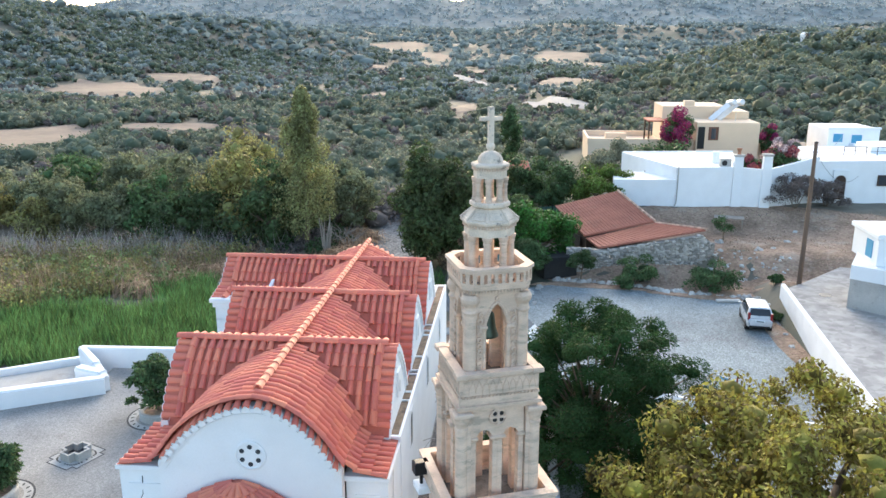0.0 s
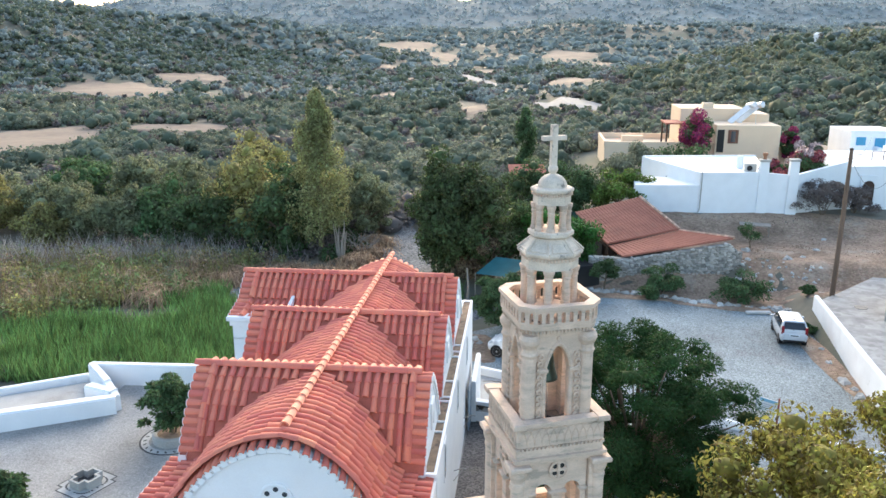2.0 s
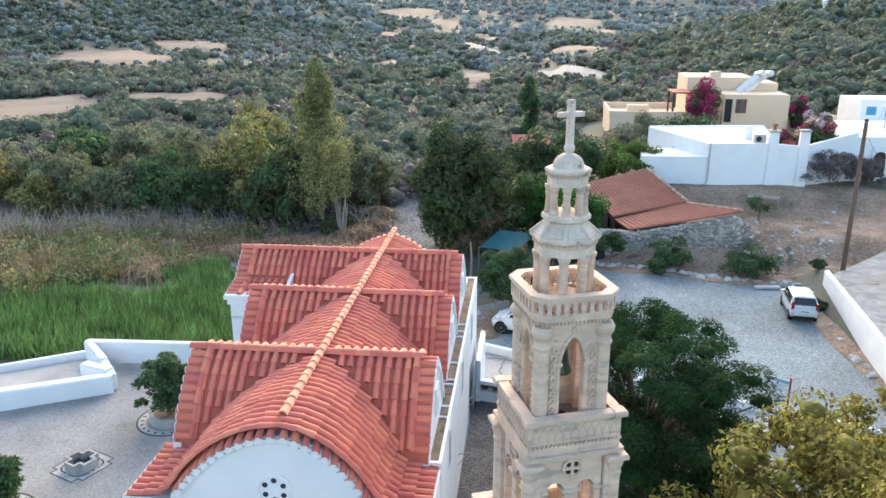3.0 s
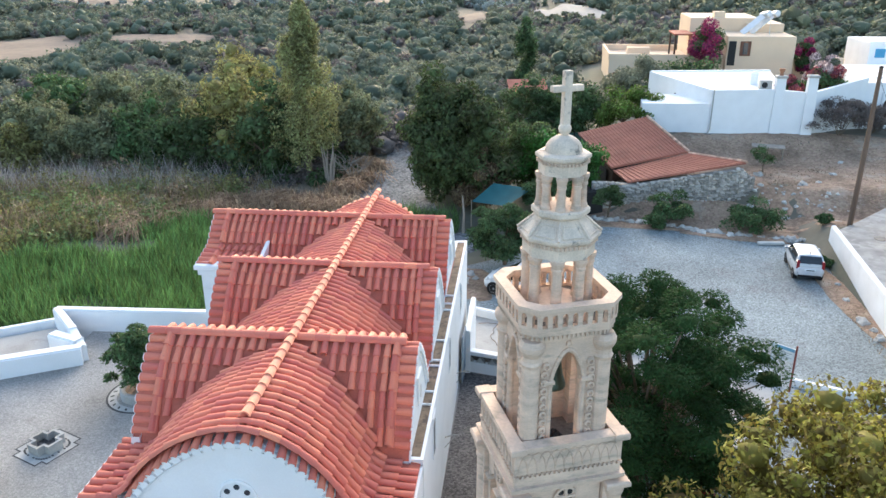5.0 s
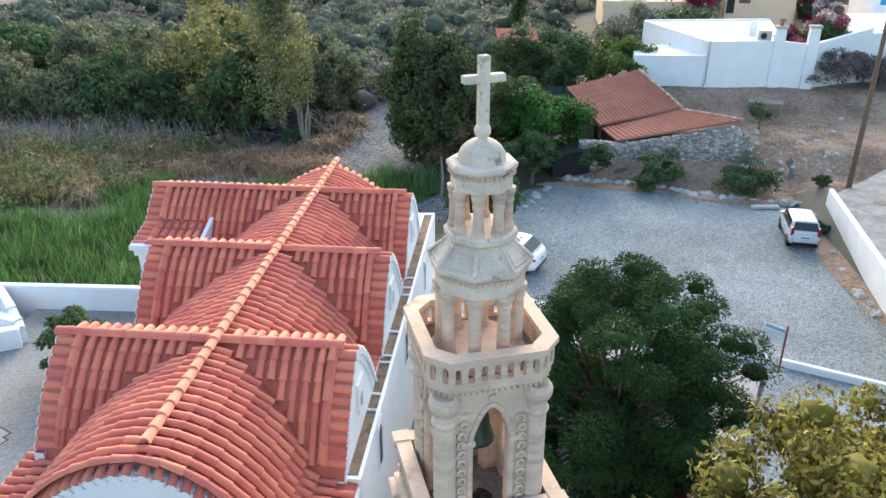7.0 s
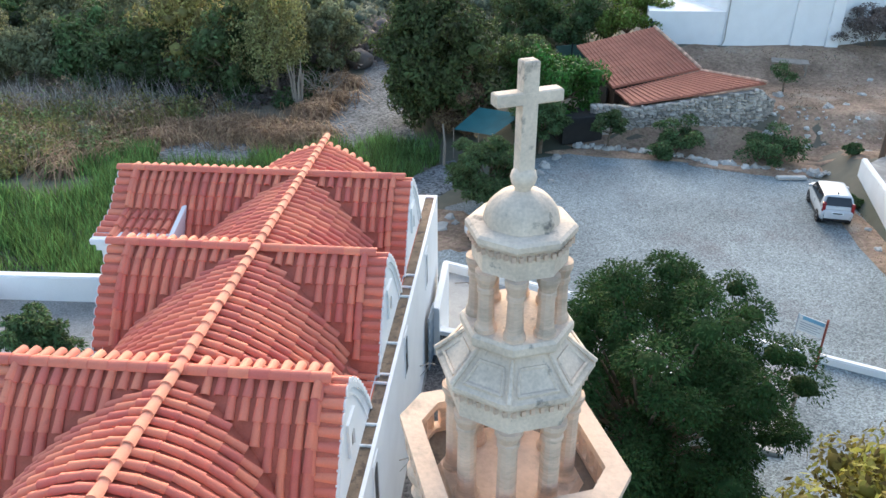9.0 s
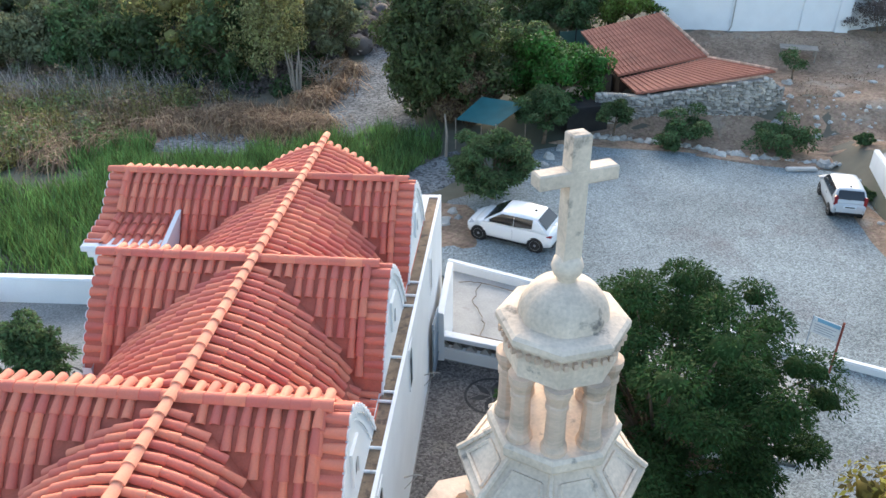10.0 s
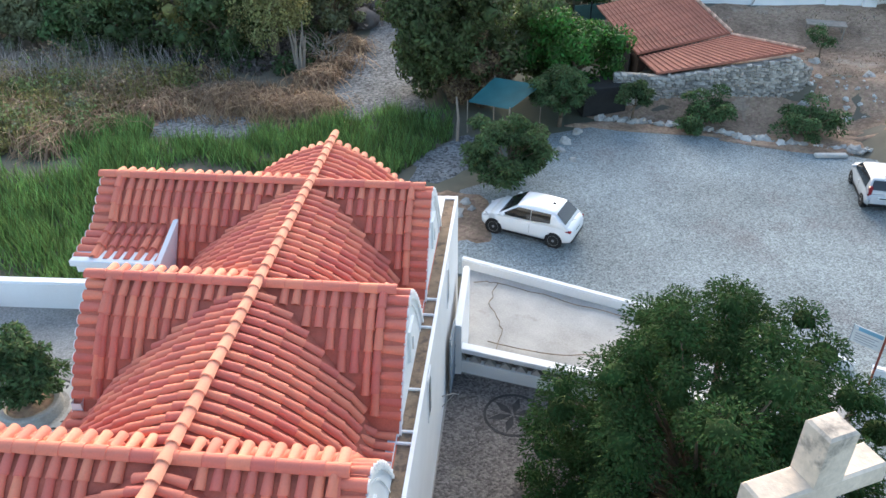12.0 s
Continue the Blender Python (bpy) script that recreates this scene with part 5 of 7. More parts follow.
# the poplar
pop = thing("poplar", "tall yellow-green poplar with a pointed crown", "tree", (-10.9, 55.0, 0))
g = Geo()
g.bend([(0, 0, -0.2), (0.1, 0, 4), (0, 0, 8), (0.05, 0, 11.6)], [0.24, 0.18, 0.1, 0.03], 8)
for i in range(26):
    a, z = i * 2.4, 1.6 + i * 0.36
    L = 1.7 * (1 - i / 34)
    g.tube((0, 0, z), (L * 0.55 * math.cos(a), L * 0.55 * math.sin(a), z + L), 0.04, 0.01, 5)
part("trunk", g, BARK, pop)
cs, rs = [], []
for i in range(150):
    t = RNG.uniform(0, 1) ** 0.9
    z = 1.6 + 10.6 * t
    w = (3.3 * (1 - t) ** 0.62 * min(1, 0.6 + 1.5 * t)) if t < 0.75 else 3.3 * 0.25 ** 0.62 * (1 - t) / 0.25
    a = RNG.uniform(0, 6.28)
    q = w * RNG.uniform(0.15, 1.0)
    cs.append((q * math.cos(a), q * math.sin(a), z))
    rs.append(RNG.uniform(0.5, 0.9) * (1.1 - 0.5 * t))
part("crown", quads("crown", leaf_quads(cs, rs, 190, 0.11, 1.3, 0.4, 0.55)), POPLARLEAF, pop)
snag = Geo()
for i in range(9):
    a = i * 0.75
    snag.bend([(0.2 * math.cos(a), 0.2 * math.sin(a), 0), (0.35 * math.cos(a), 0.3 * math.sin(a), 1.3), (0.5 * math.cos(a + 0.3), 0.45 * math.sin(a + 0.3), 2.2 + 0.9 * math.sin(i * 2.2))], [0.11, 0.08, 0.02], 6)
solid("dead_stump", snag, PALEWOOD, "bleached dead tree stump with split trunks", "stump", at=pose(-8.9, 53.2, 0))
for k, (x, y, s) in enumerate(((-7.4, 54.2, 1.0), (-7.3, 56.6, 0.8), (-8.4, 56.0, 1.2))):
    sn = Geo()
    for i in range(12):
        a = i * 0.55 + k
        sn.bend([(0, 0, 0), (0.6 * s * math.cos(a), 0.5 * s * math.sin(a), 0.8 * s), (1.3 * s * math.cos(a + 0.4), 1.0 * s * math.sin(a + 0.4), 1.1 * s + 0.6 * math.sin(i * 3.1))], [0.05, 0.03, 0.01], 5)
    solid("bare_shrub", sn, PALEWOOD, "leafless grey tangle of dry branches", "shrub", group="dry shrubs by the track", at=pose(x, y, 0))

# trees in the hedge row behind the grass
ROW = [(-32, 57, 2.6, 4.4, 4), (-27.5, 55.8, 2.3, 3.9, 4), (-24.2, 56.2, 2.5, 4.3, 2), (-20.5, 55, 2.4, 4.6, 0), (-17.2, 57.0, 2.9, 6.2, 3), (-14.2, 55.0, 2.5, 5.2, 0), (-8.3, 60.6, 1.9, 4.6, 4), (-36, 60, 2.6, 4.4, 4), (-12.6, 59.5, 2.4, 5.2, 1),
       (-24, 62, 2.9, 5.6, 4), (-41, 58, 2.6, 4.0, 3), (-30, 64, 2.8, 5.0, 4), (-11.4, 66, 2.2, 4.6, 4), (-19.5, 66, 3.4, 6.8, 3), (-47, 64, 3, 4.6, 4), (-38, 68, 3, 4.6, 2), (-15.8, 63, 2.6, 5.4, 2), (-34, 55.5, 2.0, 3.0, 3)]
LEAFS = (DARKFRESH, DARKLEAF2, CAROB, OLIVEYEL, OLIVELEAF)
for i, (x, y, r, h, k) in enumerate(ROW):
    r, h = r * 1.1, h * 1.12
    tree("hedge_tree", (x, y, ground_z(x, y)), h * 0.3, (x, y, ground_z(x, y) + h * 0.5), r, h * 0.5, LEAFS[k], ("dense green", "dark green", "mid green", "yellow-green", "grey-green")[k] + " tree in the row behind the reeds", 46, r * 0.30, 120, 0.16, 0.85, 0.5, 0.3, 0.14, 20 + i, group="row of trees")


# ---- scrub of the valley and the hills ----
def in_field(x, y):
    for fx, fy, rx, ry, tn in FIELDS + ROADS:
        c, s = math.cos(radians(tn)), math.sin(radians(tn))
        dx, dy = x - fx, y - fy
        u, v = (dx * c + dy * s) / (rx * 0.9 + 0.8), (-dx * s + dy * c) / (ry * 0.9 + 0.8)
        if u * u + v * v < 1 + 0.25 * noise.noise((x * 0.15, y * 0.15, 1)):
            return True
    mid = -2.6 - (y - 48) * 0.2
    return abs(x - mid) < (3.2 if y < 59 else 2.4) and y < 64


def scrub(name, material, label, spots, per, size, squash=0.75, level=1, k=4, height=ground_z):
    """Bushes or trees in a mass: each several uneven clumps of small sprays."""
    c = np.array([(x, y, height(x, y) + r * 0.38) for x, y, r in spots])
    r = np.array([q for _, _, q in spots])
    cc = np.repeat(c, k, 0) + RNG.normal(size=(len(c) * k, 3)) * np.repeat(r, k)[:, None] * ((0.48, 0.48, 0.17) if k > 1 else (0.1, 0.1, 0.05))
    rr = np.repeat(r, k) * (RNG.uniform(0.32, 0.68, len(c) * k) if k > 1 else RNG.uniform(0.7, 1.0, len(c)))
    me = tri_mesh(name, leaf_tris(cc, rr, max(1, per // k), size, squash, 0.7, 0.7 if level else 0.5), cores(cc, rr, level, squash, 0.68) if level else None)
    me.materials.append(material)
    return tagged(new(name, me), label, "scrub", kind="stuff")


rnd = random.Random(5)
spots = {i: [] for i in range(12)}
for y0, y1, n, lo, hi in ((60, 110, 460, 1.5, 3.3), (110, 200, 1900, 1.6, 3.4), (200, 420, 3900, 2.0, 4.2), (420, 950, 5200, 2.8, 6.4)):
    for _ in range(n):
        y = math.sqrt(rnd.uniform(y0 * y0, y1 * y1))
        x = rnd.uniform(-0.80, 0.52) * (y + 6) + 4
        if in_field(x, y) or (y < 63 and -14 < x < -1) or (10 < x < 62 and 56 < y < 104) or (y < 76 and x > 8):
            continue
        wooded = ground_z(x, y) > 4
        dens = noise.noise((x * 0.02, y * 0.02, 9.0))
        if not wooded and dens < -0.2 and rnd.random() < 0.6:
            continue
        band = 0 if y < 110 else 1 if y < 200 else 2 if y < 420 else 3
        sp = rnd.choices((0, 1, 2), (4, 4, 0.5) if wooded else (5, 3, 1.8 if band < 3 else 0.8))[0]
        size = rnd.uniform(lo, hi) * (1.1 if sp == 1 else 0.85)
        for f in (1.06, 1.13, 1.2):
            if y > 95 and in_field(x * f, y * f):
                size = min(size, 12 * (1 - 1 / f))
        spots[band * 3 + sp].append((x, y, size))
for _ in range(2000):
    y = rnd.uniform(170, 560)
    x = rnd.uniform(-0.78, -0.12) * y
    if ground_z(x, y) > 2.2 and not in_field(x, y):
        spots[7 if rnd.random() < 0.6 else 6].append((x, y, rnd.uniform(2.0, 4.2)))
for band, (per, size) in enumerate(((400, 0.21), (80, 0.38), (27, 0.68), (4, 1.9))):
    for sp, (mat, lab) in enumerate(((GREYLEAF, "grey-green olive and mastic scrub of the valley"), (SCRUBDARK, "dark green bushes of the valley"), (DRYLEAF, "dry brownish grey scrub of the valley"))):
        # Farther bands swap in leaves whose colour carries the haze.
        scrub("valley_scrub", HAZELEAF if band == 3 or band == 2 and sp == 0 else mat, lab, spots[band * 3 + sp], per, size, (0.85, 0.8, 0.75, 0.6)[band], 1, (6, 5, 3, 1)[band])
pines = []
for _ in range(2000):
    x, y = rnd.uniform(35, 240), rnd.uniform(105, 330)
    if ground_z(x, y) > 2.5 and not in_field(x, y) and not (abs(x / y - 0.359) < 0.018 and 205 < y < 246):
        pines.append((x, y, rnd.uniform(1.6, 3.6)))
scrub("hill_pines", PINELEAF, "pine wood on the near hill", pines, 40, 0.5, 1.0)
high = []
for _ in range(11000):
    y = rnd.uniform(930, 1750)
    x = rnd.uniform(-0.78, 0.52) * y
    if noise.noise((x * 0.012, y * 0.012, 4)) > rnd.uniform(-0.6, 0.25):
        high.append((x, y, rnd.uniform(2.5, 6.0)))
scrub("mountain_scrub", MISTLEAF, "scrub on the distant mountain, tinted for haze", high, 10, 2.0, 0.45, 0, 2, lambda x, y: mountain(x, y)[2])

# ---- grass and reeds ----
def blades(name, spots, h0, h1, width, material, label, lean=0.25, category="grass"):
    p = np.array([(x, y, ground_z(x, y)) for x, y in spots])
    n = len(p)
    h = RNG.uniform(h0, h1, n)
    a = RNG.uniform(0, 6.28, n)
    side = np.stack([np.cos(a), np.sin(a), np.zeros(n)], 1) * width
    b = RNG.uniform(0, 6.28, n)
    tip = np.stack([np.cos(b) * lean * h, np.sin(b) * lean * h, h], 1) * RNG.uniform(0.7, 1.1, n)[:, None]
    me = quads(name, np.stack([p - side, p + side, p + tip * 0.6 + side * 0.8, p + tip], 1))
    me.materials.append(material)
    return tagged(new(name, me), label, category, kind="stuff")


def scatter(n, inside, x0, x1, y0, y1, clump=0.5):
    out = []
    while len(out) < n:
        x, y = rnd.uniform(x0, x1), rnd.uniform(y0, y1)
        if inside(x, y) and noise.noise((x * clump, y * clump, 2.0)) > rnd.uniform(-0.7, 0.2):
            out.append((x, y))
    return out


def green_zone(x, y):
    edge = 27.8 if x < -5.4 else 28.4
    top = np.interp(x, (-40, -23, -20.7, -18.1, -16.4, -15.2, -13.6, -13.0, -9.0, -8.2, -6.5, -4.9, -2, 0.8, 1.3), (32, 34, 35.7, 37.6, 40.2, 43.4, 43.0, 41.0, 41.4, 43.6, 44.6, 45.6, 47.4, 47.6, 44))
    return edge < y < top + 1.2 * noise.noise((x * 0.5, y * 0.25, 0)) and x < 1.4 - max(0, 44.6 - y) * 0.5


def arcs(name, heaps, count, length, rise, width, material, label, category):
    """Long dry stalks that arch over and lie in heaps."""
    out = []
    for hx, hy, hr, way in heaps:
        n = int(count * hr)
        x, y = hx + RNG.normal(size=n) * hr * 0.8, hy + RNG.normal(size=n) * hr * 0.6
        a = radians(way) + RNG.normal(size=n) * 1.0
        L = length * RNG.uniform(0.5, 1.3, n)
        h = rise * RNG.uniform(0.2, 1.2, n)
        d = np.stack([np.cos(a), np.sin(a)], 1)
        side = np.stack([-d[:, 1], d[:, 0], np.zeros(n)], 1) * width
        pts = []
        for t in (0, 0.33, 0.66, 1.0):
            z = 0.05 + h * 4 * t * (1 - t) * (1.15 - 0.3 * t)
            pts.append(np.stack([x + d[:, 0] * L * (t - 0.4), y + d[:, 1] * L * (t - 0.4), z + np.array([ground_z(p, q) for p, q in zip(x, y)])], 1))
        for p, q in zip(pts, pts[1:]):
            out.append(np.stack([p - side, p + side, q + side, q - side], 1))
    me = quads(name, np.concatenate(out))
    me.materials.append(material)
    return tagged(new(name, me), label, category, kind="stuff")


HEAPS = []
for _ in range(46):
    q = rnd.random()
    if q < 0.52:
        x = rnd.uniform(-14.6, -6.0)
        HEAPS.append((x, 46.9 + 0.5 * math.sin(x * 0.9) + rnd.gauss(0, 0.5), rnd.uniform(0.5, 1.3), rnd.uniform(150, 215)))
    elif q < 0.90:
        u = rnd.random()
        HEAPS.append((-14.6 - 4.0 * u + rnd.gauss(0, 0.8), 45.6 - 6.0 * u + rnd.gauss(0, 0.9), rnd.uniform(0.35, 1.0), rnd.uniform(180, 270)))
    else:
        HEAPS.append((rnd.uniform(-7.6, -6.7), rnd.uniform(50, 58), rnd.uniform(0.6, 1.0), 80))
arcs("straw_heaps", HEAPS, 105, 2.0, 0.75, 0.022, STRAWSTALK, "heaps of pale cut cane stalks arching over brown earth", "straw")
cane = scatter(48000, lambda x, y: green_zone(x, y) and noise.noise((x * 0.33, y * 0.33, 6.0)) > rnd.uniform(-0.5, 0.1), -32, 1.4, 27.8, 48.5, 0.9)
blades("cane_grass", cane[::2], 0.3, 1.0, 0.024, GRASS, "tall bright green cane grass behind the church", 0.45)
blades("cane_grass", cane[1::2], 0.25, 1.25, 0.024, CANE, "darker green cane grass behind the church", 0.35)


def herb_zone(x, y):
    low = np.interp(x, (-46, -30, -23, -18.5, -15.5), (33, 34, 35.5, 39.5, 45.5))
    return low < y < 47.5 + 0.22 * (x + 24) + 2.0 * noise.noise((x * 0.25, 3, 0)) + 2 and x < -14.8


def reed_zone(x, y):
    low = 47.0 + 0.22 * (x + 24) + 2.2 * noise.noise((x * 0.25, 3, 0))
    return low < y < low + 5 + 2 * noise.noise((x * 0.3, 7, 0)) and x < -12


blades("dry_reeds", scatter(5200, lambda x, y: reed_zone(x, y) and rnd.random() < min(1, max(0.12, (-14 - x) / 6)), -46, -12, 42, 56, 0.6), 0.7, 2.6, 0.017, REEDS, "pale lilac-grey dry reeds in a band", 0.45, "reeds")
blades("dry_grass", scatter(16000, lambda x, y: herb_zone(x, y) or (-17 < x < -7 and 43.5 < y < 50 and not green_zone(x, y)), -46, -7, 34, 50, 0.4), 0.3, 1.2, 0.02, DRYGRASS, "brown and tan dry stalks among herbs", 0.7, "dry grass")
blades("olive_herbs", scatter(9000, herb_zone, -46, -15, 34, 52, 0.35), 0.5, 1.5, 0.028, OLIVEYEL, "rank olive-coloured herbs beside the grass", 0.5, "herbs")
blades("green_herbs", scatter(5000, herb_zone, -46, -15, 34, 52, 0.25), 0.5, 1.3, 0.03, HERB, "rank green herbs beside the grass", 0.5, "herbs")
arcs("arching_twigs", [(x, y, 1.1, rnd.uniform(0, 360)) for x, y in scatter(60, herb_zone, -34, -15, 36, 50)], 16, 1.9, 1.5, 0.014, DRYGRASS, "bare dry twigs arching out of the herbs", "twigs")
blades("plot_grass", scatter(5000, lambda x, y: True, 11, 36, 50, 59.5), 0.06, 0.2, 0.025, DRYGRASS, "sparse dry straw on the brown plot", 0.8, "dry grass")
blades("verge_grass", scatter(2500, lambda x, y: True, 20.3, 21.7, 30, 43), 0.08, 0.28, 0.02, DRYGRASS, "dry weeds along the white wall", 0.6, "dry grass")
scr = [(x, y, rnd.uniform(0.6, 1.7)) for x, y in scatter(300, lambda x, y: herb_zone(x, y) or (reed_zone(x, y) and rnd.random() < 0.5), -46, -13, 35, 54)]
for i, (mat, lab) in enumerate(((OLIVEYEL, "low olive and yellowish scrub beside the grass"), (DRYGRASS, "low dry brown scrub beside the grass"), (HERB, "leafy pale green scrub beside the grass"), (GREYLEAF, "low grey-green scrub beside the grass"))):
    scrub("low_scrub", mat, lab, [s for k, s in enumerate(scr) if (0, 2, 0, 1, 2, 3)[k % 6] == i], 400, 0.10, 1.0, 0, 6)
under = [(x, y, rnd.uniform(0.5, 1.1)) for x, y in scatter(110, lambda x, y: not in_field(x, y), -24, -5.6, 52.5, 63)]
blades("track_grass", scatter(2600, lambda x, y: abs(x + 2.6 + (y - 48) * 0.2 + 3.1) < 1.0, -10, -5, 52, 70), 0.15, 0.7, 0.02, DRYGRASS, "dry tan grass along the track", 0.7, "dry grass")
for x, y in scatter(34, lambda x, y: abs(x + 2.6 + (y - 48) * 0.2 + 3.6) < 0.9 or abs(x + 2.6 + (y - 48) * 0.2 - 3.2) < 0.6 and y > 56, -12, 2, 55, 74):
    under.append((x, y, rnd.uniform(0.6, 1.2)))
scrub("low_scrub", DARKLEAF2, "dark green undergrowth below the trees", under[::2], 300, 0.1, 0.9, 0, 5)
scrub("low_scrub", DRYLEAF, "dry grey-brown undergrowth below the trees", under[1::2], 300, 0.1, 0.9, 0, 5)


# ---- courtyard walls and furniture ----
def white_wall(name, runs, label, thick=0.34, mat=None):
    g = Geo()
    for a, b, z0, z1, z1b in runs:
        g.wall(a, b, z0, z1, thick, z0, z1b)
        d = np.array(b, float) - np.array(a, float)
        d /= np.linalg.norm(d)
        g.wall(np.array(a) - d * 0.02, np.array(b) + d * 0.02, z1 - 0.02, z1 + 0.05, thick * 0.72, z1b - 0.02, z1b + 0.05)
    return solid(name, g, mat or WHITE, label, "wall", kind="structure")


white_wall("courtyard_wall", [((-13.45, 26.75), (-4.9, 27.15), 0.6, 2.52, 2.56), ((-13.45, 26.75), (-11.9, 25.2), 1.2, 2.52, 2.50), ((-11.95, 25.25), (-11.05, 24.3), 1.2, 2.45, 2.25)], "white rendered courtyard wall with rounded top")
white_wall("courtyard_wall", [((-11.05, 24.25), (-18.5, 20.2), 1.0, 2.28, 2.42), ((-11.3, 24.55), (-12.6, 25.0), 1.0, 2.38, 2.36)], "low white wall with a stepped end pillar", 0.5)
white_wall("outer_wall", [((-13.5, 27.0), (-19.5, 23.2), 0.6, 1.95, 1.95)], "low grey-white outer wall", 0.22)
flat("planting_bed", [(-12.3, 25.4), (-13.4, 26.6), (-19.2, 23.0), (-18.2, 20.7)], 1.75, CONCRETE, "grey cement bed between two walls", 0.9, "bed")
# basin in the shape of a cross, on a pebble mosaic
basin = thing("stone_basin", "low grey cross-shaped stone basin on a mosaic", "basin", (-9.33, 19.1, GROUND), -23)


def plus(a, b):
    return [(-a, -b), (-b, -b), (-b, -a), (b, -a), (b, -b), (a, -b), (a, b), (b, b), (b, a), (-b, a), (-b, b), (-a, b)]


def outline_band(geo, outer, inner, z0, z1):
    frame_plate(geo, outer, inner, z0, z1)


g = Geo()
outline_band(g, plus(0.58, 0.30), plus(0.51, 0.23), 0.0, 0.27)
outline_band(g, plus(0.60, 0.32), plus(0.50, 0.22), 0.27, 0.31)
basin.matrix_basis = basin.matrix_basis @ Matrix.Diagonal((0.8, 0.8, 1, 1))
part("rim", g, CONCRETE, basin)
part("water_floor", Geo().plate(plus(0.52, 0.24), 0.01, 0.06), DARKPEB, basin)
mos = thing("pebble_mosaic", "black and white pebble mosaic framing the basin", "mosaic", (-9.33, 19.1, GROUND), -23)
mos.matrix_basis = mos.matrix_basis @ Matrix.Diagonal((0.60, 0.82, 1, 1))
g = Geo()
outline_band(g, [(x * 1.25, y * 0.98) for x, y in plus(1.02, 0.72)], [(x * 1.25, y * 0.98) for x, y in plus(0.97, 0.67)], 0.0, 0.008)
part("border", g, BLACKPEB, mos)
part("ground_band", Geo().plate([(x * 1.25, y * 0.98) for x, y in plus(0.97, 0.67)], 0.0, 0.005), PALEPEB, mos)
for i in range(34):
    a = 2 * math.pi * i / 34
    q = 0.80
    x, y = 1.15 * q * math.copysign(abs(math.cos(a)) ** 0.6, math.cos(a)), 0.86 * q * math.copysign(abs(math.sin(a)) ** 0.6, math.sin(a))
    part("scroll", Geo().turn([(0.055, 0.0), (0.055, 0.009), (0.03, 0.009)], 7, Matrix.Translation((x, y, 0)) @ Matrix.Diagonal((1.5, 0.7, 1, 1))), BLACKPEB, mos)


def ring_mosaic(x, y, r, name="ring_mosaic", star=False):
    t = thing(name, "round pebble mosaic with a dark star" if star else "round black and white pebble mosaic border", "mosaic", (x, y, GROUND + (0.007 if star else 0.0)))
    n = 40
    circ = lambda q: [(q * math.cos(2 * math.pi * i / n), q * math.sin(2 * math.pi * i / n)) for i in range(n)]
    g = Geo()
    frame_plate(g, circ(r), circ(r - 0.07), 0, 0.008)
    part("ring", g, MOSAICDARK if star else BLACKPEB, t)
    if star:
        for i in range(6):
            a = 2 * math.pi * i / 6 + 0.3
            g = Geo().plate([(0.04, 0), (0.3 * r / 0.7, -0.11), (0.6 * r / 0.7, 0), (0.3 * r / 0.7, 0.11)], 0.0, 0.008, Matrix.Rotation(a, 4, "Z"))
            part("star_point", g, MOSAICDARK, t)
    else:
        g = Geo()
        frame_plate(g, circ(r - 0.07), circ(r - 0.35), 0, 0.005)
        part("band", g, PALEPEB, t)
        for i in range(22):
            a = 2 * math.pi * i / 22
            part("scroll", Geo().turn([(0.05, 0.0), (0.05, 0.009), (0.02, 0.009)], 7, Matrix.Translation(((r - 0.2) * math.cos(a), (r - 0.2) * math.sin(a), 0)) @ Matrix.Rotation(a + 0.6, 4, "Z") @ Matrix.Diagonal((1.7, 0.8, 1, 1))), BLACKPEB, t)
    return t


def planter(x, y, r, leaf_h):
    ring_mosaic(x, y, r + 0.48)
    p = thing("round_planter", "low round white planter ring filled with soil", "planter", (x, y, GROUND))
    part("ring", Geo().turn([(r, 0.0), (r, 0.28), (r - 0.05, 0.33), (r - 0.15, 0.33), (r - 0.19, 0.28), (r - 0.2, 0.1)], 32), CONCRETE, p, smooth=False)
    part("soil", Geo().turn([(r - 0.15, 0.05), (r - 0.15, 0.24), (0.0, 0.28)], 24), EARTH, p)
    bush("citrus_shrub", x, y, 1.12 * leaf_h, 2.05 * leaf_h, CAROB, "round glossy green shrub growing in a planter", 170, 0.085, 60, z=GROUND + 0.24)


planter(-7.75, 22.4, 0.78, 1.0)
planter(-10.5, 16.2, 0.78, 0.9)
ring_mosaic(4.95, 23.55, 0.78, "star_mosaic", True)

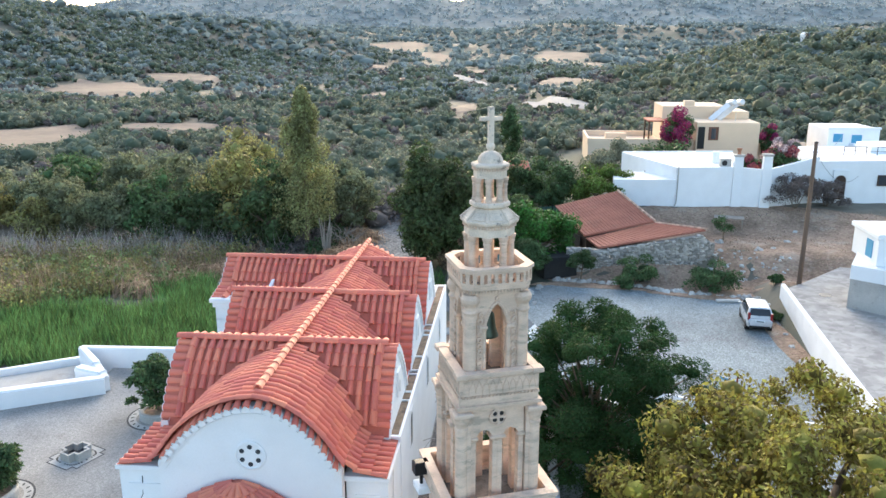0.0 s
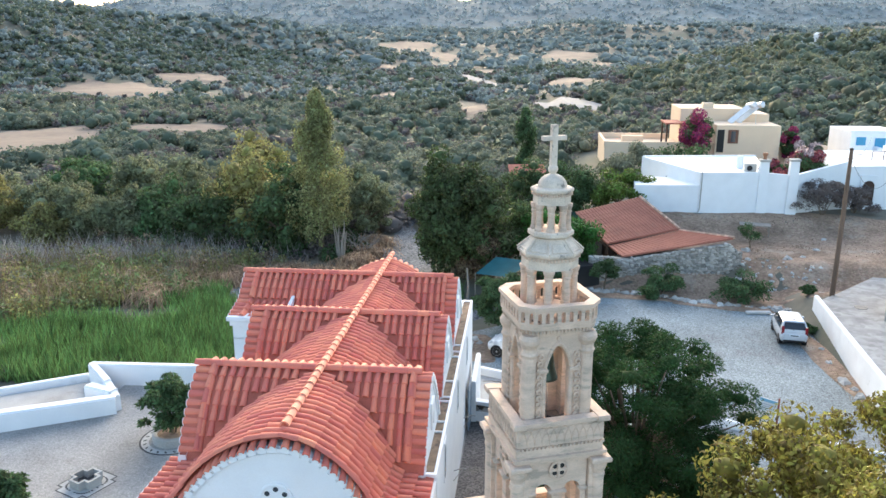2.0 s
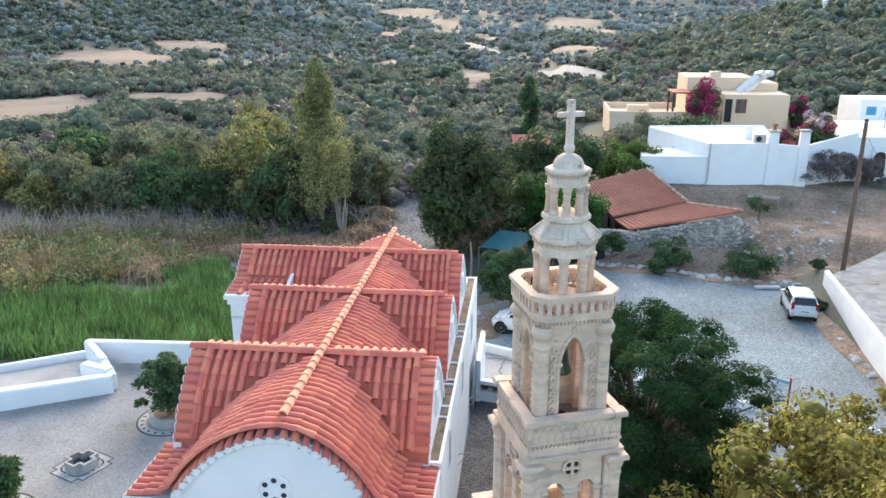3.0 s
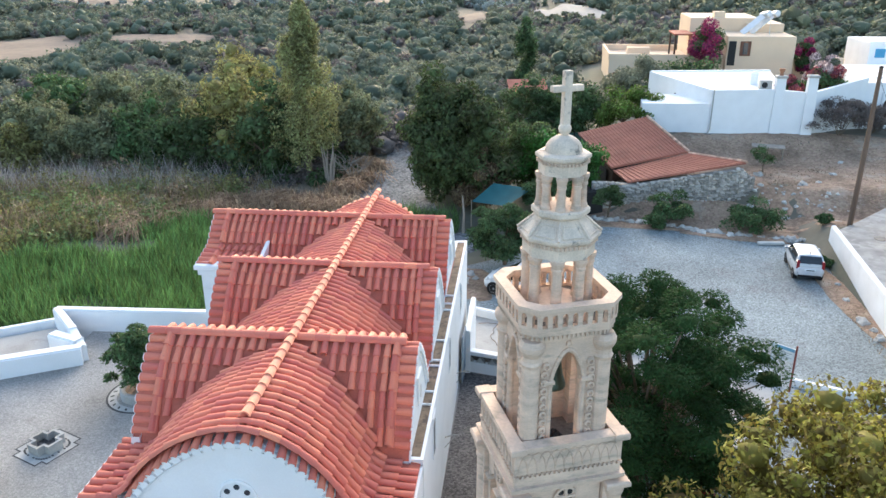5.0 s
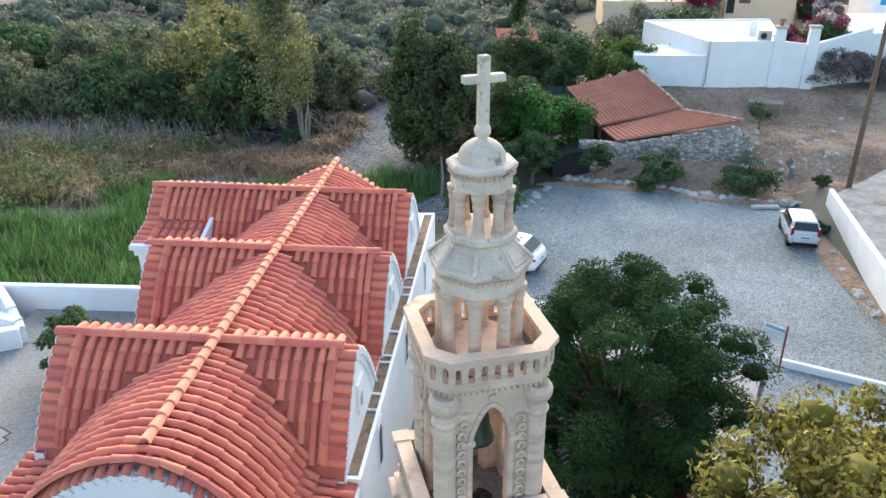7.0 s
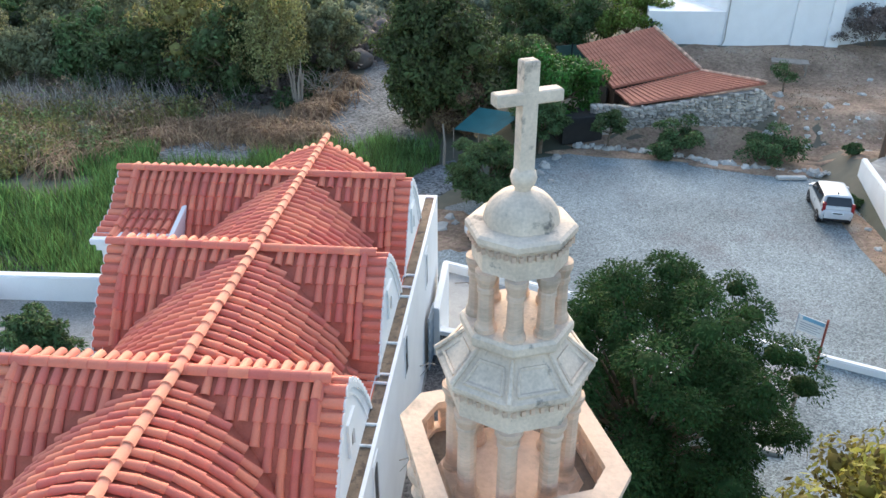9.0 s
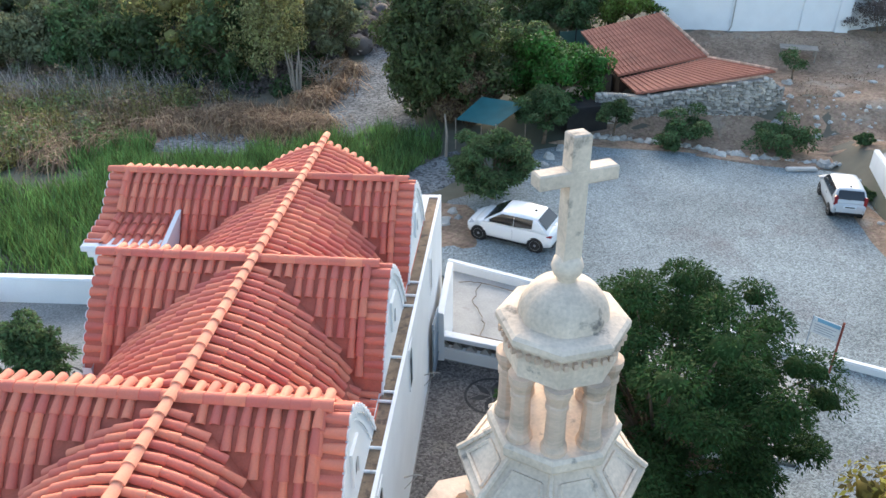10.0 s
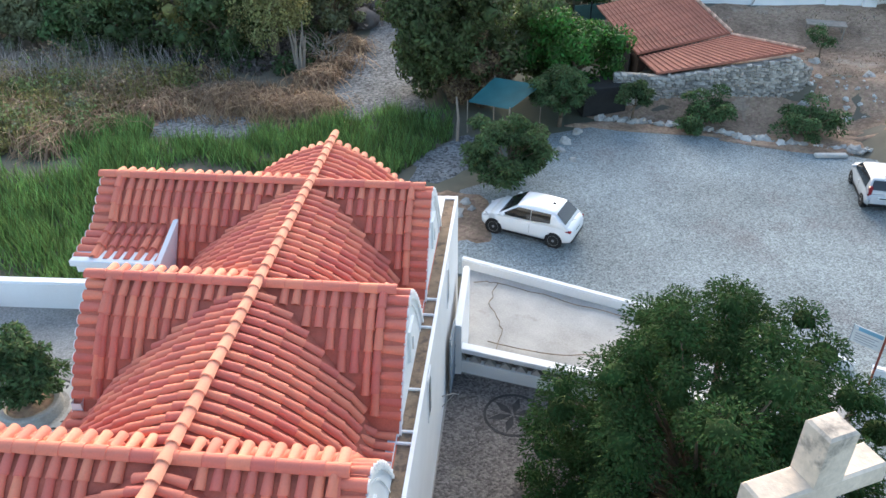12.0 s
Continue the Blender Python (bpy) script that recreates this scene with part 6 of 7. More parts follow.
# ornamental wall, ramp and kerb behind the church
def ornamental(A, B):
    """A garden wall with a row of triangular openings under a broad rail."""
    dec = thing("ornamental_wall", "white garden wall with a row of triangular openings", "wall", kind="structure")
    A, B = np.array(A), np.array(B)
    L = float(np.linalg.norm(B - A))
    dm = Matrix.Translation((A[0], A[1], 0)) @ Matrix.Rotation(math.atan2(B[1] - A[1], B[0] - A[0]), 4, "Z")
    part("base", Geo().box(0, L, -0.14, 0.14, -0.1, 2.02, dm), WHITE, dec)
    part("rail", Geo().box(-0.1, L, -0.15, 0.15, 2.30, 2.46, dm, bevel=0.02), WHITE, dec)
    part("backing", Geo().box(0, L, 0.06, 0.09, 2.0, 2.32, dm), DARKPEB, dec)
    n = int(L / 0.44)
    for i in range(n):
        x = (i + 0.5) * L / n
        tri = Geo().add([(x - 0.17, -0.09, 2.02), (x + 0.17, -0.09, 2.02), (x, -0.09, 2.24), (x - 0.17, 0.05, 2.02), (x + 0.17, 0.05, 2.02), (x, 0.05, 2.24)], [(0, 1, 2), (5, 4, 3), (0, 3, 4, 1), (1, 4, 5, 2), (2, 5, 3, 0)], dm)
        part("triangle", tri, CONCRETE, dec)


ornamental((3.19, 25.31), (12.2, 23.25))
ornamental((7.50, 23.9), (7.62, 6.0))
ramp_pts = [(3.0, 25.35, 1.0), (3.0, 31.8, 0.62), (15.3, 28.1, 0.05), (13.5, 23.3, 0.15)]
solid("ramp", Geo().add(ramp_pts + [(x, y, -0.6) for x, y, z in ramp_pts], [(3, 2, 1, 0), (0, 1, 5, 4), (1, 2, 6, 5), (2, 3, 7, 6), (3, 0, 4, 7)]), CONCRETE, "cracked pale concrete ramp beside the church", "ramp", kind="structure")
for k, pts in enumerate((((3.4, 30.9), (4.2, 31.0), (4.0, 29.6), (4.5, 28.2), (4.3, 26.6)), ((4.2, 31.0), (6.5, 30.3), (9, 29.6)), ((4.0, 27.5), (6.0, 27.2), (8.0, 27.6)), ((5.4, 26.2), (7.2, 26.4), (9.4, 25.7)))):
    g = Geo()
    dense = []
    for (xa, ya), (xb, yb) in zip(pts, pts[1:]):
        for q in range(6):
            t = q / 6
            dense.append((xa + (xb - xa) * t + rnd.uniform(-0.06, 0.06), ya + (yb - ya) * t + rnd.uniform(-0.06, 0.06)))
    for a, b in zip(dense, dense[1:]):
        u, v = (a[0] - 3.2) / 12.1, (b[0] - 3.2) / 12.1
        za = 0.66 - 0.57 * u + (31.75 - 3.65 * u - a[1]) * (0.0594 - 0.03 * u)
        zb = 0.66 - 0.57 * v + (31.75 - 3.65 * v - b[1]) * (0.0594 - 0.03 * v)
        g.wall(a, b, za - 0.02, za + 0.006, 0.018, zb - 0.02, zb + 0.006)
    solid("crack", g, GUTTER, "dark crack running across the concrete ramp", "crack", group="cracks in the ramp", kind="structure")
white_wall("kerb_wall", [((2.9, 31.95), (15.4, 28.25), -0.2, 0.95, 0.32)], "low white kerb wall along the ramp", 0.24)
white_wall("kerb_wall", [((15.9, 28.1), (20.9, 26.2), -0.2, 0.3, 0.28)], "low white kerb at the edge of the parking ground", 0.22)
white_wall("gate_wall", [((3.35, 27.85), (3.35, 25.0), 0.6, 3.3, 3.3)], "white wall closing the passage beside the church", 0.2)
# Added barred panel by the side wall, standing in for an arched opening.
gate = thing("opening_panel", "grey-blue panel added in place of an arched wall opening", "gate", (3.23, 24.15, GROUND), 88)
part("leaf", Geo().box(0, 0.9, -0.02, 0.02, 0.05, 1.9, bevel=0.008), GREYBLUE, gate)
for z in (0.3, 1.0, 1.65):
    part("bar", Geo().box(0.02, 0.88, -0.035, 0.035, z, z + 0.05), GREYBLUE, gate)
for yb in (15.2, 19.0, 22.6):
    arm = thing("wall_bracket", "thin white iron lamp bracket on the side wall", "bracket", (3.185, yb, 3.0), group="brackets on the side wall")
    part("arm", Geo().bend([(0, 0, 0), (0.28, 0, 0.12), (0.42, 0, 0.1)], [0.015, 0.015, 0.012], 6), CONCRETE, arm)
    part("stay", Geo().tube((0, 0, -0.35), (0.3, 0, 0.1), 0.01, 0.01, 5), CONCRETE, arm)
fl = thing("floodlight", "black floodlight box aimed at the church", "floodlight", (4.32, 10.3, 6.9), 25)
part("housing", Geo().box(-0.17, 0.17, -0.12, 0.12, 0.16, 0.46, bevel=0.03), IRON, fl)
part("bracket", Geo().box(-0.03, 0.03, -0.03, 0.03, -0.1, 0.18), IRON, fl)
part("lens", Geo().box(-0.14, 0.14, 0.118, 0.13, 0.19, 0.43, bevel=0.005), GLASS, fl)
part("mount", Geo().box(-0.12, 0.5, -0.2, 0.2, -0.25, -0.08, bevel=0.02), WHITE, fl)
cable = Geo().bend([(XF - 3.0, BAY + 0.08, 5.2), (XF - 3.02, BAY + 0.06, 4.7), (XF - 3.25, BAY + 0.06, 4.2), (XF - 3.3, BAY + 0.06, 3.2)], [0.012] * 4, 5)
solid("cable", cable, IRON, "thin dark cable on the white front bay", "cable")

# ---- parking ground things ----
sign = thing("notice_board", "pale notice board with a blue heading on a rusty post", "sign", (14.95, 28.1, 0.05), -38)
part("board", Geo().box(0.0, 0.85, -0.012, 0.012, 1.25, 1.85, bevel=0.004), SIGNPALE, sign)
part("heading", Geo().box(0.02, 0.83, -0.018, -0.012, 1.70, 1.83), SIGNBLUE, sign)
part("badge", Geo().box(0.03, 0.13, -0.023, -0.018, 1.71, 1.82), SIGNPALE, sign)
for i in range(4):
    part("text_bar", Geo().box(0.08, 0.75 - 0.1 * (i % 2), -0.0165, -0.012, 1.58 - 0.085 * i, 1.61 - 0.085 * i), SIGNGREY, sign)
part("post", Geo().box(0.86, 0.92, -0.03, 0.03, 0, 2.0), RUST, sign)
part("post", Geo().box(-0.03, 0.0, -0.015, 0.015, 0, 1.87), SIGNGREY, sign, "thin pale grey post")


def loft(geo, sections, close=True):
    """A body through cross-sections: each is x and a list of (half width, z) from bottom to top; mirrored."""
    rows = []
    for x, half in sections:
        rows.append([(x, -w, z) for w, z in half] + [(x, w, z) for w, z in reversed(half)])
    k = len(rows[0])
    v = [p for r in rows for p in r]
    f = []
    for i in range(len(rows) - 1):
        for j in range(k):
            j2 = (j + 1) % k
            f.append((i * k + j, i * k + j2, (i + 1) * k + j2, (i + 1) * k + j))
    f.append(tuple(range(k))[::-1])
    f.append(tuple((len(rows) - 1) * k + j for j in range(k)))
    return geo.add(v, f)


def car(name, at, heading, label, L, W, belt, top, hood, cabin, paint, wheel_r, wb, tail_upright):
    """A small hatchback along +x. cabin: x of windscreen foot, roof front, roof rear, rear window foot."""
    c = thing(name, label, "car", at, heading)
    h = W / 2
    f, r = L / 2, -L / 2
    x1, x2, x3, x4 = cabin
    low = 0.20

    def sec(x, w, zt, zl=low):
        return (x, [(w * 0.84, zl), (w * 0.95, zl + 0.06), (w * 0.995, zl + 0.20), (w, zl + 0.36), (w * 0.985, zt - 0.20), (w * 0.955, zt - 0.08), (w * 0.90, zt - 0.02), (w * 0.74, zt), (w * 0.35, zt + 0.015)])

    body = Geo()
    loft(body, [sec(r, h * 0.80, belt - 0.22, 0.36), sec(r + 0.04, h * 0.90, belt - 0.12, 0.31), sec(r + 0.12, h * 0.955, belt - 0.05, 0.27), sec(r + 0.3, h * 0.99, belt, 0.23), sec(x4 + 0.45, h, belt + 0.01), sec(-0.2, h, belt - 0.01), sec(0.5, h, belt - 0.02),
                sec(x1, h, belt - 0.03), sec(x1 + 0.25, h * 0.995, hood + 0.03), sec(f - 0.62, h * 0.98, hood - 0.02), sec(f - 0.38, h * 0.94, hood - 0.08), sec(f - 0.20, h * 0.87, hood - 0.15, 0.22), sec(f - 0.08, h * 0.76, hood - 0.23, 0.25), sec(f, h * 0.58, hood - 0.34, 0.32)])
    part("body", body, paint, c, smooth=True)
    b0 = belt - 0.06

    def roof_z(x):
        if x >= x2:
            t = (x1 - x) / (x1 - x2)
            return b0 + (top - 0.05 - b0) * (t ** 0.92)
        if x <= x3:
            t = (x - x4) / (x3 - x4)
            return b0 + (top - 0.05 - b0) * (t ** 0.85)
        t = (x - x3) / (x2 - x3)
        return top - 0.05 + 0.05 * math.sin(math.pi * t) ** 0.8

    def side_w(z):
        t = max(0.0, (z - b0) / (top - b0))
        return h * (0.955 - 0.17 * t ** 1.4)

    secs = []
    for x in [x4, x4 + 0.3 * (x3 - x4), x4 + 0.7 * (x3 - x4), x3, x3 + 0.12] + [x3 + (x2 - x3) * q for q in (0.3, 0.5, 0.7, 0.9)] + [x2, x2 + 0.3 * (x1 - x2), x2 + 0.7 * (x1 - x2), x1]:
        zt = max(roof_z(x), b0 + 0.01)
        d = zt - b0
        half = [(side_w(b0), b0 - 0.03)] + [(side_w(b0 + d * q), b0 + d * q) for q in (0.3, 0.6, 0.82)]
        e = side_w(b0 + d)
        half += [(e - 0.03, b0 + d * 0.94), (e - 0.10, zt - 0.005), (e * 0.45, zt + 0.012)]
        secs.append((x, half))
    cab = Geo()
    loft(cab, secs)
    part("cabin", cab, paint, c, smooth=True)
    # glass
    for nm, xa, xb in (("windscreen", x1 - 0.05, x2 + 0.04), ("rear_window", x4 + 0.2 * (x3 - x4), x3 - 0.1 * (x3 - x4))):
        part(nm, Geo().sheet(np.linspace(xa, xb, 7), np.linspace(-1, 1, 7), lambda x, v: (x + (0.012 if xa > 0 else -0.012), v * (side_w(roof_z(x)) - 0.09), roof_z(x) + 0.018)), CARGLASS, c)
    for s in (-1, 1):
        for nm, xa, xb in (("front_side_window", (x1 + x4) / 2 + 0.075, x1 - 0.14), ("rear_side_window", x3 + 0.12 if not tail_upright else x3 + 0.14, (x1 + x4) / 2 + 0.06)):
            def pane(x, v):
                hi = min(roof_z(x) - 0.06, top - 0.10)
                lo = belt - 0.01 + (0.09 * max(0, (x3 + 0.75 - x)) if not tail_upright else 0)
                z = lo + (max(hi, lo + 0.01) - lo) * v
                return (x, s * (side_w(z) + 0.006), z)
            part(nm, Geo().sheet(np.linspace(xa, xb, 8), np.linspace(0, 1, 5), pane), CARGLASS, c)
        part("mirror", Geo().box(x1 - 0.34, x1 - 0.20, s * (h + 0.09) - 0.085, s * (h + 0.09) + 0.085, belt + 0.0, belt + 0.13, bevel=0.035), paint, c)
        part("headlight", Geo().add([(f - 0.46, s * h * 0.955, hood - 0.14), (f - 0.20, s * h * 0.90, hood - 0.24), (f - 0.07, s * h * 0.62, hood - 0.30), (f - 0.20, s * h * 0.66, hood - 0.14), (f - 0.36, s * h * 0.86, hood - 0.075)], [(0, 1, 2, 3, 4)]), LAMPGLASS, c)
        if tail_upright:
            part("tail_light", Geo().box(r + 0.06, r + 0.22, s * h * 0.84 - 0.07, s * h * 0.84 + 0.07, belt - 0.20, belt + 0.24, bevel=0.035), TAILRED, c)
        else:
            part("tail_light", Geo().box(r + 0.03, r + 0.26, s * h * 0.84 - 0.10, s * h * 0.84 + 0.10, belt - 0.22, belt - 0.10, bevel=0.05), TAILRED, c)
        part("sill", Geo().box(-wb / 2 + 0.36, wb / 2 - 0.36, s * h * 0.95 - 0.02, s * h * 0.95 + 0.02, 0.18, 0.27, bevel=0.008), IRON, c)
        part("door_line", Geo().box((x1 + x4) / 2 + 0.085, (x1 + x4) / 2 + 0.092, s * (h - 0.004) - 0.006, s * (h - 0.004) + 0.006, 0.40, belt - 0.16), IRON, c)
        part("door_handle", Geo().box((x1 + x4) / 2 + 0.16, (x1 + x4) / 2 + 0.33, s * (h - 0.002) - 0.015, s * (h - 0.002) + 0.015, belt - 0.22, belt - 0.185, bevel=0.006), paint, c)
        for wx in (-wb / 2, wb / 2 + 0.03):
            rot = Matrix.Translation((wx, s * (h - 0.10), wheel_r)) @ Euler((-s * math.pi / 2, 0, 0)).to_matrix().to_4x4()
            part("wheel_arch", Geo().turn([(wheel_r + 0.045, -0.10), (wheel_r + 0.045, 0.098), (wheel_r, 0.1)], 24, rot), IRON, c)
            w = part("wheel", Geo().turn([(wheel_r - 0.02, -0.09), (wheel_r, -0.06), (wheel_r, 0.06), (wheel_r - 0.02, 0.105), (wheel_r - 0.09, 0.108)], 24, rot), TYRE, c)
            part("rim", Geo().turn([(wheel_r - 0.09, 0.09), (wheel_r - 0.09, 0.112), (wheel_r - 0.12, 0.100), (0.06, 0.104), (0.05, 0.115)], 16, rot), RIMGREY, w)
            for k in range(5):
                part("spoke_gap", Geo().turn([(0.035, 0.0), (0.035, 0.005), (0.01, 0.006)], 6, rot @ Matrix.Rotation(k * 1.2566, 4, "Z") @ Matrix.Translation((wheel_r - 0.16, 0, 0.101)) @ Matrix.Diagonal((1.3, 0.8, 1, 1))), TYRE, w)
    part("bumper", Geo().box(r - 0.02, r + 0.14, -h * 0.78, h * 0.78, 0.26, 0.42, bevel=0.04), IRON, c)
    part("plate", Geo().box(r - 0.005, r + 0.06, -0.26, 0.26, 0.60, 0.71, bevel=0.005), SIGNPALE, c)
    part("plate_bar", Geo().box(r - 0.009, r - 0.004, -0.2, 0.2, 0.63, 0.68), IRON, c)
    part("grille", Geo().box(f - 0.09, f - 0.005, -0.36, 0.36, 0.36, 0.46, bevel=0.02), IRON, c)
    part("rear_wiper", Geo().tube((r + 0.10, 0.0, belt + 0.05), (r + 0.16, 0.30, belt + 0.13), 0.008, 0.008, 5), IRON, c)
    part("aerial", Geo().turn([(0.05, top - 0.01), (0.035, top + 0.03), (0.01, top + 0.05)], 8, Matrix.Translation((x3 + 0.25, 0, 0)) @ Matrix.Diagonal((1.6, 0.7, 1, 1))), IRON, c)
    return c


car("hatchback", (5.30, 35.62, 0.07), 159.5, "white five-door hatchback parked on the gravel", 3.88, 1.70, 0.95, 1.46, 0.89, (1.12, 0.32, -1.18, -1.76), CARWHITE, 0.31, 2.48, False)
car("city_car", (19.92, 40.05, 0.07), 83, "small silver-white city car seen from its tailgate", 3.25, 1.42, 0.88, 1.38, 0.86, (1.05, 0.48, -1.24, -1.56), CARSILVER, 0.27, 2.10, True)

car("red_car", (10.5, 19.0, 0.07), 110, "dark red small car parked under the shade tree", 3.7, 1.62, 0.92, 1.42, 0.88, (1.05, 0.30, -1.12, -1.68), CARRED, 0.30, 2.35, False)

# rocks along the far edge
ROCKMESH = []
for k in range(6):
    r = random.Random(k)
    bmx = bmesh.new()
    bmesh.ops.create_icosphere(bmx, subdivisions=2, radius=1.0)
    for v in bmx.verts:
        v.co *= 1 + 0.75 * noise.noise(v.co * 1.3 + Vector((k * 3.1, 0, 0))) + r.uniform(-0.12, 0.12)
        v.co.z *= 0.85
    me = bpy.data.meshes.new("border_rock")
    bmx.to_mesh(me)
    bmx.free()
    me.materials.append(ROCKONE)
    ROCKMESH.append(me)


def rock(x, y, s, k, z=None, label="pale rough limestone rock in the border row"):
    ob = new("border_rock", ROCKMESH[k % 6])
    z = max(ground_z(x, y), 0.05) if z is None else z
    ob.matrix_basis = Matrix.Translation((x, y, z + 0.2 * s)) @ Euler((rnd.uniform(-0.3, 0.3), rnd.uniform(-0.3, 0.3), rnd.uniform(0, 6.28))).to_matrix().to_4x4() @ Matrix.Diagonal((s * rnd.uniform(0.8, 1.35), s, s * rnd.uniform(0.7, 1.0), 1))
    tagged(ob, label, "rock", "rocks along the parking ground")


line = [(8.6, 47.4), (11.6, 46.9), (14.2, 46.3), (16.2, 45.3), (18.6, 44.9), (20.8, 44.6), (22.2, 44.9)]
for (xa, ya), (xb, yb) in zip(line, line[1:]):
    n = int(math.hypot(xb - xa, yb - ya) / 0.13)
    for i in range(n):
        t = (i + rnd.random() * 0.7) / n
        if rnd.random() < 0.95:
            rock(xa + (xb - xa) * t, ya + (yb - ya) * t + rnd.uniform(-0.22, 0.22), rnd.choice((0.08, 0.1, 0.13, 0.16, 0.2, 0.27)), rnd.randrange(6))
for x, y, s in ((2.2, 36.6, 0.3), (1.6, 36.1, 0.24), (2.5, 37.6, 0.22), (6.6, 43.2, 0.22), (6.9, 44.2, 0.26), (7.2, 42.2, 0.18), (6.3, 42.6, 0.16), (2.8, 37.1, 0.15), (7.5, 45.4, 0.25), (20.9, 33.2, 0.2), (20.7, 34.0, 0.28), (20.9, 36.4, 0.16), (21.1, 38.3, 0.16), (20.8, 32.3, 0.24)):
    rock(x, y, s, rnd.randrange(6), None, "loose pale rock lying at the gravel edge")
solid("stone_slab", Geo().box(-0.75, 0.75, -0.14, 0.14, 0.02, 0.2, bevel=0.04), ROCK, "long pale stone slab lying by the rocks", "stone", at=pose(19.3, 43.75, 0.05, 0, 0, 6))

# shade net
net = thing("shade_net", "sagging teal shade net on thin poles", "awning")
co = [Vector((1.95, 45.2, 1.6)), Vector((4.1, 43.8, 1.85)), Vector((5.6, 46.0, 2.3)), Vector((3.2, 46.9, 2.3))]
part("net", Geo().sheet(np.linspace(0, 1, 9), np.linspace(0, 1, 9), lambda u, v: tuple(co[0].lerp(co[1], u).lerp(co[3].lerp(co[2], u), v) - Vector((0, 0, 0.9 * u * (1 - u) * v * (1 - v) * 4 * 0.3)))), TEAL, net, smooth=True)
for p in co:
    part("pole", Geo().tube((p.x, p.y, -0.05), (p.x, p.y, p.z + 0.1), 0.03, 0.025, 6), PALEWOOD, net)
post = Geo().bend([(1.55, 44.0, -0.05), (1.6, 44.0, 1.2), (1.5, 44.05, 2.3)], [0.09, 0.07, 0.04], 7)
solid("dead_post", post, PALEWOOD, "weathered dead trunk standing by the net", "post")
sh = Geo().box(-1.2, 1.2, -0.9, 0.9, 0, 1.5, bevel=0.02)
solid("dark_shed", sh, DARK, "low dark shed beside the barn", "shed", at=pose(8.7, 48.9, 0.0, 0, 0, 20))

# ---- barn ----
barn = thing("barn", "low stone barn with two red clay roofs", "barn")
F, R, Ap, Lb = Vector((10.82, 51.60, 2.25)), Vector((16.05, 53.40, 3.02)), Vector((13.77, 58.0, 4.38)), Vector((8.92, 58.0, 3.06))


def slab(geo, pts, d):
    k = len(pts)
    geo.add([tuple(p) for p in pts] + [(p[0], p[1], p[2] - d) for p in pts], [tuple(range(k)), tuple(range(2 * k - 1, k - 1, -1))] + [(i, k + i, k + (i + 1) % k, (i + 1) % k) for i in range(k)])


g = Geo()
top = lambda u, v: F.lerp(R, u).lerp(Lb.lerp(Ap, u), v)
for d in (0.0, -0.12):
    g.sheet(np.linspace(0, 1, 23), np.linspace(0, 1, 9), lambda u, v: tuple(top(u, v) + Vector((0, 0, d))))
for v in (0, 1):
    for i in range(22):
        for a, b in ((top(i / 22, v), top((i + 1) / 22, v)), (top(v, i / 22), top(v, (i + 1) / 22))):
            g.add([tuple(a), tuple(b), (b.x, b.y, b.z - 0.12), (a.x, a.y, a.z - 0.12)], [(0, 1, 2, 3)])
part("upper_roof", g, BARNTILE, barn, "dull red clay tile roof")
for i in range(23):
    a, b = F.lerp(R, i / 22), Lb.lerp(Ap, i / 22)
    part("tile_rib", Geo().tube(a + Vector((0, 0, 0.02)), b + Vector((0, 0, 0.0)), 0.05, 0.05, 6), BARNTILE, barn)
for j in range(1, 8):
    part("tile_course", Geo().tube(F.lerp(Lb, j / 8) + Vector((0, 0, 0.01)), R.lerp(Ap, j / 8) + Vector((0, 0, 0.0)), 0.03, 0.03, 4), BARNTILE, barn)
F2, R2, T2, P2 = Vector((10.98, 51.45, 2.08)), Vector((16.1, 53.25, 2.9)), Vector((18.85, 49.35, 3.42)), Vector((11.66, 49.35, 1.95))
low = lambda u, v: P2.lerp(T2, u).lerp(F2.lerp(R2, u), v)
g = Geo()
for d in (0.0, -0.12):
    g.sheet(np.linspace(0, 1, 13), (0, 0.5, 1), lambda u, v: tuple(low(u, v) + Vector((0, 0, d))))
for i in range(12):
    for v in (0, 1):
        p, q = low(i / 12, v), low((i + 1) / 12, v)
        g.add([tuple(p), tuple(q), (q.x, q.y, q.z - 0.12), (p.x, p.y, p.z - 0.12)], [(0, 1, 2, 3)])
part("lower_roof", g, BARNTILE, barn, "red clay lean-to roof running to a point")
for i in range(22):
    u = i / 21.5
    part("tile_rib", Geo().tube(low(u, 0.0), low(u, 1.0), 0.06, 0.06, 6), BARNTILE, barn)
cap = Geo()
for i in range(18):
    a, b = Ap.lerp(R, i / 18), Ap.lerp(R, (i + 1.15) / 18)
    cap.tube(a + Vector((0, 0, 0.04)), b + Vector((0, 0, 0.03)), 0.10, 0.085, 7)
part("verge_tiles", cap, PALEVERGE, barn, "pale mortared verge tiles")
cap = Geo()
for i in range(14):
    a, b = R2.lerp(T2, i / 14), R2.lerp(T2, (i + 1.15) / 14)
    cap.tube(a + Vector((0, 0, 0.04)), b + Vector((0, 0, 0.03)), 0.10, 0.085, 7)
part("verge_tiles", cap, PALEVERGE, barn, "pale mortared verge tiles")
body = Geo()
body.add([(10.95, 51.75, 0), (15.85, 53.4, 0), (13.6, 57.8, 0), (9.12, 57.8, 0), (10.95, 51.75, 1.9), (15.85, 53.4, 2.5), (13.6, 57.8, 3.1), (9.12, 57.8, 2.2)], [(0, 1, 5, 4), (1, 2, 6, 5), (2, 3, 7, 6), (3, 0, 4, 7), (4, 5, 6, 7)])
part("wall_shell", body, DARKWOOD, barn, "dark boarded walls under the eaves")
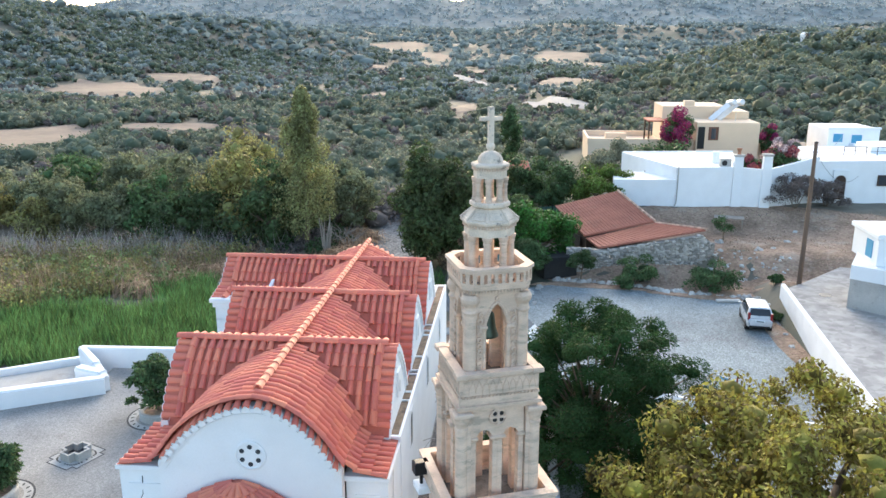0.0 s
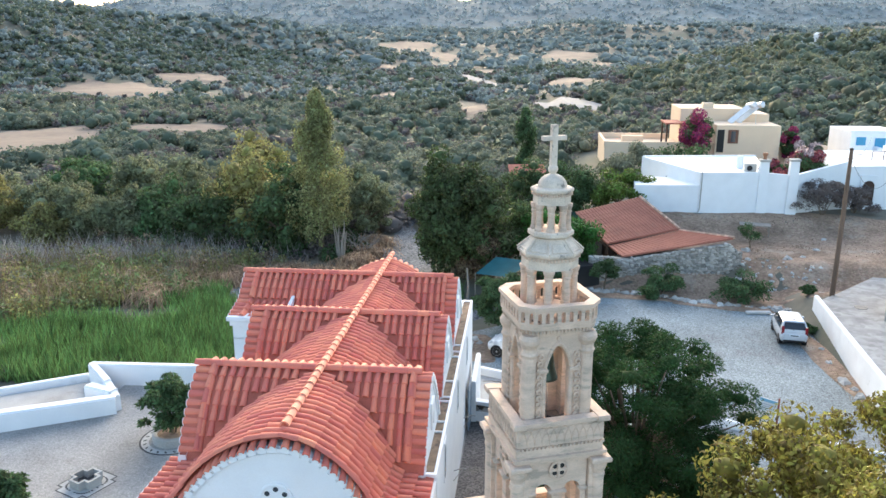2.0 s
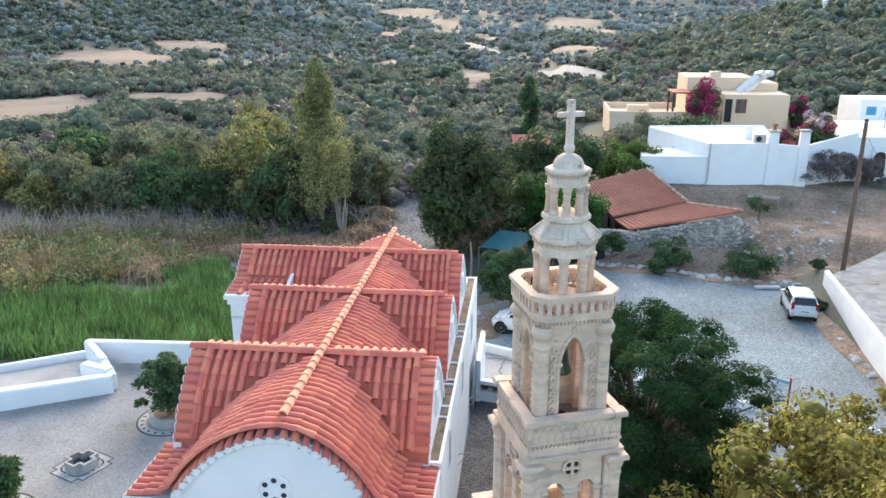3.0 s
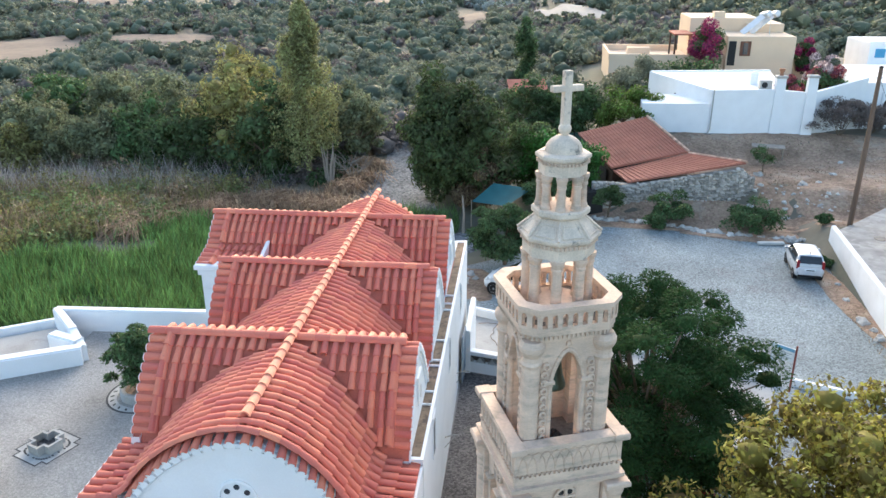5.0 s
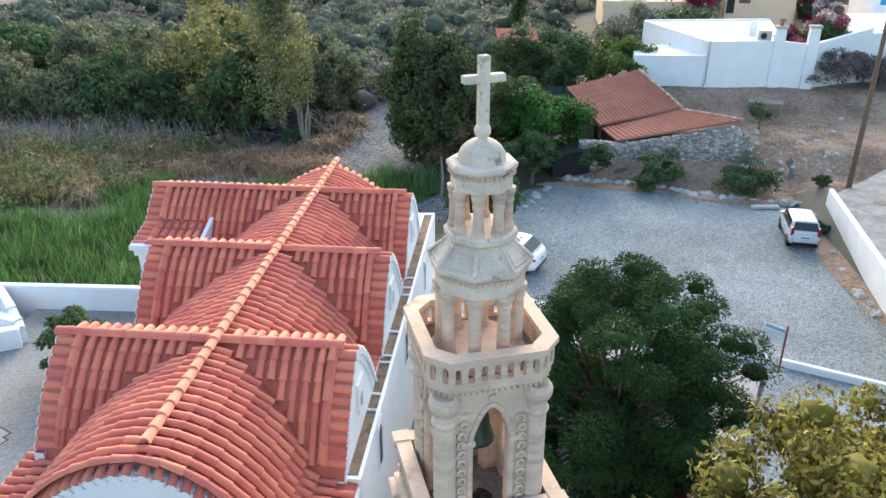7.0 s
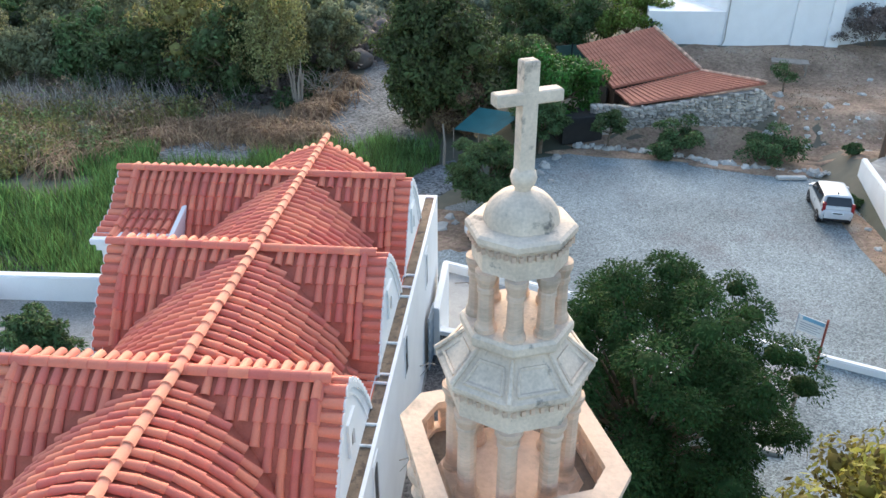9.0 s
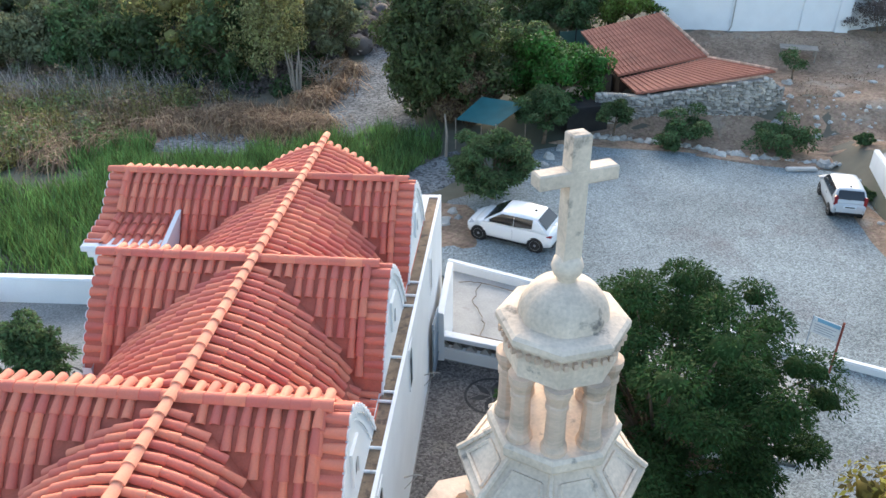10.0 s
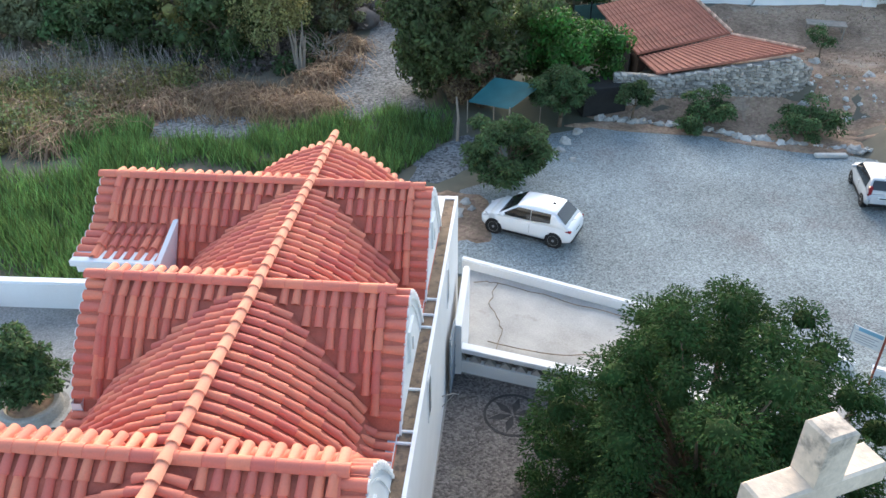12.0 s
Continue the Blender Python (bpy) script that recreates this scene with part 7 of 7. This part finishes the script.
part("dark_door", Geo().box(-0.95, 0.95, -0.03, 0.03, 0, 1.9, pose(10.32, 53.4, 0.0, 0, 0, 106.5)), DARK, barn)

# rubble retaining wall: courses of single stones
wallr = thing("rubble_wall", "grey dry rubble stone wall under the barn roof", "wall", kind="structure")
wp = [(9.4, 49.0, 2.0), (12.2, 49.1, 1.86), (15.2, 49.1, 2.45), (18.5, 49.1, 3.08), (19.5, 49.7, 2.3)]
back = Geo()
for (xa, ya, za), (xb, yb, zb) in zip(wp, wp[1:]):
    back.wall((xa, ya + 0.2), (xb, yb + 0.2), -0.1, za - 0.06, 0.45, -0.1, zb - 0.06)
part("core", back, MORTAR, wallr)
STONEMESH = []
for k in range(5):
    bmx = bmesh.new()
    bmesh.ops.create_cube(bmx, size=1.0)
    bmesh.ops.bevel(bmx, geom=list(bmx.edges), offset=0.16, segments=1, affect="EDGES")
    for v in bmx.verts:
        v.co += Vector((noise.noise(v.co * 2 + Vector((k, 0, 0))), noise.noise(v.co * 2 + Vector((0, k, 3))), noise.noise(v.co * 2 + Vector((5, 0, k))))) * 0.16
    me = bpy.data.meshes.new("stone")
    bmx.to_mesh(me)
    bmx.free()
    me.materials.append(RUBBLEONE)
    STONEMESH.append(me)
more = Geo()
count = 0
for (xa, ya, za), (xb, yb, zb) in zip(wp, wp[1:]):
    Ls = math.hypot(xb - xa, yb - ya)
    ang = math.atan2(yb - ya, xb - xa)
    z = 0.05
    while z < max(za, zb):
        hh = rnd.uniform(0.11, 0.20)
        s = 0.0
        while s < Ls:
            w = rnd.uniform(0.12, 0.36)
            t = (s + w / 2) / Ls
            if t < 1 and z + hh * 0.6 < za + (zb - za) * t:
                m = Matrix.Translation((xa + (xb - xa) * t, ya + (yb - ya) * t + rnd.uniform(-0.05, 0.05), z + hh / 2 + rnd.uniform(-0.03, 0.03))) @ Matrix.Rotation(ang, 4, "Z") @ Euler((rnd.uniform(-0.2, 0.2), rnd.uniform(-0.28, 0.28), rnd.uniform(-0.2, 0.2))).to_matrix().to_4x4() @ Matrix.Diagonal((w * rnd.uniform(0.8, 1.1), 0.3, hh * rnd.uniform(0.75, 1.15), 1))
                me = STONEMESH[rnd.randrange(5)]
                if xa >= 12 and xb < 18.8 and count < 300:
                    ob = new("stone", me)
                    ob.parent = wallr
                    ob.matrix_basis = m
                    count += 1
                else:
                    more.add([tuple(v.co) for v in me.vertices], [tuple(p.vertices) for p in me.polygons], m)
            s += w
        z += hh
tagged(part("stones", more, RUBBLE, wallr), kind="stuff")

for i in range(110):
    x = rnd.uniform(19.0, 25.5)
    y = 49.6 - 0.28 * (x - 19) + rnd.uniform(-1.6, 1.3)
    rock(x, y, rnd.choice((0.05, 0.07, 0.09, 0.12, 0.16)), rnd.randrange(6), ground_z(x, y), "rubble stone fallen on the earth bank")
# the dry plot
tab = thing("garden_table", "weathered grey wooden table on the dry plot", "table", (22.2, 56.6, ground_z(22.2, 56.6) + 0.05), -12)
part("tabletop", Geo().box(-1.1, 1.1, -0.55, 0.55, 0.68, 0.75, bevel=0.015), PALEWOOD, tab)
for sx in (-1, 1):
    for sy in (-1, 1):
        part("leg", Geo().box(sx * 0.98 - 0.04, sx * 0.98 + 0.04, sy * 0.45 - 0.04, sy * 0.45 + 0.04, -0.05, 0.68), PALEWOOD, tab)
for x, y, s in ((20.6, 52.4, 0.3), (24, 51, 0.2), (19.5, 51.2, 0.35), (25.5, 53, 0.22), (22.8, 50.4, 0.28), (27, 56, 0.2), (18.6, 55.5, 0.2)):
    rock(x, y, s, rnd.randrange(6), ground_z(x, y), "flat pale stone lying on the dry plot")
pole = thing("utility_pole", "tall brown wooden utility pole with cables", "pole", (23.7, 44.5, 1.2))
part("mast", Geo().bend([(0, 0, -0.3), (0.02, 0, 4.5), (0.0, 0, 8.85)], [0.15, 0.13, 0.10], 10), POLEWOOD, pole)
part("cap_plate", Geo().turn([(0.12, 8.84), (0.12, 8.9), (0.03, 8.94)], 10), IRON, pole)
part("step_bolt", Geo().tube((-0.2, 0, 8.3), (0.2, 0, 8.3), 0.02, 0.02, 6), IRON, pole)


def wire(a, b, sag, r=0.012):
    a, b = Vector(a), Vector(b)
    pts = [a.lerp(b, i / 14) - Vector((0, 0, sag * 4 * (i / 14) * (1 - i / 14))) for i in range(15)]
    part("cable", Geo().bend([tuple(p - Vector((23.7, 44.5, 1.2))) for p in pts], [r] * 15, 5), IRON, pole)


wire((23.7, 44.5, 9.8), (38, 52, 9.5), 0.5)
wire((23.7, 44.5, 9.6), (34.5, 64.2, 5.0), 1.2)
wire((23.7, 44.5, 9.7), (33.5, 66, 8.3), 0.6)

# ---- paved street and its wall ----
flat("street", [(21.4, 31.0), (22.3, 43.0), (24.5, 45.2), (29, 50.0), (36, 59), (46, 58), (46, 24), (21.0, 24.0)], 1.22, PAVING, "grey stone-paved street above the parking ground", 1.4, "street")
white_wall("street_wall", [((22.25, 43.0), (21.15, 30.6), -0.1, 1.58, 1.62), ((21.15, 30.6), (20.75, 25.5), -0.1, 1.62, 1.62)], "long white wall below the street with flaking paint", 0.26, WORNWHITE)
part_m = solid("manhole_cover", Geo().turn([(0.36, 1.20), (0.36, 1.232), (0.30, 1.236)], 24, Matrix.Translation((24.5, 42.2, 0))), IRON, "round dark manhole cover in the street", "manhole cover")
sb = thing("street_building", "small house with white upper wall and grey base", "house", (24.85, 40.0, 1.2), 0)
part("base_wall", Geo().add([(0, 0, 0), (6, -4.5, 0), (9, 0, 0), (2.2, 4.2, 0), (0, 0, 1.75), (6, -4.5, 1.75), (9, 0, 1.75), (2.2, 4.2, 1.75)], [(0, 1, 5, 4), (1, 2, 6, 5), (2, 3, 7, 6), (3, 0, 4, 7), (4, 5, 6, 7)]), CONCRETE, sb)
part("upper_wall", Geo().add([(-0.04, 0, 1.75), (6, -4.6, 1.75), (9, 0, 1.75), (2.2, 4.3, 1.75), (-0.04, 0, 2.55), (6, -4.6, 2.55), (9, 0, 2.95), (2.2, 4.3, 2.95)], [(0, 1, 5, 4), (1, 2, 6, 5), (2, 3, 7, 6), (3, 0, 4, 7), (4, 5, 6, 7)]), WHITE, sb)
part("roof_room", Geo().box(1.1, 4.5, -0.4, 3.0, 2.6, 4.2, bevel=0.03), WHITE, sb)
part("cornice", Geo().box(0.95, 4.7, -0.55, 3.15, 4.15, 4.45, bevel=0.05), WHITE, sb)
part("shutter", Geo().box(1.06, 1.12, 0.3, 1.1, 2.9, 3.9), BLUEPAINT, sb)

# ---- white house behind the plot ----
wh = thing("white_house", "whitewashed flat-roofed village house with posts and parapets", "house")
BASE = 1.2


def poly(geo, pts, z0, z1s):
    k = len(pts)
    z1s = z1s if isinstance(z1s, (list, tuple)) else [z1s] * k
    geo.add([(x, y, z0) for x, y in pts] + [(x, y, z) for (x, y), z in zip(pts, z1s)], [tuple(range(k))[::-1], tuple(range(k, 2 * k))] + [(i, (i + 1) % k, k + (i + 1) % k, k + i) for i in range(k)])


g = Geo()
poly(g, [(18.8, 60.0), (24.0, 60.8), (25.4, 70), (15.4, 68.5)], BASE, 6.02)
part("main_block", g, WHITE, wh)
for a, b, z in (((18.7, 59.95), (15.3, 68.5), 6.06), ((15.3, 68.5), (25.4, 70), 6.12), ((18.6, 59.9), (23.6, 60.6), 6.07)):
    part("parapet", Geo().wall(a, b, BASE, z, 0.24), WHITE, wh)
g = Geo()
poly(g, [(13.7, 60.6), (18.8, 59.9), (18.6, 64.0), (14.0, 64.5)], BASE, [4.85, 5.05, 5.05, 4.85])
part("low_wing", g, WHITE, wh)
g = Geo()
g.wall((23.6, 60.6), (25.8, 60.4), BASE, 6.05, 0.3, BASE, 5.9)
g.wall((25.8, 60.4), (28.2, 62.0), BASE, 5.9, 0.3, BASE, 6.2)
g.wall((28.2, 62.0), (30.8, 63.6), BASE, 6.2, 0.3, BASE, 6.6)
part("yard_wall", g, WHITE, wh)
for x, y, z in ((23.55, 60.55, 7.0), (25.75, 60.35, 7.1)):
    p = part("corner_post", Geo().box(-0.45, 0.45, -0.35, 0.35, 0, z - 0.05, pose(x, y, 0), taper=0.12), WHITE, wh)
    part("post_cap", Geo().box(-0.40, 0.40, -0.32, 0.32, z - 0.08, z + 0.1, pose(x, y, 0), bevel=0.03), CONCRETE, p)
part("chimney_pot", Geo().turn([(0.16, 7.08), (0.12, 7.3), (0.2, 7.45), (0.22, 7.6), (0.05, 7.62)], 10, Matrix.Translation((23.55, 60.55, 0))), POT, wh)
ac = part("air_conditioner", Geo().box(22.2, 23.1, 60.9, 61.3, 6.0, 6.65, bevel=0.02), CONCRETE, wh)
part("fan_grille", Geo().turn([(0.22, 0), (0.22, 0.02), (0.1, 0.03)], 16, Matrix.Translation((22.55, 60.9, 6.32)) @ Euler((math.pi / 2, 0, 0)).to_matrix().to_4x4()), IRON, ac)
part("water_tank", Geo().turn([(0.28, 5.95), (0.3, 6.1), (0.3, 6.9), (0.2, 7.0)], 14, Matrix.Translation((22.3, 63.0, 0))), WHITE, wh)
part("drain_pipe", Geo().bend([(18.72, 59.72, 6.15), (18.7, 59.7, 3.2), (18.3, 59.75, 2.2)], [0.04] * 3, 6), CONCRETE, wh)
part("small_window", Geo().box(13.9, 14.2, 60.48, 60.58, 3.6, 4.2), GLASS, wh)
part("side_window", Geo().box(16.7, 17.3, 64.4, 64.5, 4.0, 5.0), GLASS, wh)
g = Geo()
poly(g, [(30.6, 63.4), (40, 63.9), (41, 71), (31.5, 71)], BASE, [6.2, 6.4, 6.6, 6.5])
part("right_block", g, WHITE, wh)
g = Geo()
poly(g, [(36.5, 67.5), (44, 68), (44, 72), (37, 72)], BASE, [6.9, 7.1, 7.1, 6.9])
part("back_block", g, WHITE, wh)
door = part("arched_door", Geo().arch_wall(1.25, 2.5, 0.95, 1.6, 0.48, 0.12, pose(32.7, 63.42, 3.0, 0, 0, 3)), WHITE, wh)
part("door_leaf", Geo().box(-0.47, 0.47, -0.02, 0.02, 0, 2.05, pose(32.7, 63.44, 3.0, 0, 0, 3)), DARKWOOD, door)
win = part("window", Geo().box(-0.45, 0.45, -0.05, 0.05, 0, 0.9, pose(36.2, 63.62, 4.2, 0, 0, 3)), DARKWOOD, wh)
part("pane", Geo().box(-0.36, 0.36, -0.06, -0.05, 0.08, 0.82, pose(36.2, 63.62, 4.2, 0, 0, 3)), GLASS, win)
for i in range(7):
    part("roof_rail_post", Geo().tube((33.4 + i * 0.9, 65.2, 6.5), (33.4 + i * 0.9, 65.2, 7.25), 0.03, 0.03, 5), IRON, wh)
part("roof_rail", Geo().tube((33.4, 65.2, 7.25), (38.8, 65.2, 7.25), 0.03, 0.03, 5), IRON, wh)
bh = thing("blue_shuttered_house", "small white house with bright blue door and shutters", "house", (40.3, 88, -0.6), 2)
part("wall_shell", Geo().box(0, 5.6, 0, 6, 0, 7.0, bevel=0.05), WHITE, bh)
part("parapet", Geo().box(-0.1, 5.7, -0.1, 0.2, 6.9, 7.15, bevel=0.04), WHITE, bh)
part("shutter", Geo().box(0.6, 1.6, -0.06, 0.02, 5.5, 6.4, bevel=0.02), BLUEPAINT, bh)
dr = part("door", Geo().box(2.6, 3.7, -0.06, 0.02, 4.2, 6.3, bevel=0.02), BLUEPAINT, bh)
part("door_panel", Geo().box(2.8, 3.5, -0.08, -0.06, 4.4, 5.3), BLUEPAINT, dr)
part("terrace", Geo().box(-5.4, 10, -6, 0, 0, 4.25), WHITE, bh)
part("step_wall", Geo().box(2.4, 2.9, -1.2, 0, 4.2, 5.4, bevel=0.05), WHITE, bh)

# ---- cream house ----
ch = thing("cream_house", "cream rendered two-level house with a roof terrace", "house")
part("terrace_block", Geo().box(13.6, 26, 88, 97, 0, 4.3, bevel=0.04), CREAM, ch)
g = Geo()
for a, b in (((13.65, 88.1), (25.8, 88.1)), ((13.68, 88.1), (13.68, 96.8)), ((13.65, 96.8), (22, 96.8))):
    g.wall(a, b, 4.25, 4.95, 0.28)
part("terrace_parapet", g, CREAM, ch)
part("main_block", Geo().box(25.7, 32.6, 87.3, 96, 0, 7.0, bevel=0.05), CREAM, ch)
part("upper_block", Geo().box(22.6, 30.0, 92.5, 99, 0, 8.4, bevel=0.05), CREAM, ch)
part("roof_step", Geo().box(28.6, 32.4, 91.5, 96, 6.9, 7.9, bevel=0.05), CREAM, ch)
part("chimney", Geo().box(25.2, 26.4, 93, 94, 8.3, 9.0, bevel=0.05), CREAM, ch)
part("side_wall", Geo().box(32.6, 38.5, 89.5, 90, 0, 4.6, bevel=0.05), CREAM, ch)
w = part("window", Geo().box(27.0, 28.1, 87.22, 87.32, 5.0, 6.5, bevel=0.02), SHUTTER, ch)
part("pane", Geo().box(27.3, 27.8, 87.19, 87.22, 5.15, 6.35), GLASS, w)
part("doorway", Geo().box(25.85, 26.6, 87.24, 87.33, 4.0, 6.5), DARK, ch)
part("low_window", Geo().box(14.1, 15.1, 87.93, 88.0, 1.9, 3.0), SHUTTER, ch)
part("terrace_bench", Geo().box(16.0, 18.5, 92.5, 93.4, 4.3, 5.1, bevel=0.03), CREAM, ch)
perg = part("pergola_roof", Geo().box(20.6, 24.6, 90.0, 94.0, 6.75, 6.9), RUSTTILE, ch, "rust red pergola roof")
for x in (20.8, 22.7):
    for y in (90.2, 93.7):
        part("pergola_post", Geo().box(x - 0.09, x + 0.09, y - 0.09, y + 0.09, 4.3, 6.75), DARKWOOD, ch)
sol = thing("solar_heater", "solar water heaters with silver tanks and tilted panels", "solar heater", (29.4, 90.0, 7.0))
for k, dx in enumerate((0.0, 1.0)):
    part("panel", Geo().box(-1.35, 1.35, -0.42, 0.42, -0.05, 0.05, Matrix.Translation((dx - 0.75, 0.5 * k, 0.95)) @ Euler((0.45, -0.72, 0.1)).to_matrix().to_4x4()), SOLARPALE, sol)
    part("tank", Geo().turn([(0.24, -0.62), (0.36, -0.56), (0.36, 0.56), (0.24, 0.62)], 16, Matrix.Translation((dx + 0.55, 0.3 + 0.5 * k, 1.95)) @ Euler((1.35, 0, 0.5)).to_matrix().to_4x4()), STEEL, sol)
for x, y, z in ((-0.6, -0.9, 0.4), (0.9, -0.9, 0.4), (-0.5, 0.7, 1.7), (1.3, 0.7, 1.7)):
    part("leg", Geo().tube((x, y, -0.02), (x, y, z), 0.03, 0.03, 6), STEEL, sol)


def flowering(name, x, y, z, r, h, mats, label):
    t = thing(name, label, "shrub", (x, y, z))
    c, rr = crown_clumps((0, 0, h * 0.5), r * 0.8, h * 0.45, 26, r * 0.32, 0.25)
    for k, (nm, mat) in enumerate(mats):
        part(nm, quads(nm, leaf_quads(c[k::len(mats)], rr[k::len(mats)], 330, 0.13, 0.9)), mat, t)
    g = Geo()
    for i in range(4):
        g.bend([(0.1 * i, 0, -0.2), (r * 0.3 * math.cos(i * 1.6), r * 0.3 * math.sin(i * 1.6), h * 0.6)], [0.06, 0.03], 5)
    part("stem", g, BARK, t)


flowering("bougainvillea", 23.3, 87.0, 3.2, 2.6, 5.6, (("bloom", MAGENTA), ("bloom", MAGENTA), ("foliage", CAROB)), "large magenta bougainvillea in bloom on the house")
flowering("bougainvillea", 33.9, 88.5, 3.2, 1.3, 3.6, (("bloom", MAGENTA), ("foliage", CAROB)), "magenta bougainvillea beside the cream house")
flowering("oleander", 24.8, 62.6, 4.6, 1.2, 2.0, (("bloom", DUSKPINK), ("foliage", CAROB)), "dusky pink flowering shrub behind the white wall")
flowering("oleander", 28.0, 64.6, 4.6, 2.0, 2.9, (("bloom", PALEPINK), ("bloom", DUSKPINK), ("foliage", CAROB)), "pink and white oleander behind the white wall")
flowering("oleander", 35.0, 85.5, 3.2, 1.6, 2.2, (("bloom", PALEPINK), ("foliage", GREYLEAF)), "pale flowering shrub by the terrace")
tree("garden_tree", (12.6, 62.5, ground_z(12.6, 62.5)), 1.2, (12.9, 62.4, 4.2), 2.4, 1.4, VINELEAF, "bright green clipped garden tree beside the white house", 30, 0.75, 240, 0.12, 0.7, 0.5, 0.15, 0.12, 61)
tree("garden_tree", (8.6, 64.5, 0), 1.5, (8.6, 64.5, 3.4), 2.7, 2.4, DARKLEAF2, "dark green garden tree behind the barn", 34, 0.9, 220, 0.14, 0.8, 0.5, 0.2, 0.15, 62)
tree("garden_tree", (5.0, 66.5, 0), 1.5, (5.0, 66.5, 3.0), 2.6, 2.4, DARKFRESH, "dark green garden tree behind the barn", 30, 0.9, 220, 0.14, 0.8, 0.5, 0.2, 0.15, 63)
tree("garden_tree", (15.0, 78, 0), 1.5, (15.5, 78, 3.4), 3.2, 2.6, GREYLEAF, "grey-green olive tree before the cream house", 34, 1.0, 200, 0.16, 0.8, 0.5, 0.2, 0.15, 64)
tree("garden_tree", (20.5, 80, 0), 1.5, (20.2, 80, 3.4), 3.0, 2.6, DARKLEAF2, "dark green tree before the cream house", 30, 1.0, 200, 0.16, 0.8, 0.5, 0.2, 0.15, 65)
tree("cypress", (4.6, 92, 0), 1.0, (4.6, 92, 4.4), 0.9, 4.2, DARKLEAF2, "slim dark cypress in the valley", 30, 0.7, 160, 0.16, 1.3, 0.5, 0.1, 0.15, 66)
hut = thing("red_roofed_hut", "small hut with a red tiled roof among trees", "hut", (5.0, 77.5, 0), 8)
part("wall_shell", Geo().box(-1.6, 1.6, -1.5, 1.5, 0, 2.5), RUBBLE, hut)
rg = Geo()
slab(rg, [Vector((-1.9, -1.9, 2.5)), Vector((1.9, -1.9, 2.5)), Vector((1.9, 1.8, 3.5)), Vector((-1.9, 1.8, 3.5))], 0.15)
part("roof", rg, RUSTTILE, hut)
fence = thing("garden_fence", "green mesh garden fence between posts", "fence", (0, 0, 0))
for i in range(6):
    part("post", Geo().tube((7.6 + i * 1.15, 60.0 + 0.45 * i, 0), (7.6 + i * 1.15, 60.0 + 0.45 * i, 2.6 + 0.05 * i), 0.05, 0.05, 6), IRON, fence)
for i in range(5):
    part("mesh_panel", Geo().wall((7.6 + i * 1.15, 60.0 + 0.45 * i), (7.6 + (i + 1) * 1.15, 60.0 + 0.45 * (i + 1)), 0.2, 2.5, 0.03), FENCEGREEN, fence)
hx, hy = 86.5, 241
chap = thing("hill_chapel", "tiny white chapel on the wooded hilltop", "chapel", (hx, hy, ground_z(hx, hy)), 20)
part("wall_shell", Geo().box(-0.75, 0.75, -1.1, 1.1, -1, 1.9), WHITE, chap)
part("roof", Geo().add([(-0.85, -1.2, 1.9), (0.85, -1.2, 1.9), (0, -1.2, 2.6), (-0.85, 1.2, 1.9), (0.85, 1.2, 1.9), (0, 1.2, 2.6)], [(0, 1, 2), (5, 4, 3), (0, 2, 5, 3), (1, 4, 5, 2), (0, 3, 4, 1)]), WHITE, chap)

# ---- single roof tiles over the nearest bay ----
for m in single_tiles[:300]:
    ob = new("roof_tile", tile_mesh)
    ob.parent = roof
    ob.matrix_basis = m
